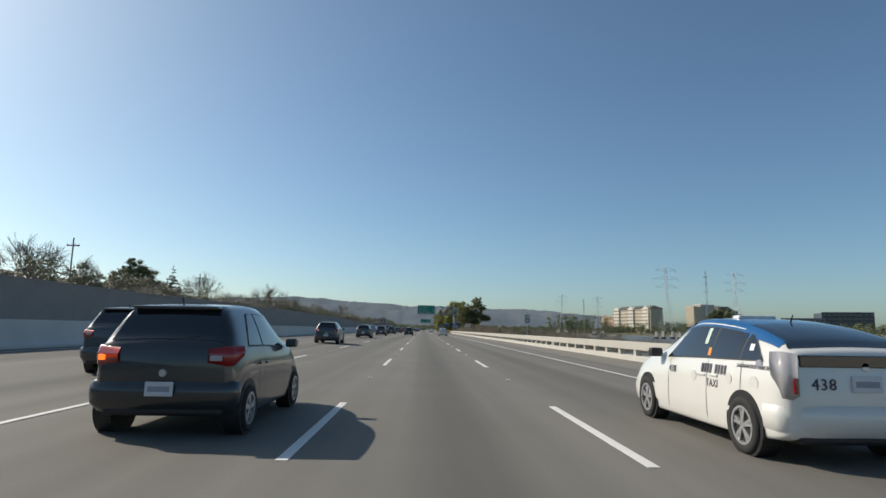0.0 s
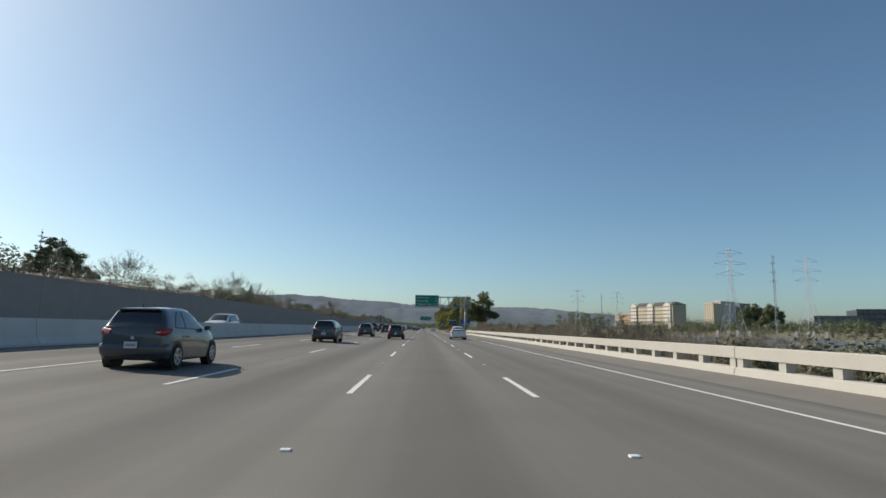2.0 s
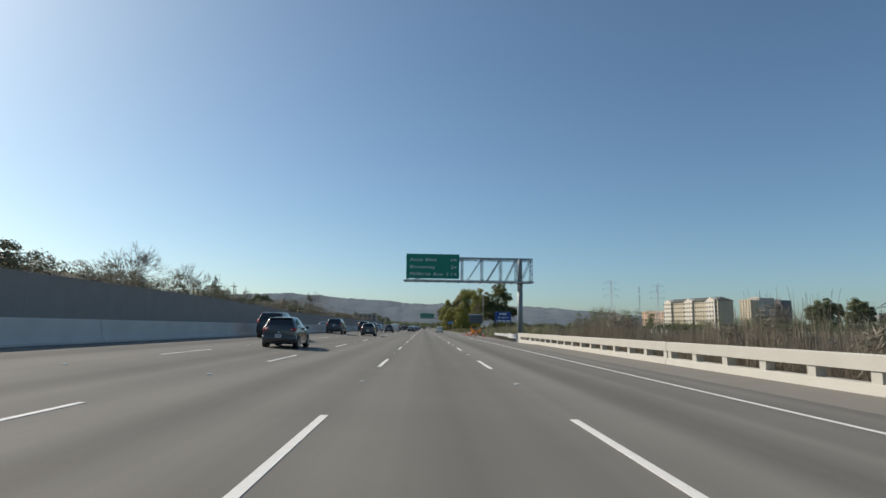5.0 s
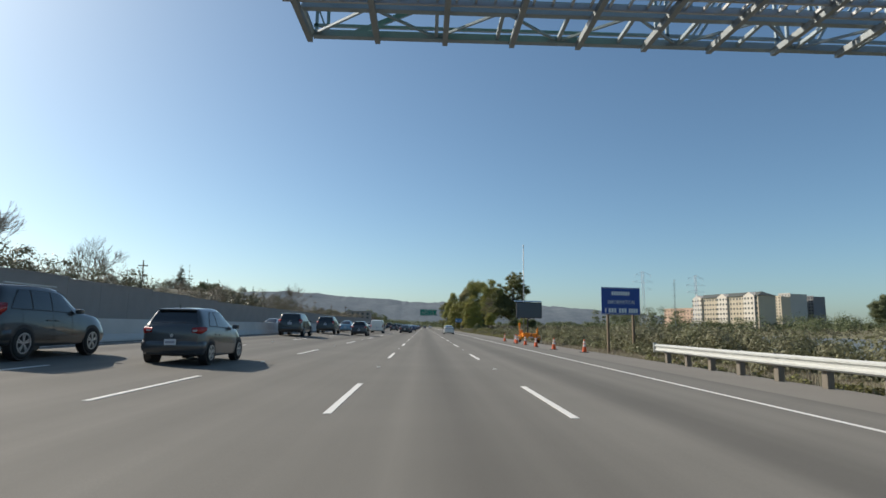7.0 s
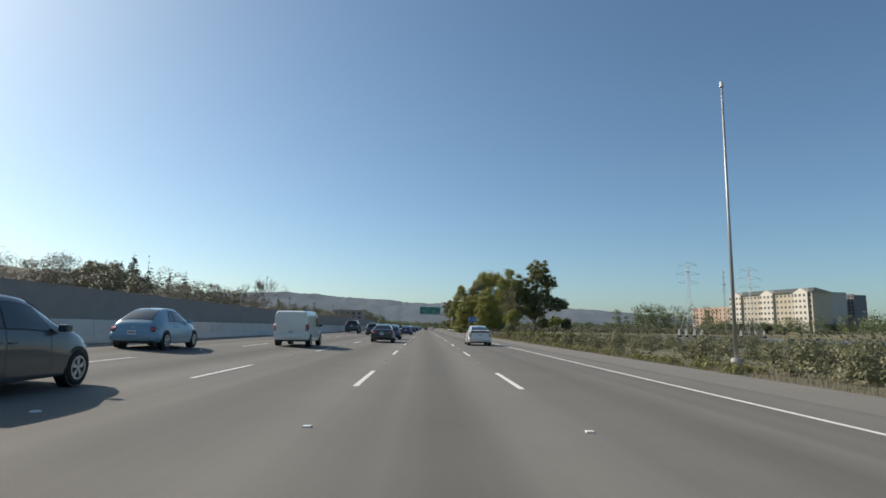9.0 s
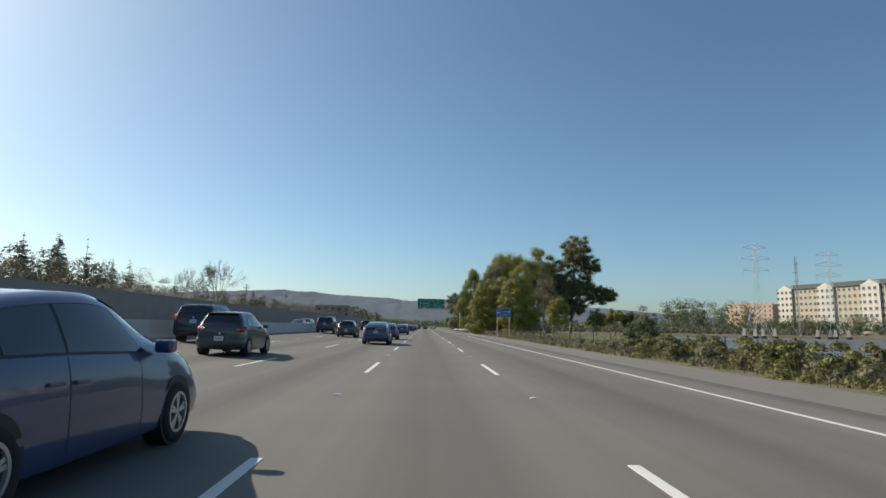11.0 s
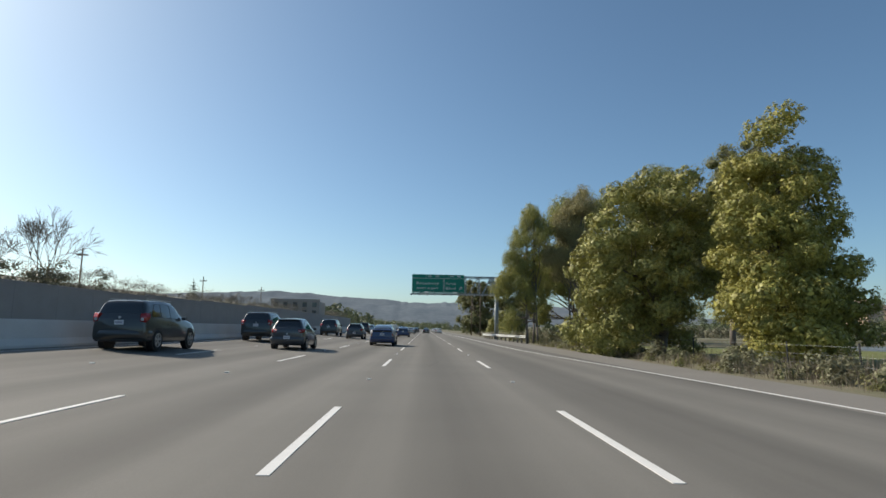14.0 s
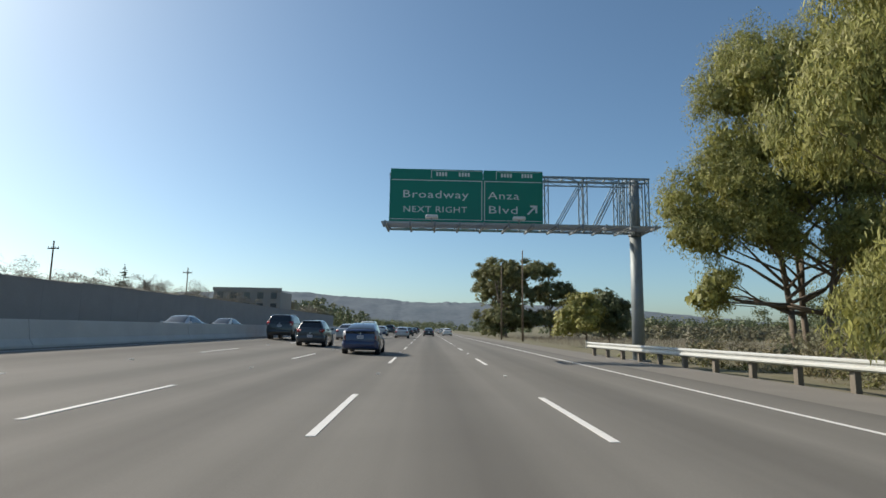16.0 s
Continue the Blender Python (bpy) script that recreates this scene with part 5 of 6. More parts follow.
bank = sheet("bank_left", [-190, -165, -140, -110, -80, -66, -58, -54, -50, -45, -40], [-20, 0] + [20 + 12 * i for i in range(58)] + [730, 760], lambda x, y: 0.3 + step(-190, -110, x) * step(-20, 20, y) * step(760, 704, y) * (0.86 * float(np.interp(y, [a for a, b in HEDGE], [b for a, b in HEDGE])) + 0.8 * noise.noise((x * 0.05, y * 0.03, 9))) * step(-40, -58, x), BANK)
tagged(bank, "brownish grassy bank rising behind the sound wall", "ground", kind="structure")
mass("far_woods_left", "dark far trees along the freeway", scatter(300, -150, -44, 620, 1100, 3, 6, 1, 2) + scatter(150, -110, -42, 700, 900, 2.5, 4.5, 4, 3) + scatter(200, -60, 30, 1000, 1300, 3, 6, 1, 2), EUC_DARK, 1.4, 36, 75)
mass("far_woods_right", "dark trees on the far shore of the lagoon", scatter(300, 60, 240, 600, 690, 1.2, 4.0, 0.5, 2, 1.4) + scatter(60, 150, 225, 640, 700, 3.0, 7.5, 3.5, 3, 1.5) + scatter(90, 60, 150, 640, 700, 2.0, 4.0, 0.5, 2, 1.5) + scatter(200, 200, 420, 590, 640, 2.0, 3.4, 1, 2) + scatter(320, 200, 560, 470, 598, 2.0, 6.5, 1, 2, 1.6) + scatter(120, 236, 420, 60, 480, 2.0, 4.0, 1, 2)
     + scatter(50, 20, 60, 640, 900, 1.5, 4.0, 0.5, 2, 1.6), EUC_DARK, 0.85, 100, 76)
mass("far_shore_brush", "grey-green brush along the far shore of the lagoon", [p for p in scatter(420, 178, 262, 40, 600, 0.8, 2.2, 0.2, 2) + scatter(420, 50, 185, 560, 606, 0.7, 2.2, 0.2, 2) + scatter(220, 30, 180, 530, 566, 0.5, 1.5, 0.2, 2) if p[2] > -1.1], BRUSH_GREEN, 0.62, 34, 79)
broad_tree("shore_tree", "broad dark rounded tree on the far shore", 262, 500, 1.5, [(0, 0, 16, 7, 6, 6), (-7, 0, 12, 5.5, 5, 5), (7, 0, 13, 6, 5, 6), (0, 0, 8, 9, 6, 5)], EUC_DARK, BARK, 64, clumps=150, clump_size=1.9, leaves=120, leaf=0.6, trunk=0.4)
broad_tree("shore_tree", "dark spreading tree on the far shore beside the brush", 246, 450, 1.5, [(0, 0, 14, 4.5, 5, 5), (4, 0, 10, 5, 4, 5), (-4, 0, 8, 4, 4, 4)], EUC_DARK, BARK, 65, clumps=120, clump_size=1.6, leaves=110, leaf=0.55, trunk=0.4)
lawn = sheet("lawn", [16.5 + 2 * i for i in range(14)], [330 + 4 * i for i in range(29)], lambda x, y: ground_z(x, y) + 0.03, LAWN)
tagged(lawn, "green lawn between the road and the lagoon", "lawn", kind="structure")


# ---- buildings across the water ----
def house(name, label, x0, x1, y, depth, z0, z1, material, roof, storeys, bays, gables=(), group="", pane=(1.5, 1.6), at=(0, 0, 0, 0), gable_paint=None):
    h = thing(name, label, "building", *at, group=group)
    w = x1 - x0
    part("wall", boxes((-w / 2, w / 2, 0, depth, -12, z1 - z0)), material, h)
    if roof:
        rise = 3.2
        bm = bmesh.new()
        v = [bm.verts.new(c) for c in ((-w / 2 - 0.8, -0.8, z1 - z0), (w / 2 + 0.8, -0.8, z1 - z0), (w / 2 + 0.8, depth + 0.8, z1 - z0), (-w / 2 - 0.8, depth + 0.8, z1 - z0),
                                        (-w / 2 + 4, depth / 2, z1 - z0 + rise), (w / 2 - 4, depth / 2, z1 - z0 + rise))]
        for f in ((0, 1, 5, 4), (1, 2, 5), (2, 3, 4, 5), (3, 0, 4), (3, 2, 1, 0)):
            bm.faces.new([v[i] for i in f])
        part("roof", bm, roof, h)
    else:
        part("parapet", boxes((-w / 2 - 0.2, w / 2 + 0.2, -0.2, 0.3, z1 - z0, z1 - z0 + 0.9)), material, h)
    for gx, gw in gables:
        bm = bmesh.new()
        t = z1 - z0
        pts = [(gx - gw / 2, -1.2, -12), (gx + gw / 2, -1.2, -12), (gx + gw / 2, -1.2, t), (gx, -1.2, t + 2.6), (gx - gw / 2, -1.2, t)]
        a = [bm.verts.new(p) for p in pts]
        b = [bm.verts.new((p[0], 5.0, p[2])) for p in pts]
        bm.faces.new(a)
        for i in range(5):
            bm.faces.new((a[i], b[i], b[(i + 1) % 5], a[(i + 1) % 5]))
        part("gable", bm, gable_paint or material, h)
    step_z = (z1 - z0) / storeys
    me = mesh_of("window", boxes((-pane[0] / 2, pane[0] / 2, -0.1, 0.02, 0, pane[1])), PANE)
    sill = mesh_of("sill", boxes((-pane[0] / 2 - 0.15, pane[0] / 2 + 0.15, -0.2, 0.02, -0.2, 0)), material)
    for s in range(storeys):
        for b in range(bays):
            bx = -w / 2 + w * (b + 0.5) / bays
            front = -1.22 if any(abs(bx - gx) < gw / 2 for gx, gw in gables) else -0.02
            win = piece("window", me, h, bx, front, s * step_z + step_z * 0.3)
            so = new("sill", sill)
            so.parent = win
    return h


house("hotel", "long cream five-storey hotel with white gables and a dark hipped roof", 0, 64, 0, 15, 0, 17.6, STUCCO, ROOF, 5, 22, ((-26, 9.5), (0, 9.5), (25, 9.5)), at=(222.7, 607.1, 8.4, -75), pane=(1.35, 1.45), gable_paint=STUCCO_PALE)
house("tower_block", "cream high tower block behind the hotel", 0, 16, 0, 16, 0, 28, STUCCO, None, 9, 4, at=(362, 768, 9, -75))
house("tower_block", "grey concrete tower block behind the hotel", 0, 14, 0, 22, 0, 31, TOWER_GREY, None, 9, 4, at=(374, 770, 9, -75))
house("tower_block", "darker grey tower block beside the others", 0, 13, 0, 16, 0, 29, TOWER_DARK, None, 9, 4, at=(402, 775, 9, -75))
house("low_house", "pale tan house with a flat roof by the shore", 0, 39, 0, 14, 0, 12, STUCCO_TAN, None, 4, 10, at=(232.6, 702.5, 8.0, -70), pane=(1.2, 1.2))
house("low_house", "pale tan wing of the shore house", 0, 20, 0, 14, 0, 10, STUCCO_TAN, None, 3, 6, at=(262, 712, 8.0, -40), pane=(1.2, 1.2))
house("office_block", "dark glass office block beyond the lagoon", 0, 50, 0, 30, 0, 19, DARK_FACADE, None, 4, 10, pane=(3.4, 2.6), at=(470, 620, 7, -20))
house("office_block", "low dull grey office block beyond the lagoon", 0, 40, 0, 25, 0, 12, TOWER_DARK, None, 3, 9, pane=(3.2, 1.8), at=(405, 600, 6, -25))
house("flat_building", "pale flat-roofed building on the slope behind the wall", 0, 17, 0, 12, 0, 8.2, DULL_FACADE, None, 3, 5, at=(-46, 585, 2, 0))


# ---- power pylons ----
def pylon(label, x, y, z, h):
    t = thing("power_pylon", label, "pylon", x, y, z, group="power pylons")
    bm = bmesh.new()
    levels = [0, 0.2, 0.38, 0.52, 0.62, 0.7, 0.77, 0.84, 0.91, 1.0]
    half = lambda f: max(0.5, 3.4 * (1 - f / 0.66)) if f < 0.66 else 0.5
    corners = lambda f: [(sx * half(f), sy * half(f), f * h) for sx, sy in ((-1, -1), (1, -1), (1, 1), (-1, 1))]
    for a, b in zip(levels, levels[1:]):
        ca, cb = corners(a), corners(b)
        for i in range(4):
            k = (i + 1) % 4
            bar(bm, ca[i], cb[i], 0.075)
            bar(bm, ca[i], cb[k], 0.035)
            bar(bm, ca[k], cb[i], 0.035)
            bar(bm, cb[i], cb[k], 0.035)
    part("lattice", bm, HAZY_STEEL, t)
    for f, reach in ((0.7, 5.0), (0.82, 5.6), (0.94, 4.4)):
        bm = bmesh.new()
        for s in (-1, 1):
            bar(bm, (s * 0.5, 0, f * h), (s * reach, 0, f * h + 0.4), 0.09)
            bar(bm, (s * 0.5, 0, f * h + 1.6), (s * reach, 0, f * h + 0.4), 0.08)
            bar(bm, (s * reach, 0, f * h + 0.4), (s * reach, 0, f * h - 1.2), 0.07)
        part("crossarm", bm, HAZY_STEEL, t)
    pile = mesh_of("footing", tube(bmesh.new(), (0, 0, -3), (0, 0, 0.5), 1.0, 1.0, 10), DARK)
    cap = mesh_of("cap", tube(bmesh.new(), (0, 0, 0.5), (0, 0, 2.9), 1.0, 0.45, 4), CONCRETE)
    for sx, sy in ((-1, -1), (1, -1), (1, 1), (-1, 1)):
        f = piece("footing", pile, t, sx * 3.6, sy * 3.6, 0, 0, "dark wet pile under a pale concrete cap")
        c = new("cap", cap)
        c.parent = f
    return t


base_pylon = pylon("tall grey lattice power pylon standing over the lagoon", 106, 246, -1.0, 31)
for x, y, z, s in ((151.7, 273, -1.0, 1.04), (122.6, 504, -1.0, 1.12), (158, 515, -1.0, 1.1)):
    c = copy_thing(base_pylon, pose(x, y, z, 0, 0, 0))
    c.scale = (1, 1, s)
slim = thing("radio_mast", "slim dark lattice mast beside the pylons", "mast", 133.7, 266, -1.2, group="slim masts")
bm = bmesh.new()
for i in range(16):
    a, b = i * 2.0, (i + 1) * 2.0
    for sx, sy in ((-0.3, -0.3), (0.3, -0.3), (0, 0.35)):
        bar(bm, (sx, sy, a), (sx, sy, b), 0.1)
    bar(bm, (-0.3, -0.3, a), (0.3, -0.3, b), 0.08)
part("lattice", bm, POST_STEEL, slim)
for z in (22, 25.5, 29):
    part("crossarm", boxes((-1.2, 1.2, -0.08, 0.08, z, z + 0.15)), POST_STEEL, slim)
copy_thing(slim, pose(145.6, 516, -1.2))



# ---- cars ----
# rows: y from the tail, underside, half width, belt height, belt half width, roof edge height, roof half width, roof height
HYBRID = [(0.0, .36, .72, .9, .7, 1.06, .66, 1.09), (.04, .29, .79, .96, .76, 1.11, .71, 1.14), (.14, .25, .845, .99, .8, 1.15, .71, 1.18), (.36, .22, .865, .99, .81, 1.23, .65, 1.27), (.95, .18, .87, .97, .82, 1.35, .61, 1.41), (1.75, .17, .87, .95, .82, 1.43, .6, 1.49),
          (2.35, .17, .87, .93, .82, 1.4, .59, 1.46), (2.95, .17, .87, .92, .8, 1.14, .63, 1.2), (3.4, .18, .865, .92, .78, .96, .68, 1.0), (3.95, .2, .84, .8, .72, .84, .6, .87), (4.25, .25, .72, .62, .62, .68, .5, .7), (4.33, .34, .58, .52, .5, .56, .4, .58)]
HATCH = [(0.0, .38, .69, .86, .67, .97, .62, .99), (.05, .3, .75, .93, .73, 1.04, .66, 1.07), (.14, .26, .8, .97, .76, 1.14, .65, 1.17), (.32, .24, .825, .98, .78, 1.41, .57, 1.46), (.7, .19, .83, .97, .79, 1.45, .57, 1.51), (1.45, .18, .83, .95, .79, 1.46, .57, 1.53),
         (1.95, .18, .83, .93, .79, 1.39, .57, 1.46), (2.5, .18, .83, .92, .78, 1.12, .62, 1.19), (2.85, .19, .825, .92, .76, .98, .66, 1.02), (3.3, .22, .8, .8, .7, .85, .6, .88), (3.55, .26, .7, .64, .6, .69, .5, .71), (3.63, .34, .56, .54, .5, .58, .4, .6)]
SUV = [(0.0, .46, .84, 1.0, .8, 1.1, .72, 1.12), (.06, .38, .9, 1.08, .85, 1.2, .76, 1.24), (.28, .34, .93, 1.12, .87, 1.62, .7, 1.7), (.8, .3, .93, 1.12, .88, 1.68, .7, 1.75), (1.8, .28, .93, 1.1, .88, 1.69, .7, 1.77),
       (2.5, .28, .93, 1.08, .88, 1.62, .69, 1.7), (3.05, .28, .93, 1.07, .86, 1.3, .72, 1.37), (3.4, .29, .925, 1.07, .84, 1.12, .75, 1.16), (4.1, .31, .91, .98, .8, 1.03, .7, 1.06), (4.5, .36, .82, .8, .72, .86, .6, .88), (4.6, .44, .7, .66, .62, .7, .5, .72)]
VAN = [(0.0, .42, .84, 1.0, .83, 1.66, .76, 1.7), (.05, .36, .88, 1.02, .87, 1.78, .79, 1.83), (.4, .32, .9, 1.02, .88, 1.82, .79, 1.88), (1.2, .28, .9, 1.02, .88, 1.83, .79, 1.9), (2.4, .27, .9, 1.02, .88, 1.82, .79, 1.89),
       (3.0, .27, .9, 1.02, .87, 1.72, .77, 1.79), (3.5, .27, .9, 1.02, .85, 1.36, .74, 1.42), (3.8, .28, .89, 1.0, .82, 1.1, .74, 1.14), (4.2, .32, .86, .88, .76, .94, .66, .97), (4.5, .4, .76, .7, .66, .74, .5, .76)]
BEETLE = [(0.0, .36, .7, .68, .62, .76, .5, .78), (.12, .28, .8, .84, .72, .94, .6, .97), (.5, .22, .86, .95, .78, 1.18, .56, 1.22), (1.0, .19, .87, .96, .78, 1.38, .5, 1.43), (1.7, .18, .87, .95, .78, 1.44, .5, 1.5),
          (2.3, .18, .87, .94, .78, 1.38, .5, 1.44), (2.85, .18, .87, .93, .76, 1.14, .54, 1.2), (3.2, .19, .86, .92, .72, .97, .6, 1.0), (3.7, .22, .82, .78, .64, .84, .5, .86), (4.0, .28, .7, .58, .52, .62, .4, .64), (4.08, .36, .56, .48, .44, .52, .34, .54)]
SEDAN = [(0.0, .36, .78, .82, .74, .92, .66, .94), (.08, .28, .84, .92, .8, 1.0, .7, 1.02), (.6, .22, .88, .96, .82, 1.03, .72, 1.06), (1.1, .19, .89, .96, .83, 1.28, .6, 1.33), (1.8, .18, .89, .94, .83, 1.4, .58, 1.45),
         (2.5, .18, .89, .93, .83, 1.38, .58, 1.44), (3.15, .18, .89, .92, .81, 1.12, .62, 1.17), (3.55, .19, .885, .92, .79, .95, .68, .98), (4.2, .22, .86, .8, .72, .84, .6, .86), (4.6, .27, .74, .62, .62, .68, .5, .7), (4.7, .36, .6, .54, .5, .58, .4, .6)]


def curve4(p0, p1, p2, p3, t):
    return 0.5 * (2 * p1 + (p2 - p0) * t + (2 * p0 - 5 * p1 + 4 * p2 - p3) * t * t + (3 * p1 - p0 - 3 * p2 + p3) * t ** 3)


class Shell:
    """A smooth car body: u runs over the rows from tail to nose, v from the underside over one side to the roof's middle (0 to 7)."""

    def __init__(self, rows):
        self.rows = []
        for y, zb, wm, zs, ws, zr, wr, zt in rows:
            zm = zb + (zs - zb) * 0.5
            self.rows.append([Vector(p) for p in ((0, y, zb), (wm * 0.86, y, zb), (wm * 0.985, y, zb + 0.09), (wm, y, zm), (ws, y, zs), (wr, y, zr), (wr * 0.62, y, zt), (0, y, zt + 0.012))])
        self.n = len(rows) - 1

    def ring(self, i, v):
        r = self.rows[min(max(i, 0), self.n)]
        k = min(int(v), 6)
        get = lambda j: r[j] if 0 <= j <= 7 else (Vector((-r[1].x, r[1].y, r[1].z)) if j < 0 else Vector((-r[6].x, r[6].y, r[6].z)))
        return curve4(get(k - 1), get(k), get(k + 1), get(k + 2), v - k)

    def at(self, u, v):
        side = 1
        if v > 7:
            v, side = 14 - v, -1
        k = min(int(u), self.n - 1)
        p = curve4(self.ring(k - 1, v), self.ring(k, v), self.ring(k + 1, v), self.ring(k + 2, v), u - k)
        return Vector((p.x * side, p.y, p.z))

    def out(self, u, v, d):
        e = 0.02
        a = self.at(min(u + e, self.n), v) - self.at(max(u - e, 0), v)
        b = self.at(u, min(v + e, 13.999)) - self.at(u, max(v - e, 0))
        n = a.cross(b)
        return self.at(u, v) + n.normalized() * (d if n.length > 1e-9 else 0)

    def u_of(self, y, v=4.0):
        lo, hi = 0.0, float(self.n)
        for _ in range(24):
            mid = (lo + hi) / 2
            if self.at(mid, v).y < y:
                lo = mid
            else:
                hi = mid
        return (lo + hi) / 2

    def body(self, per=4):
        us = [i / per for i in range(self.n * per + 1)]
        vs = [i / 3 for i in range(42)]
        verts = [self.at(u, v) for u in us for v in vs]
        n = len(vs)
        faces = [(j * n + i, j * n + (i + 1) % n, (j + 1) * n + (i + 1) % n, (j + 1) * n + i) for j in range(len(us) - 1) for i in range(n)]
        faces += [tuple(range(n))[::-1], tuple((len(us) - 1) * n + i for i in range(n))]
        return [tuple(v) for v in verts], faces

    def patch(self, corners, d, nu=6, nv=5):
        """A skin over the body between four (u, v) corners, lifted by d."""
        (a, b, c, e) = corners
        verts, faces = [], []
        for i in range(nu + 1):
            for j in range(nv + 1):
                s, t = i / nu, j / nv
                u = (a[0] * (1 - s) + b[0] * s) * (1 - t) + (e[0] * (1 - s) + c[0] * s) * t
                v = (a[1] * (1 - s) + b[1] * s) * (1 - t) + (e[1] * (1 - s) + c[1] * s) * t
                verts.append(tuple(self.out(u, v, d)))
        for i in range(nu):
            for j in range(nv):
                k = i * (nv + 1) + j
                faces.append((k, k + nv + 1, k + nv + 2, k + 1))
        return verts, faces


def mirrored(corners):
    return [(u, 14 - v) for u, v in corners][::-1]


def car(name, label, rows, x, y, z, paint, axles, wheel_r=0.31, turn=0, roof=None, back_glass=(0.1, 1.0), wind=(2.55, 3.5), sides=((0.75, 1.75), (1.8, 2.75)), lights="red",
        tail=(0.62, 0.98), tail_w=0.2, plate_z=0.72, lean_sides=0.35, group="cars", rear_band=None, category="car", rims=ALLOY, lit=False, rack=False, lip=0.0):
    c = thing(name, label, category, x, y, z, turn, group=group)
    s = Shell(rows)
    half = max(r[2] for r in rows)
    top_z = max(r[7] for r in rows)
    body = part("body", mesh_from("body", *s.body(), paint, True), None, c)
    U = s.u_of
    if roof:
        part("roof", mesh_from("roof", *s.patch([(U(back_glass[1] - 0.15, 6), 4.89), (U(wind[0] + 0.08, 6), 4.89), (U(wind[0] + 0.08, 6), 9.11), (U(back_glass[1] - 0.15, 6), 9.11)], 0.004, 10, 12), roof, True), None, c, "blue painted roof")
        for flip in (False, True):
            q = [(U(back_glass[0] + 0.12, 5), 4.75), (U(back_glass[1], 5), 4.75), (U(back_glass[1], 5), 5.3), (U(back_glass[0] + 0.12, 5), 5.3)]
            w = [(U(wind[0], 5), 4.89), (U(wind[1] - 0.1, 5), 4.92), (U(wind[1] - 0.05, 5), 5.16), (U(wind[0], 5), 5.3)]
            part("windscreen_pillar", mesh_from("pillar", *s.patch(mirrored(w) if flip else w, 0.0045, 8, 3), roof, True), None, c)
            part("roof_pillar", mesh_from("pillar", *s.patch(mirrored(q) if flip else q, 0.0045, 8, 3), roof, True), None, c)
    ub0, ub1 = U(back_glass[0], 6), U(back_glass[1], 6)
    part("rear_window", mesh_from("rear_window", *s.patch([(ub0, 5.12), (ub1, 5.3), (ub1, 8.7), (ub0, 8.88)], 0.006, 8, 12), CAR_GLASS, True), None, c)
    uw0, uw1 = U(wind[0], 6), U(wind[1], 6)
    part("windscreen", mesh_from("windscreen", *s.patch([(uw0, 5.2), (uw1, 5.0), (uw1, 9.0), (uw0, 8.8)], 0.006, 8, 12), CAR_GLASS, True), None, c)
    for flip in (False, True) if len(sides) > 1 and lean_sides else ():
        q = [(U(sides[0][0] - 0.03, 4), 4.08), (U(sides[-1][1] + 0.34, 4), 4.08), (U(sides[-1][1] - 0.1, 5), 4.885), (U(sides[0][0] + lean_sides - 0.03, 5), 4.885)]
        part("window_trim", mesh_from("window_trim", *s.patch(mirrored(q) if flip else q, 0.0035, 16, 4), TRIM_BLACK, True), None, c)
    for k, (y0, y1) in enumerate(sides):
        for flip in (False, True):
            first, last = k == 0, k == len(sides) - 1
            q = [(U(y0, 4), 4.12), (U(y1 + (0.32 if last else 0), 4), 4.12), (U(y1 - (0.12 if last else 0), 5), 4.86), (U(y0 + (lean_sides if first else 0), 5), 4.86)]
            part("side_window", mesh_from("side_window", *s.patch(mirrored(q) if flip else q, 0.006, 8, 4), CAR_GLASS, True), None, c)
    # door seams and handles
    for yy in (sides[0][0] + 0.35, sides[-1][0] - 0.02, sides[-1][1] + 0.18):
        for flip in (False, True):
            q = [(U(yy, 3), 2.1), (U(yy + 0.009, 3), 2.1), (U(yy + 0.009, 4), 4.05), (U(yy, 4), 4.05)]
            part("door_seam", mesh_from("seam", *s.patch(mirrored(q) if flip else q, 0.003, 1, 8), TRIM_BLACK), None, body)
    for yy in (sides[-1][0] - 0.2, sides[-1][0] + 0.12):
        for k in (-1, 1):
            p = s.at(U(yy, 4), 3.6)
            part("door_handle", boxes((k * p.x - 0.015, k * p.x + 0.025, p.y - 0.09, p.y + 0.09, p.z - 0.015, p.z + 0.015), bevel=0.008), paint, c)
    # wheels
    tyre = mesh_of("tyre", tyre_shape(wheel_r), RUBBER, True)
    rim = mesh_of("rim", rim_shape(wheel_r), rims)
    for ay in axles:
        for k in (-1, 1):
            edge = abs(s.at(U(ay, 3), 3.0).x)
            arch = tube(bmesh.new(), (k * (edge - 0.2), ay, wheel_r + 0.02), (k * (edge + 0.004), ay, wheel_r + 0.02), wheel_r + 0.05, wheel_r + 0.05, 30)
            part("wheel_arch", arch, TRIM_BLACK, c)
            w = piece("wheel", tyre, c, k * (edge - 0.062), ay, wheel_r, 0 if k > 0 else 180)
            o = new("rim", rim)
            o.parent = w
    # tail
    tail_x = rows[1][2]
    side_y = 0.22 if lights == "clear" else 0.3
    side_x = abs(s.at(U(side_y, 4), 3.8).x)
    z0, z1 = tail
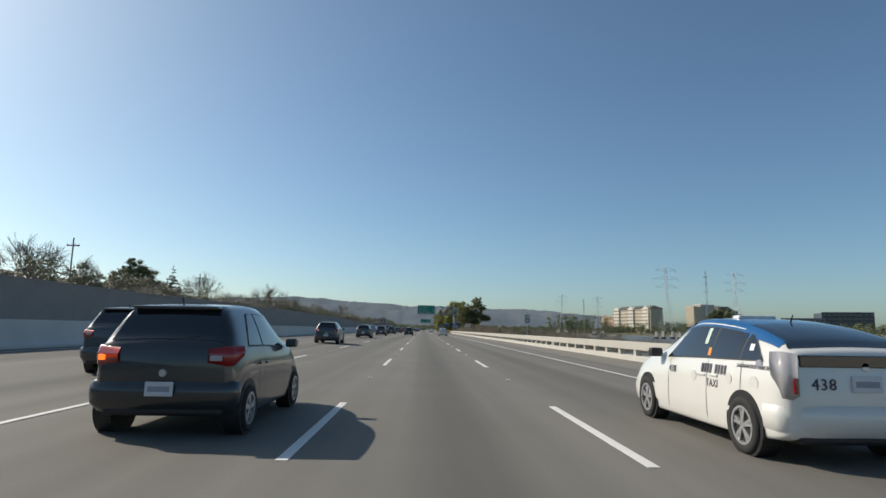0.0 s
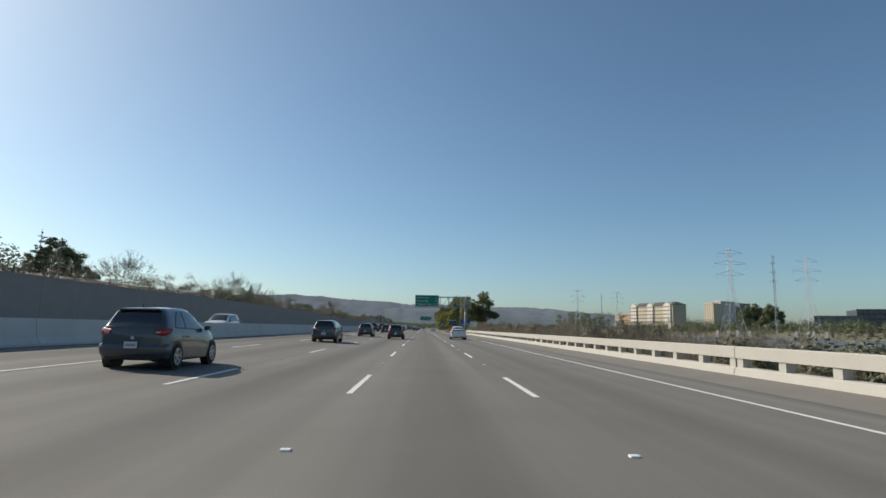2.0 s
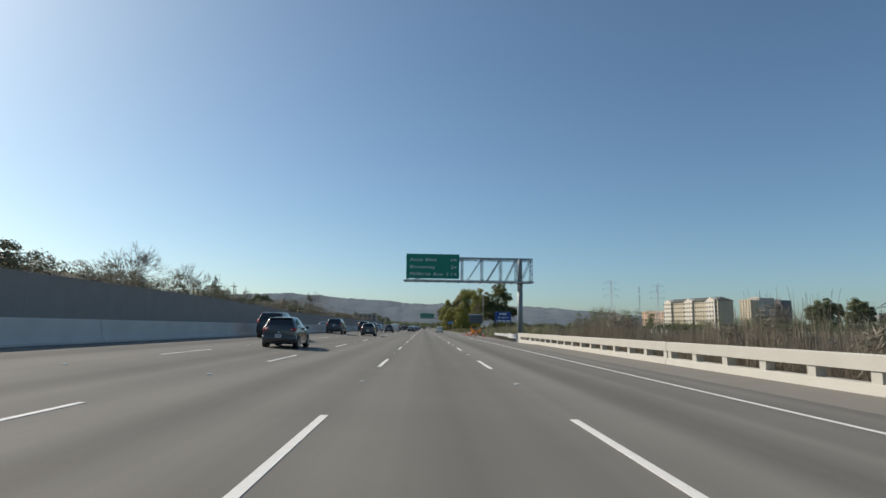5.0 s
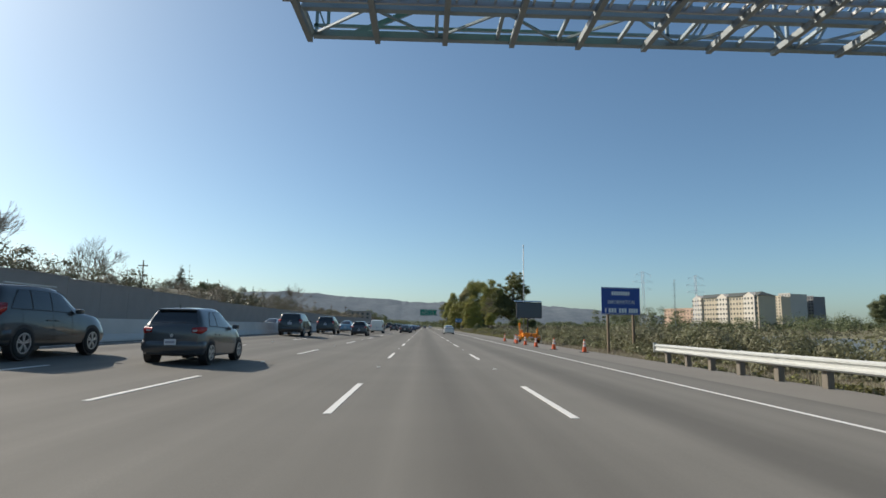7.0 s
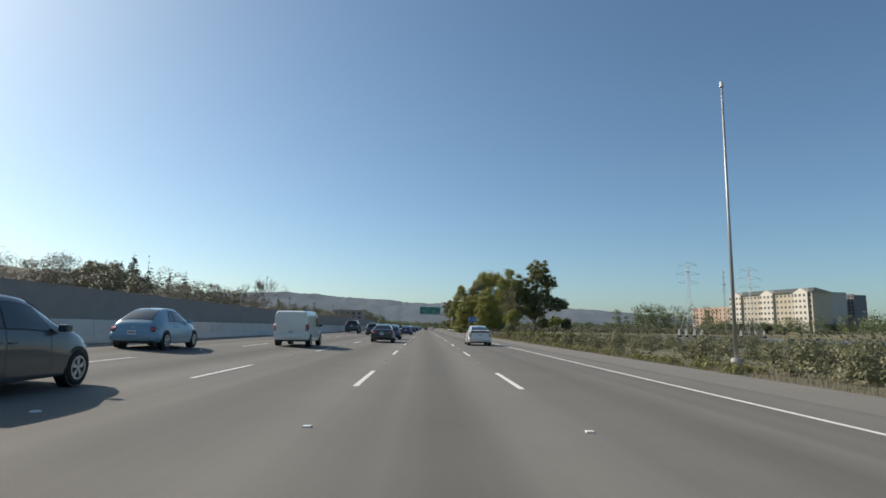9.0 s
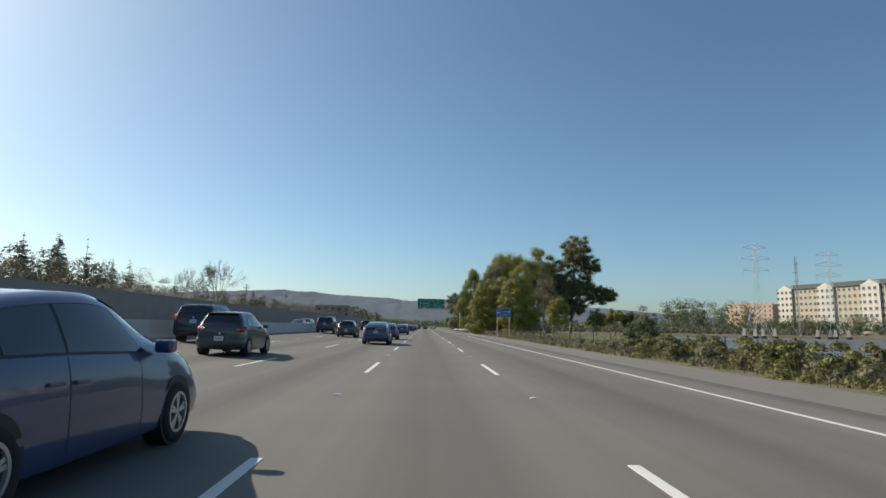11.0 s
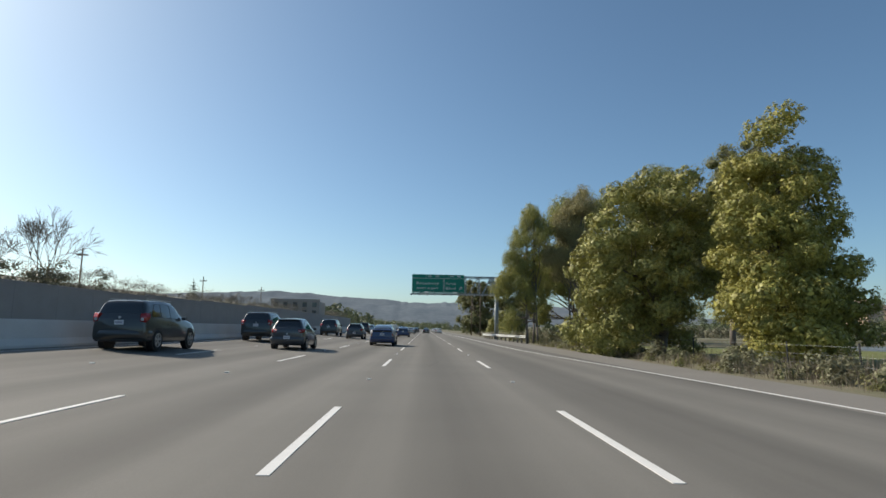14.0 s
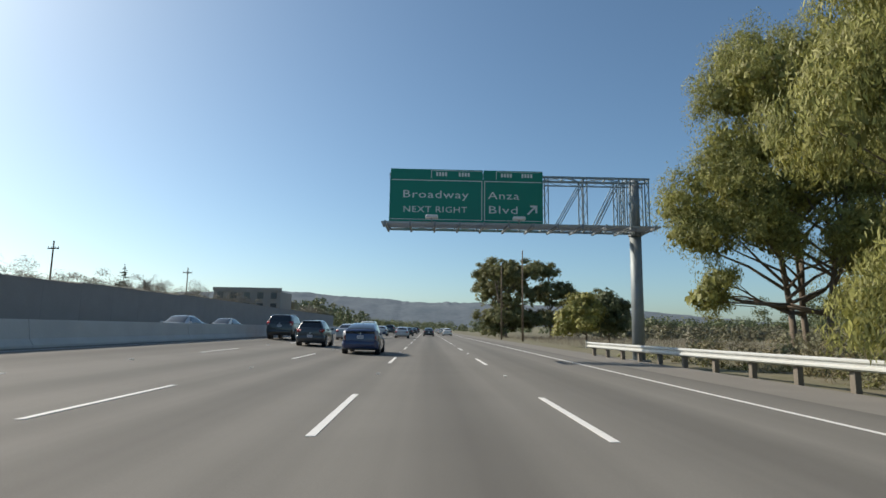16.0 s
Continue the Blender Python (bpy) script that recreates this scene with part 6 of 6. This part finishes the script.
    for k in (-1, 1):
        mid_x = abs(s.at(U(0.1, 4), 3.8).x) + 0.014
        outer = [(tail_x - tail_w, -0.012, z0 + 0.04, z1 - 0.02), (tail_x - 0.03, 0.0, z0, z1), (mid_x, 0.075, z0 + 0.01, z1 + 0.01), (side_x + 0.012, side_y, z0 + (z1 - z0) * 0.5, z1 + 0.005)]
        verts, faces = [], []
        for ox, oy, oz0, oz1 in outer:
            verts += [(k * ox, oy, oz0), (k * (ox + 0.012), oy - 0.01, (oz0 + oz1) / 2), (k * (ox - 0.01), oy + 0.01, oz1), (k * (ox - 0.12), oy + 0.12, oz1), (k * (ox - 0.12), oy + 0.12, oz0)]
        for i in range(3):
            for j in range(5):
                faces.append((i * 5 + j, i * 5 + (j + 1) % 5, i * 5 + 5 + (j + 1) % 5, i * 5 + 5 + j))
        faces += [(0, 1, 2, 3, 4), (19, 18, 17, 16, 15)]
        t = part("tail_light", mesh_from("tail_light", verts, faces, TAIL_CLEAR if lights == "clear" else TAIL_RED, True), None, c, "clear-lensed tall tail light" if lights == "clear" else "red tail light")
        h = (z1 - z0) * 0.38
        small = lit and k < 0
        inner = boxes((k * (tail_x - tail_w * (0.5 if small else 1.0) + 0.02), k * (tail_x - tail_w * (0.12 if small else 0.35)), -0.034, -0.008, z0 + 0.06, z0 + 0.04 + h), bevel=0.012)
        part("lens", inner, AMBER_LIT if lit and k < 0 else (TAIL_RED if lights == "clear" else TAIL_CLEAR), t, "lit orange-red lamp" if lit and k < 0 else "")
    wb = rows[0][2]
    zb = rows[0][1]
    # bumper that wraps round the corners
    verts, faces, m = [], [], 16
    wrap = min(0.46, axles[0] - wheel_r - 0.06)
    bx = max(r[2] for r in rows[:4]) + 0.008
    for i in range(m + 1):
        a = math.pi * i / m
        cx, sy = math.cos(a), math.sin(a)
        ox = bx * (abs(cx) ** 0.5) * (1 if cx > 0 else -1)
        oy = wrap - (wrap + 0.028) * sy ** 0.42
        for push, dz in ((-0.06, -0.06), (0.0, 0.0), (0.012, 0.12), (0.0, 0.23), (-0.07, 0.27)):
            verts.append((ox + push * cx, oy - push * sy, zb + dz))
    for i in range(m):
        for j in range(4):
            faces.append((i * 5 + j, i * 5 + j + 1, i * 5 + 6 + j, i * 5 + 5 + j))
    part("rear_bumper", mesh_from("rear_bumper", verts, faces, paint, True), None, c)
    part("lower_valance", boxes((-wb * 0.97, wb * 0.97, 0.03, 0.4, zb - 0.14, zb - 0.03), bevel=0.04), TRIM_BLACK, c)
    py = -0.055 if plate_z < zb + 0.3 else -0.002
    plate = part("number_plate", boxes((-0.155, 0.155, py - 0.022, py - 0.002, plate_z - 0.08, plate_z + 0.08), bevel=0.006), PLATE, c)
    bm = bmesh.new()
    box(bm, -0.12, 0.12, py - 0.0245, py - 0.02, plate_z - 0.03, plate_z + 0.03)
    part("plate_bar", bm, PLATE_INK, plate)
    part("emblem", tube(bmesh.new(), (0, 0.0, plate_z + 0.17), (0, -0.012, plate_z + 0.17), 0.045, 0.04, 16), ALLOY, c, "plain bright badge")
    if rear_band:
        part("rear_band", boxes((-wb * 0.93, wb * 0.93, -0.012, 0.04, rear_band[0], rear_band[1]), bevel=0.01), CAR_GLASS, c, "dark glass strip in the tailgate")
    if lip:
        part("spoiler", boxes((-0.5, 0.5, lip - 0.1, lip + 0.16, top_z - 0.085, top_z - 0.045), bevel=0.018), paint, c)
        part("wiper", bar(bmesh.new(), (0.0, 0.06, rows[1][7] + 0.02), (0.34, 0.1, rows[1][7] + 0.06), 0.018), TRIM_BLACK, c)
    if rack:
        for k in (-1, 1):
            part("roof_rail", bar(bmesh.new(), (k * 0.62, 0.5, top_z + 0.03), (k * 0.62, 2.4, top_z + 0.03), 0.03), ALLOY, c)
    # mirrors and front
    for k in (-1, 1):
        p = s.at(U(wind[1] - 0.35, 4), 4.1)
        part("mirror", boxes((k * (p.x + 0.02), k * (p.x + 0.2), p.y - 0.09, p.y + 0.06, p.z + 0.0, p.z + 0.13), bevel=0.03), TRIM_BLACK if paint in (PAINT_WHITE,) else paint, c)
    for k in (-1, 1):
        q = s.at(s.n - 1.2, 4.4)
        part("headlight", boxes((k * (q.x - 0.2), k * (q.x + 0.04), q.y - 0.12, q.y + 0.1, q.z - 0.12, q.z - 0.0), bevel=0.03), TAIL_CLEAR, c)
    ap = s.at(U(back_glass[1] + 0.12, 7), 6.99)
    part("antenna", tube(bmesh.new(), (0, ap.y, ap.z - 0.01), (0, ap.y - 0.06, ap.z + 0.09), 0.012, 0.006, 8), TRIM_BLACK, c)
    return c


def tyre_shape(r, w=0.2):
    bm = bmesh.new()
    prof = [(-w / 2, r * 0.62), (-w / 2, r * 0.9), (-w / 2 + 0.03, r * 0.985), (0, r), (w / 2 - 0.03, r * 0.985), (w / 2, r * 0.9), (w / 2 - 0.01, r * 0.66), (w / 2 - 0.06, r * 0.6)]
    n, rings = 32, []
    for i in range(n):
        a = 2 * math.pi * i / n
        rings.append([bm.verts.new((px, pr * math.cos(a), pr * math.sin(a))) for px, pr in prof])
    for i in range(n):
        for k in range(len(prof) - 1):
            bm.faces.new((rings[i][k], rings[i][k + 1], rings[(i + 1) % n][k + 1], rings[(i + 1) % n][k]))
    return bm


def rim_shape(r, w=0.2):
    bm = bmesh.new()
    tube(bm, (w / 2 - 0.1, 0, 0), (w / 2 - 0.075, 0, 0), r * 0.64, r * 0.64, 28)
    for i in range(28):
        a, b = 2 * math.pi * i / 28, 2 * math.pi * (i + 1) / 28
        bar(bm, (w / 2 - 0.03, r * 0.63 * math.cos(a), r * 0.63 * math.sin(a)), (w / 2 - 0.03, r * 0.63 * math.cos(b), r * 0.63 * math.sin(b)), 0.05, 0.03)
    for i in range(5):
        a = 2 * math.pi * i / 5 + 0.3
        for d in (-0.16, 0.16):
            bar(bm, (w / 2 - 0.03, 0.03 * math.cos(a), 0.03 * math.sin(a)), (w / 2 - 0.035, r * 0.62 * math.cos(a + d), r * 0.62 * math.sin(a + d)), 0.04, 0.035)
    tube(bm, (w / 2 - 0.06, 0, 0), (w / 2 - 0.015, 0, 0), 0.05, 0.04, 14)
    return bm


HY = dict(axles=(0.7, 3.4), wheel_r=0.31, back_glass=(0.12, 1.0), wind=(2.35, 3.35), sides=((0.4, 0.82), (0.86, 1.5), (1.54, 2.45)), lights="clear", tail=(0.66, 1.12), tail_w=0.1, plate_z=0.82, rear_band=(0.98, 1.1))
taxi = car("taxi", "white hybrid hatchback taxi with a blue roof and dark lettering", HYBRID, 4.42, 5.66, road_z(4.4), PAINT_WHITE, roof=PAINT_BLUE_ROOF, **HY)
sh = Shell(HYBRID)


SIDE = [sh.at(sh.u_of(1.5, 3), 2 + 2.4 * i / 60) for i in range(61)]


def side_x(z):
    return float(np.interp(z, [p.z for p in SIDE], [p.x for p in SIDE]))


def side_words(body, size, y, z, width, parent):
    """Letters laid on the curved left side of the car."""
    ob = lettering(body, size, INK, parent, 0, y, z, "lettering", -90, width=width, align="CENTER")
    m = ob.matrix_basis.copy()
    back = m.inverted()
    for v in ob.data.vertices:
        p = m @ v.co
        p.x = -side_x(p.z) - (0.006 if v.co.z > 0 else 0.002)
        v.co = back @ p
    return ob


def side_bars(count, size, y, z, span, parent):
    """Plain bars in place of letters, bent to the curved left side of the car."""
    for i in range(count):
        a = y + span / 2 - i * span / count
        verts, faces = [], []
        for j in range(7):
            zz = z + size * j / 6
            for yy in (a, a - span / count * 0.66):
                verts += [(-side_x(zz) - 0.006, yy, zz), (-side_x(zz) + 0.002, yy, zz)]
        for j in range(6):
            k = 4 * j
            faces += [(k, k + 2, k + 6, k + 4), (k + 1, k + 5, k + 7, k + 3), (k, k + 4, k + 5, k + 1), (k + 2, k + 3, k + 7, k + 6)]
        faces += [(0, 1, 3, 2), (24, 26, 27, 25)]
        part("lettering_bar", mesh_from("lettering_bar", verts, faces, INK), None, parent)


def side_sticker(y0, y1, v0, v1, material, parent, label):
    q = [(sh.u_of(y0, 4), v0), (sh.u_of(y1, 4), v0), (sh.u_of(y1 + 0.02, 5), v1), (sh.u_of(y0 + 0.02, 5), v1)]
    part("sticker", mesh_from("sticker", *sh.patch(mirrored(q), 0.009, 2, 3), material), None, parent, label)


side_sticker(1.66, 1.74, 4.42, 4.82, STICKER_PALE, taxi, "pale green window sticker")
side_sticker(1.5, 1.57, 4.16, 4.34, ORANGE, taxi, "small yellow warning sticker")
side_sticker(0.62, 0.7, 4.38, 4.58, SIGN_WHITE, taxi, "small white window sticker")
bp = sh.at(sh.u_of(0.42, 4), 3.95)
part("round_badge", tube(bmesh.new(), (-bp.x + 0.02, 0.44, bp.z), (-bp.x - 0.004, 0.44, bp.z), 0.06, 0.06, 20), PLATE_INK, taxi, "small round grey badge")
for hy in (1.0, 1.86):
    hp = sh.at(sh.u_of(hy, 4), 3.55)
    part("door_pull", tube(bmesh.new(), (-hp.x + 0.01, hy, hp.z), (-hp.x - 0.006, hy, hp.z), 0.07, 0.065, 20), PAINT_WHITE, taxi)
side_words("TAXI", 0.13, 1.38, 0.66, 0.27, taxi)
side_bars(4, 0.11, 1.53, 0.82, 0.28, taxi)
side_bars(4, 0.11, 1.19, 0.82, 0.28, taxi)
side_words("438", 0.14, 2.5, 0.76, 0.22, taxi)
side_words("SAN FRANCISCO TAXICAB", 0.06, 0.55, 0.93, 0.62, taxi)
lettering("438", 0.16, INK, taxi, -0.56, -0.008, 0.76, width=0.25)
part("roof_sign", boxes((-0.26, 0.26, 1.78, 1.96, 1.47, 1.55), bevel=0.035), PAINT_WHITE, taxi, "low white roof sign")
fp = sh.at(sh.u_of(0.5, 3), 3.45)
part("fuel_flap", tube(bmesh.new(), (-fp.x + 0.02, 0.5, fp.z), (-fp.x - 0.004, 0.5, fp.z), 0.085, 0.085, 24), PAINT_WHITE, taxi)

charcoal_hatch = car("hatchback", "small charcoal hatchback with red tail lights and a lit indicator", HATCH, -2.93, 6.68, road_z(-2.9), PAINT_BLACK, (0.5, 2.93), 0.28,
    back_glass=(0.07, 0.32), wind=(1.95, 2.83), sides=((0.58, 1.14), (1.2, 2.05)), tail=(0.8, 1.02), tail_w=0.25, plate_z=0.55, lit=True, lip=0.3)
grey_hatch = car("hatchback", "dark grey five-door hatchback with a black rear window", HATCH, -6.82, 93.2, road_z(-6.82), PAINT_GREY, (0.62, 3.0), 0.31,
    back_glass=(0.07, 0.32), wind=(1.95, 2.83), sides=((0.58, 1.14), (1.2, 2.05)), tail=(0.82, 1.0), tail_w=0.22, plate_z=0.6, lip=0.3)
black_suv = car("suv", "black sport utility vehicle with roof rails and a pale number plate", SUV, -10.3, 232.0, road_z(-10.3), PAINT_BLACK, (0.9, 3.72), 0.37,
    back_glass=(0.08, 0.29), wind=(2.45, 3.35), sides=((0.5, 1.2), (1.26, 1.95), (2.0, 2.6)), tail=(0.98, 1.3), tail_w=0.18, plate_z=0.98, rack=True)
blue_car = car("small_car", "pale blue rounded small car with a curved roof", BEETLE, -10.2, 262.5, road_z(-10.2), PAINT_PALE_BLUE, (0.75, 3.25), 0.31,
    back_glass=(0.22, 1.0), wind=(2.35, 3.12), sides=((1.1, 1.6), (1.66, 2.4)), tail=(0.62, 0.8), tail_w=0.18, plate_z=0.6)
white_van = car("delivery_van", "boxy white delivery van with twin rear doors", VAN, -6.95, 272.4, road_z(-6.95), PAINT_WHITE, (0.8, 3.65), 0.31,
    back_glass=(0.3, 0.34), wind=(2.95, 3.72), sides=((2.3, 2.35), (2.4, 3.05)), tail=(0.8, 1.2), tail_w=0.1, plate_z=0.78, lean_sides=0.0)
navy_hybrid = car("hybrid_hatchback", "navy blue hybrid hatchback with tall clear tail lights", HYBRID, -3.12, 349.4, road_z(-3.12), PAINT_NAVY, **HY)
white_hybrid = car("hybrid_hatchback", "white hybrid hatchback with tall clear tail lights", HYBRID, 4.1, 118.0, road_z(4.1), PAINT_WHITE, **HY)
SD = dict(axles=(0.98, 3.7), wheel_r=0.32, back_glass=(0.62, 1.15), wind=(2.5, 3.5), sides=((1.05, 1.7), (1.76, 2.65)), tail=(0.72, 0.92), tail_w=0.26, plate_z=0.7)
silver_sedan = car("sedan", "silver four-door sedan with red tail lights", SEDAN, -3.2, 512, road_z(-3.2), PAINT_SILVER, **SD)
black_sedan = car("sedan", "black four-door sedan far ahead in the lane", SEDAN, 0.4, 537, road_z(0.4), PAINT_BLACK, **SD)
white_sedan = car("sedan", "white four-door sedan far ahead near the edge line", SEDAN, 4.1, 550, road_z(4.1), PAINT_WHITE, **SD)
grey_suv = car("suv", "dark grey sport utility vehicle far ahead", SUV, -7.0, 547, road_z(-7), PAINT_GREY, (0.9, 3.72), 0.37,
    back_glass=(0.08, 0.29), wind=(2.45, 3.35), sides=((0.5, 1.2), (1.26, 1.95), (2.0, 2.6)), tail=(0.98, 1.3), tail_w=0.18, plate_z=0.98)
# more of the traffic in the left lanes and far ahead
TRAFFIC = ((grey_hatch, -6.82, (13.0, 41.0, 67.2, 120.5, 161.5, 203.0, 249.5, 317.0, 350.0, 409.4, 438.5, 471.5)),
           (black_suv, -10.3, (172.0, 200.5, 247.0, 323.5, 358.0, 401.0, 416.0, 443.5, 478.0)),
           (white_van, -6.95, (505.0,)), (blue_car, -10.2, (118.0, 490.0)), (navy_hybrid, -3.12, (300.0, 335.0, 379.5, 422.0, 465.0)), (charcoal_hatch, -2.95, (114.0,)), (white_hybrid, 4.15, (285.0,)),
           (silver_sedan, -6.9, (488.0, 524.0, 586.0)), (black_sedan, -3.2, (288.0, 540.0, 574.0, 640.0)), (white_sedan, -10.3, (520.0, 566.0, 612.0)), (silver_sedan, 0.4, (572.0, 628.0)),
           (white_sedan, 4.1, (590.0, 660.0)), (grey_suv, -3.2, (604.0,)), (silver_sedan, -10.3, (535.0, 650.0)))
for source, lane_x, places in TRAFFIC:
    for place_y in places:
        copy_thing(source, pose(lane_x + 0.15 * math.sin(place_y), place_y, road_z(lane_x)))
# the other carriageway, facing the camera
for kind, label, rows, x, y, paint in (("suv", "white sport utility vehicle on the opposite lanes", SUV, -17.5, 106, PAINT_WHITE), ("sedan", "grey sedan on the opposite lanes", SEDAN, -15.5, 226, PAINT_SILVER),
                                       ("sedan", "white sedan on the opposite lanes", SEDAN, -17.5, 257, PAINT_WHITE), ("sedan", "silver sedan on the opposite lanes", SEDAN, -16, 374, PAINT_SILVER),
                                       ("suv", "white utility vehicle high over the opposite lanes' barrier", SUV, -19.5, 396, PAINT_WHITE), ("sedan", "white sedan on the far lanes", SEDAN, -19.5, 452, PAINT_WHITE),
                                       ("sedan", "silver sedan on the far lanes", SEDAN, -16, 478, PAINT_SILVER), ("sedan", "pale sedan on the far lanes", SEDAN, -17, 489, PAINT_WHITE)):
    if kind == "suv":
        car("suv", label, rows, x, y, 0.45, paint, (0.9, 3.72), 0.37, turn=180, back_glass=(0.08, 0.29), wind=(2.45, 3.35), sides=((0.5, 1.2), (1.26, 1.95), (2.0, 2.6)), tail=(0.98, 1.3), tail_w=0.18, plate_z=0.98)
    else:
        car("sedan", label, rows, x, y, 0.45, paint, turn=180, **SD)
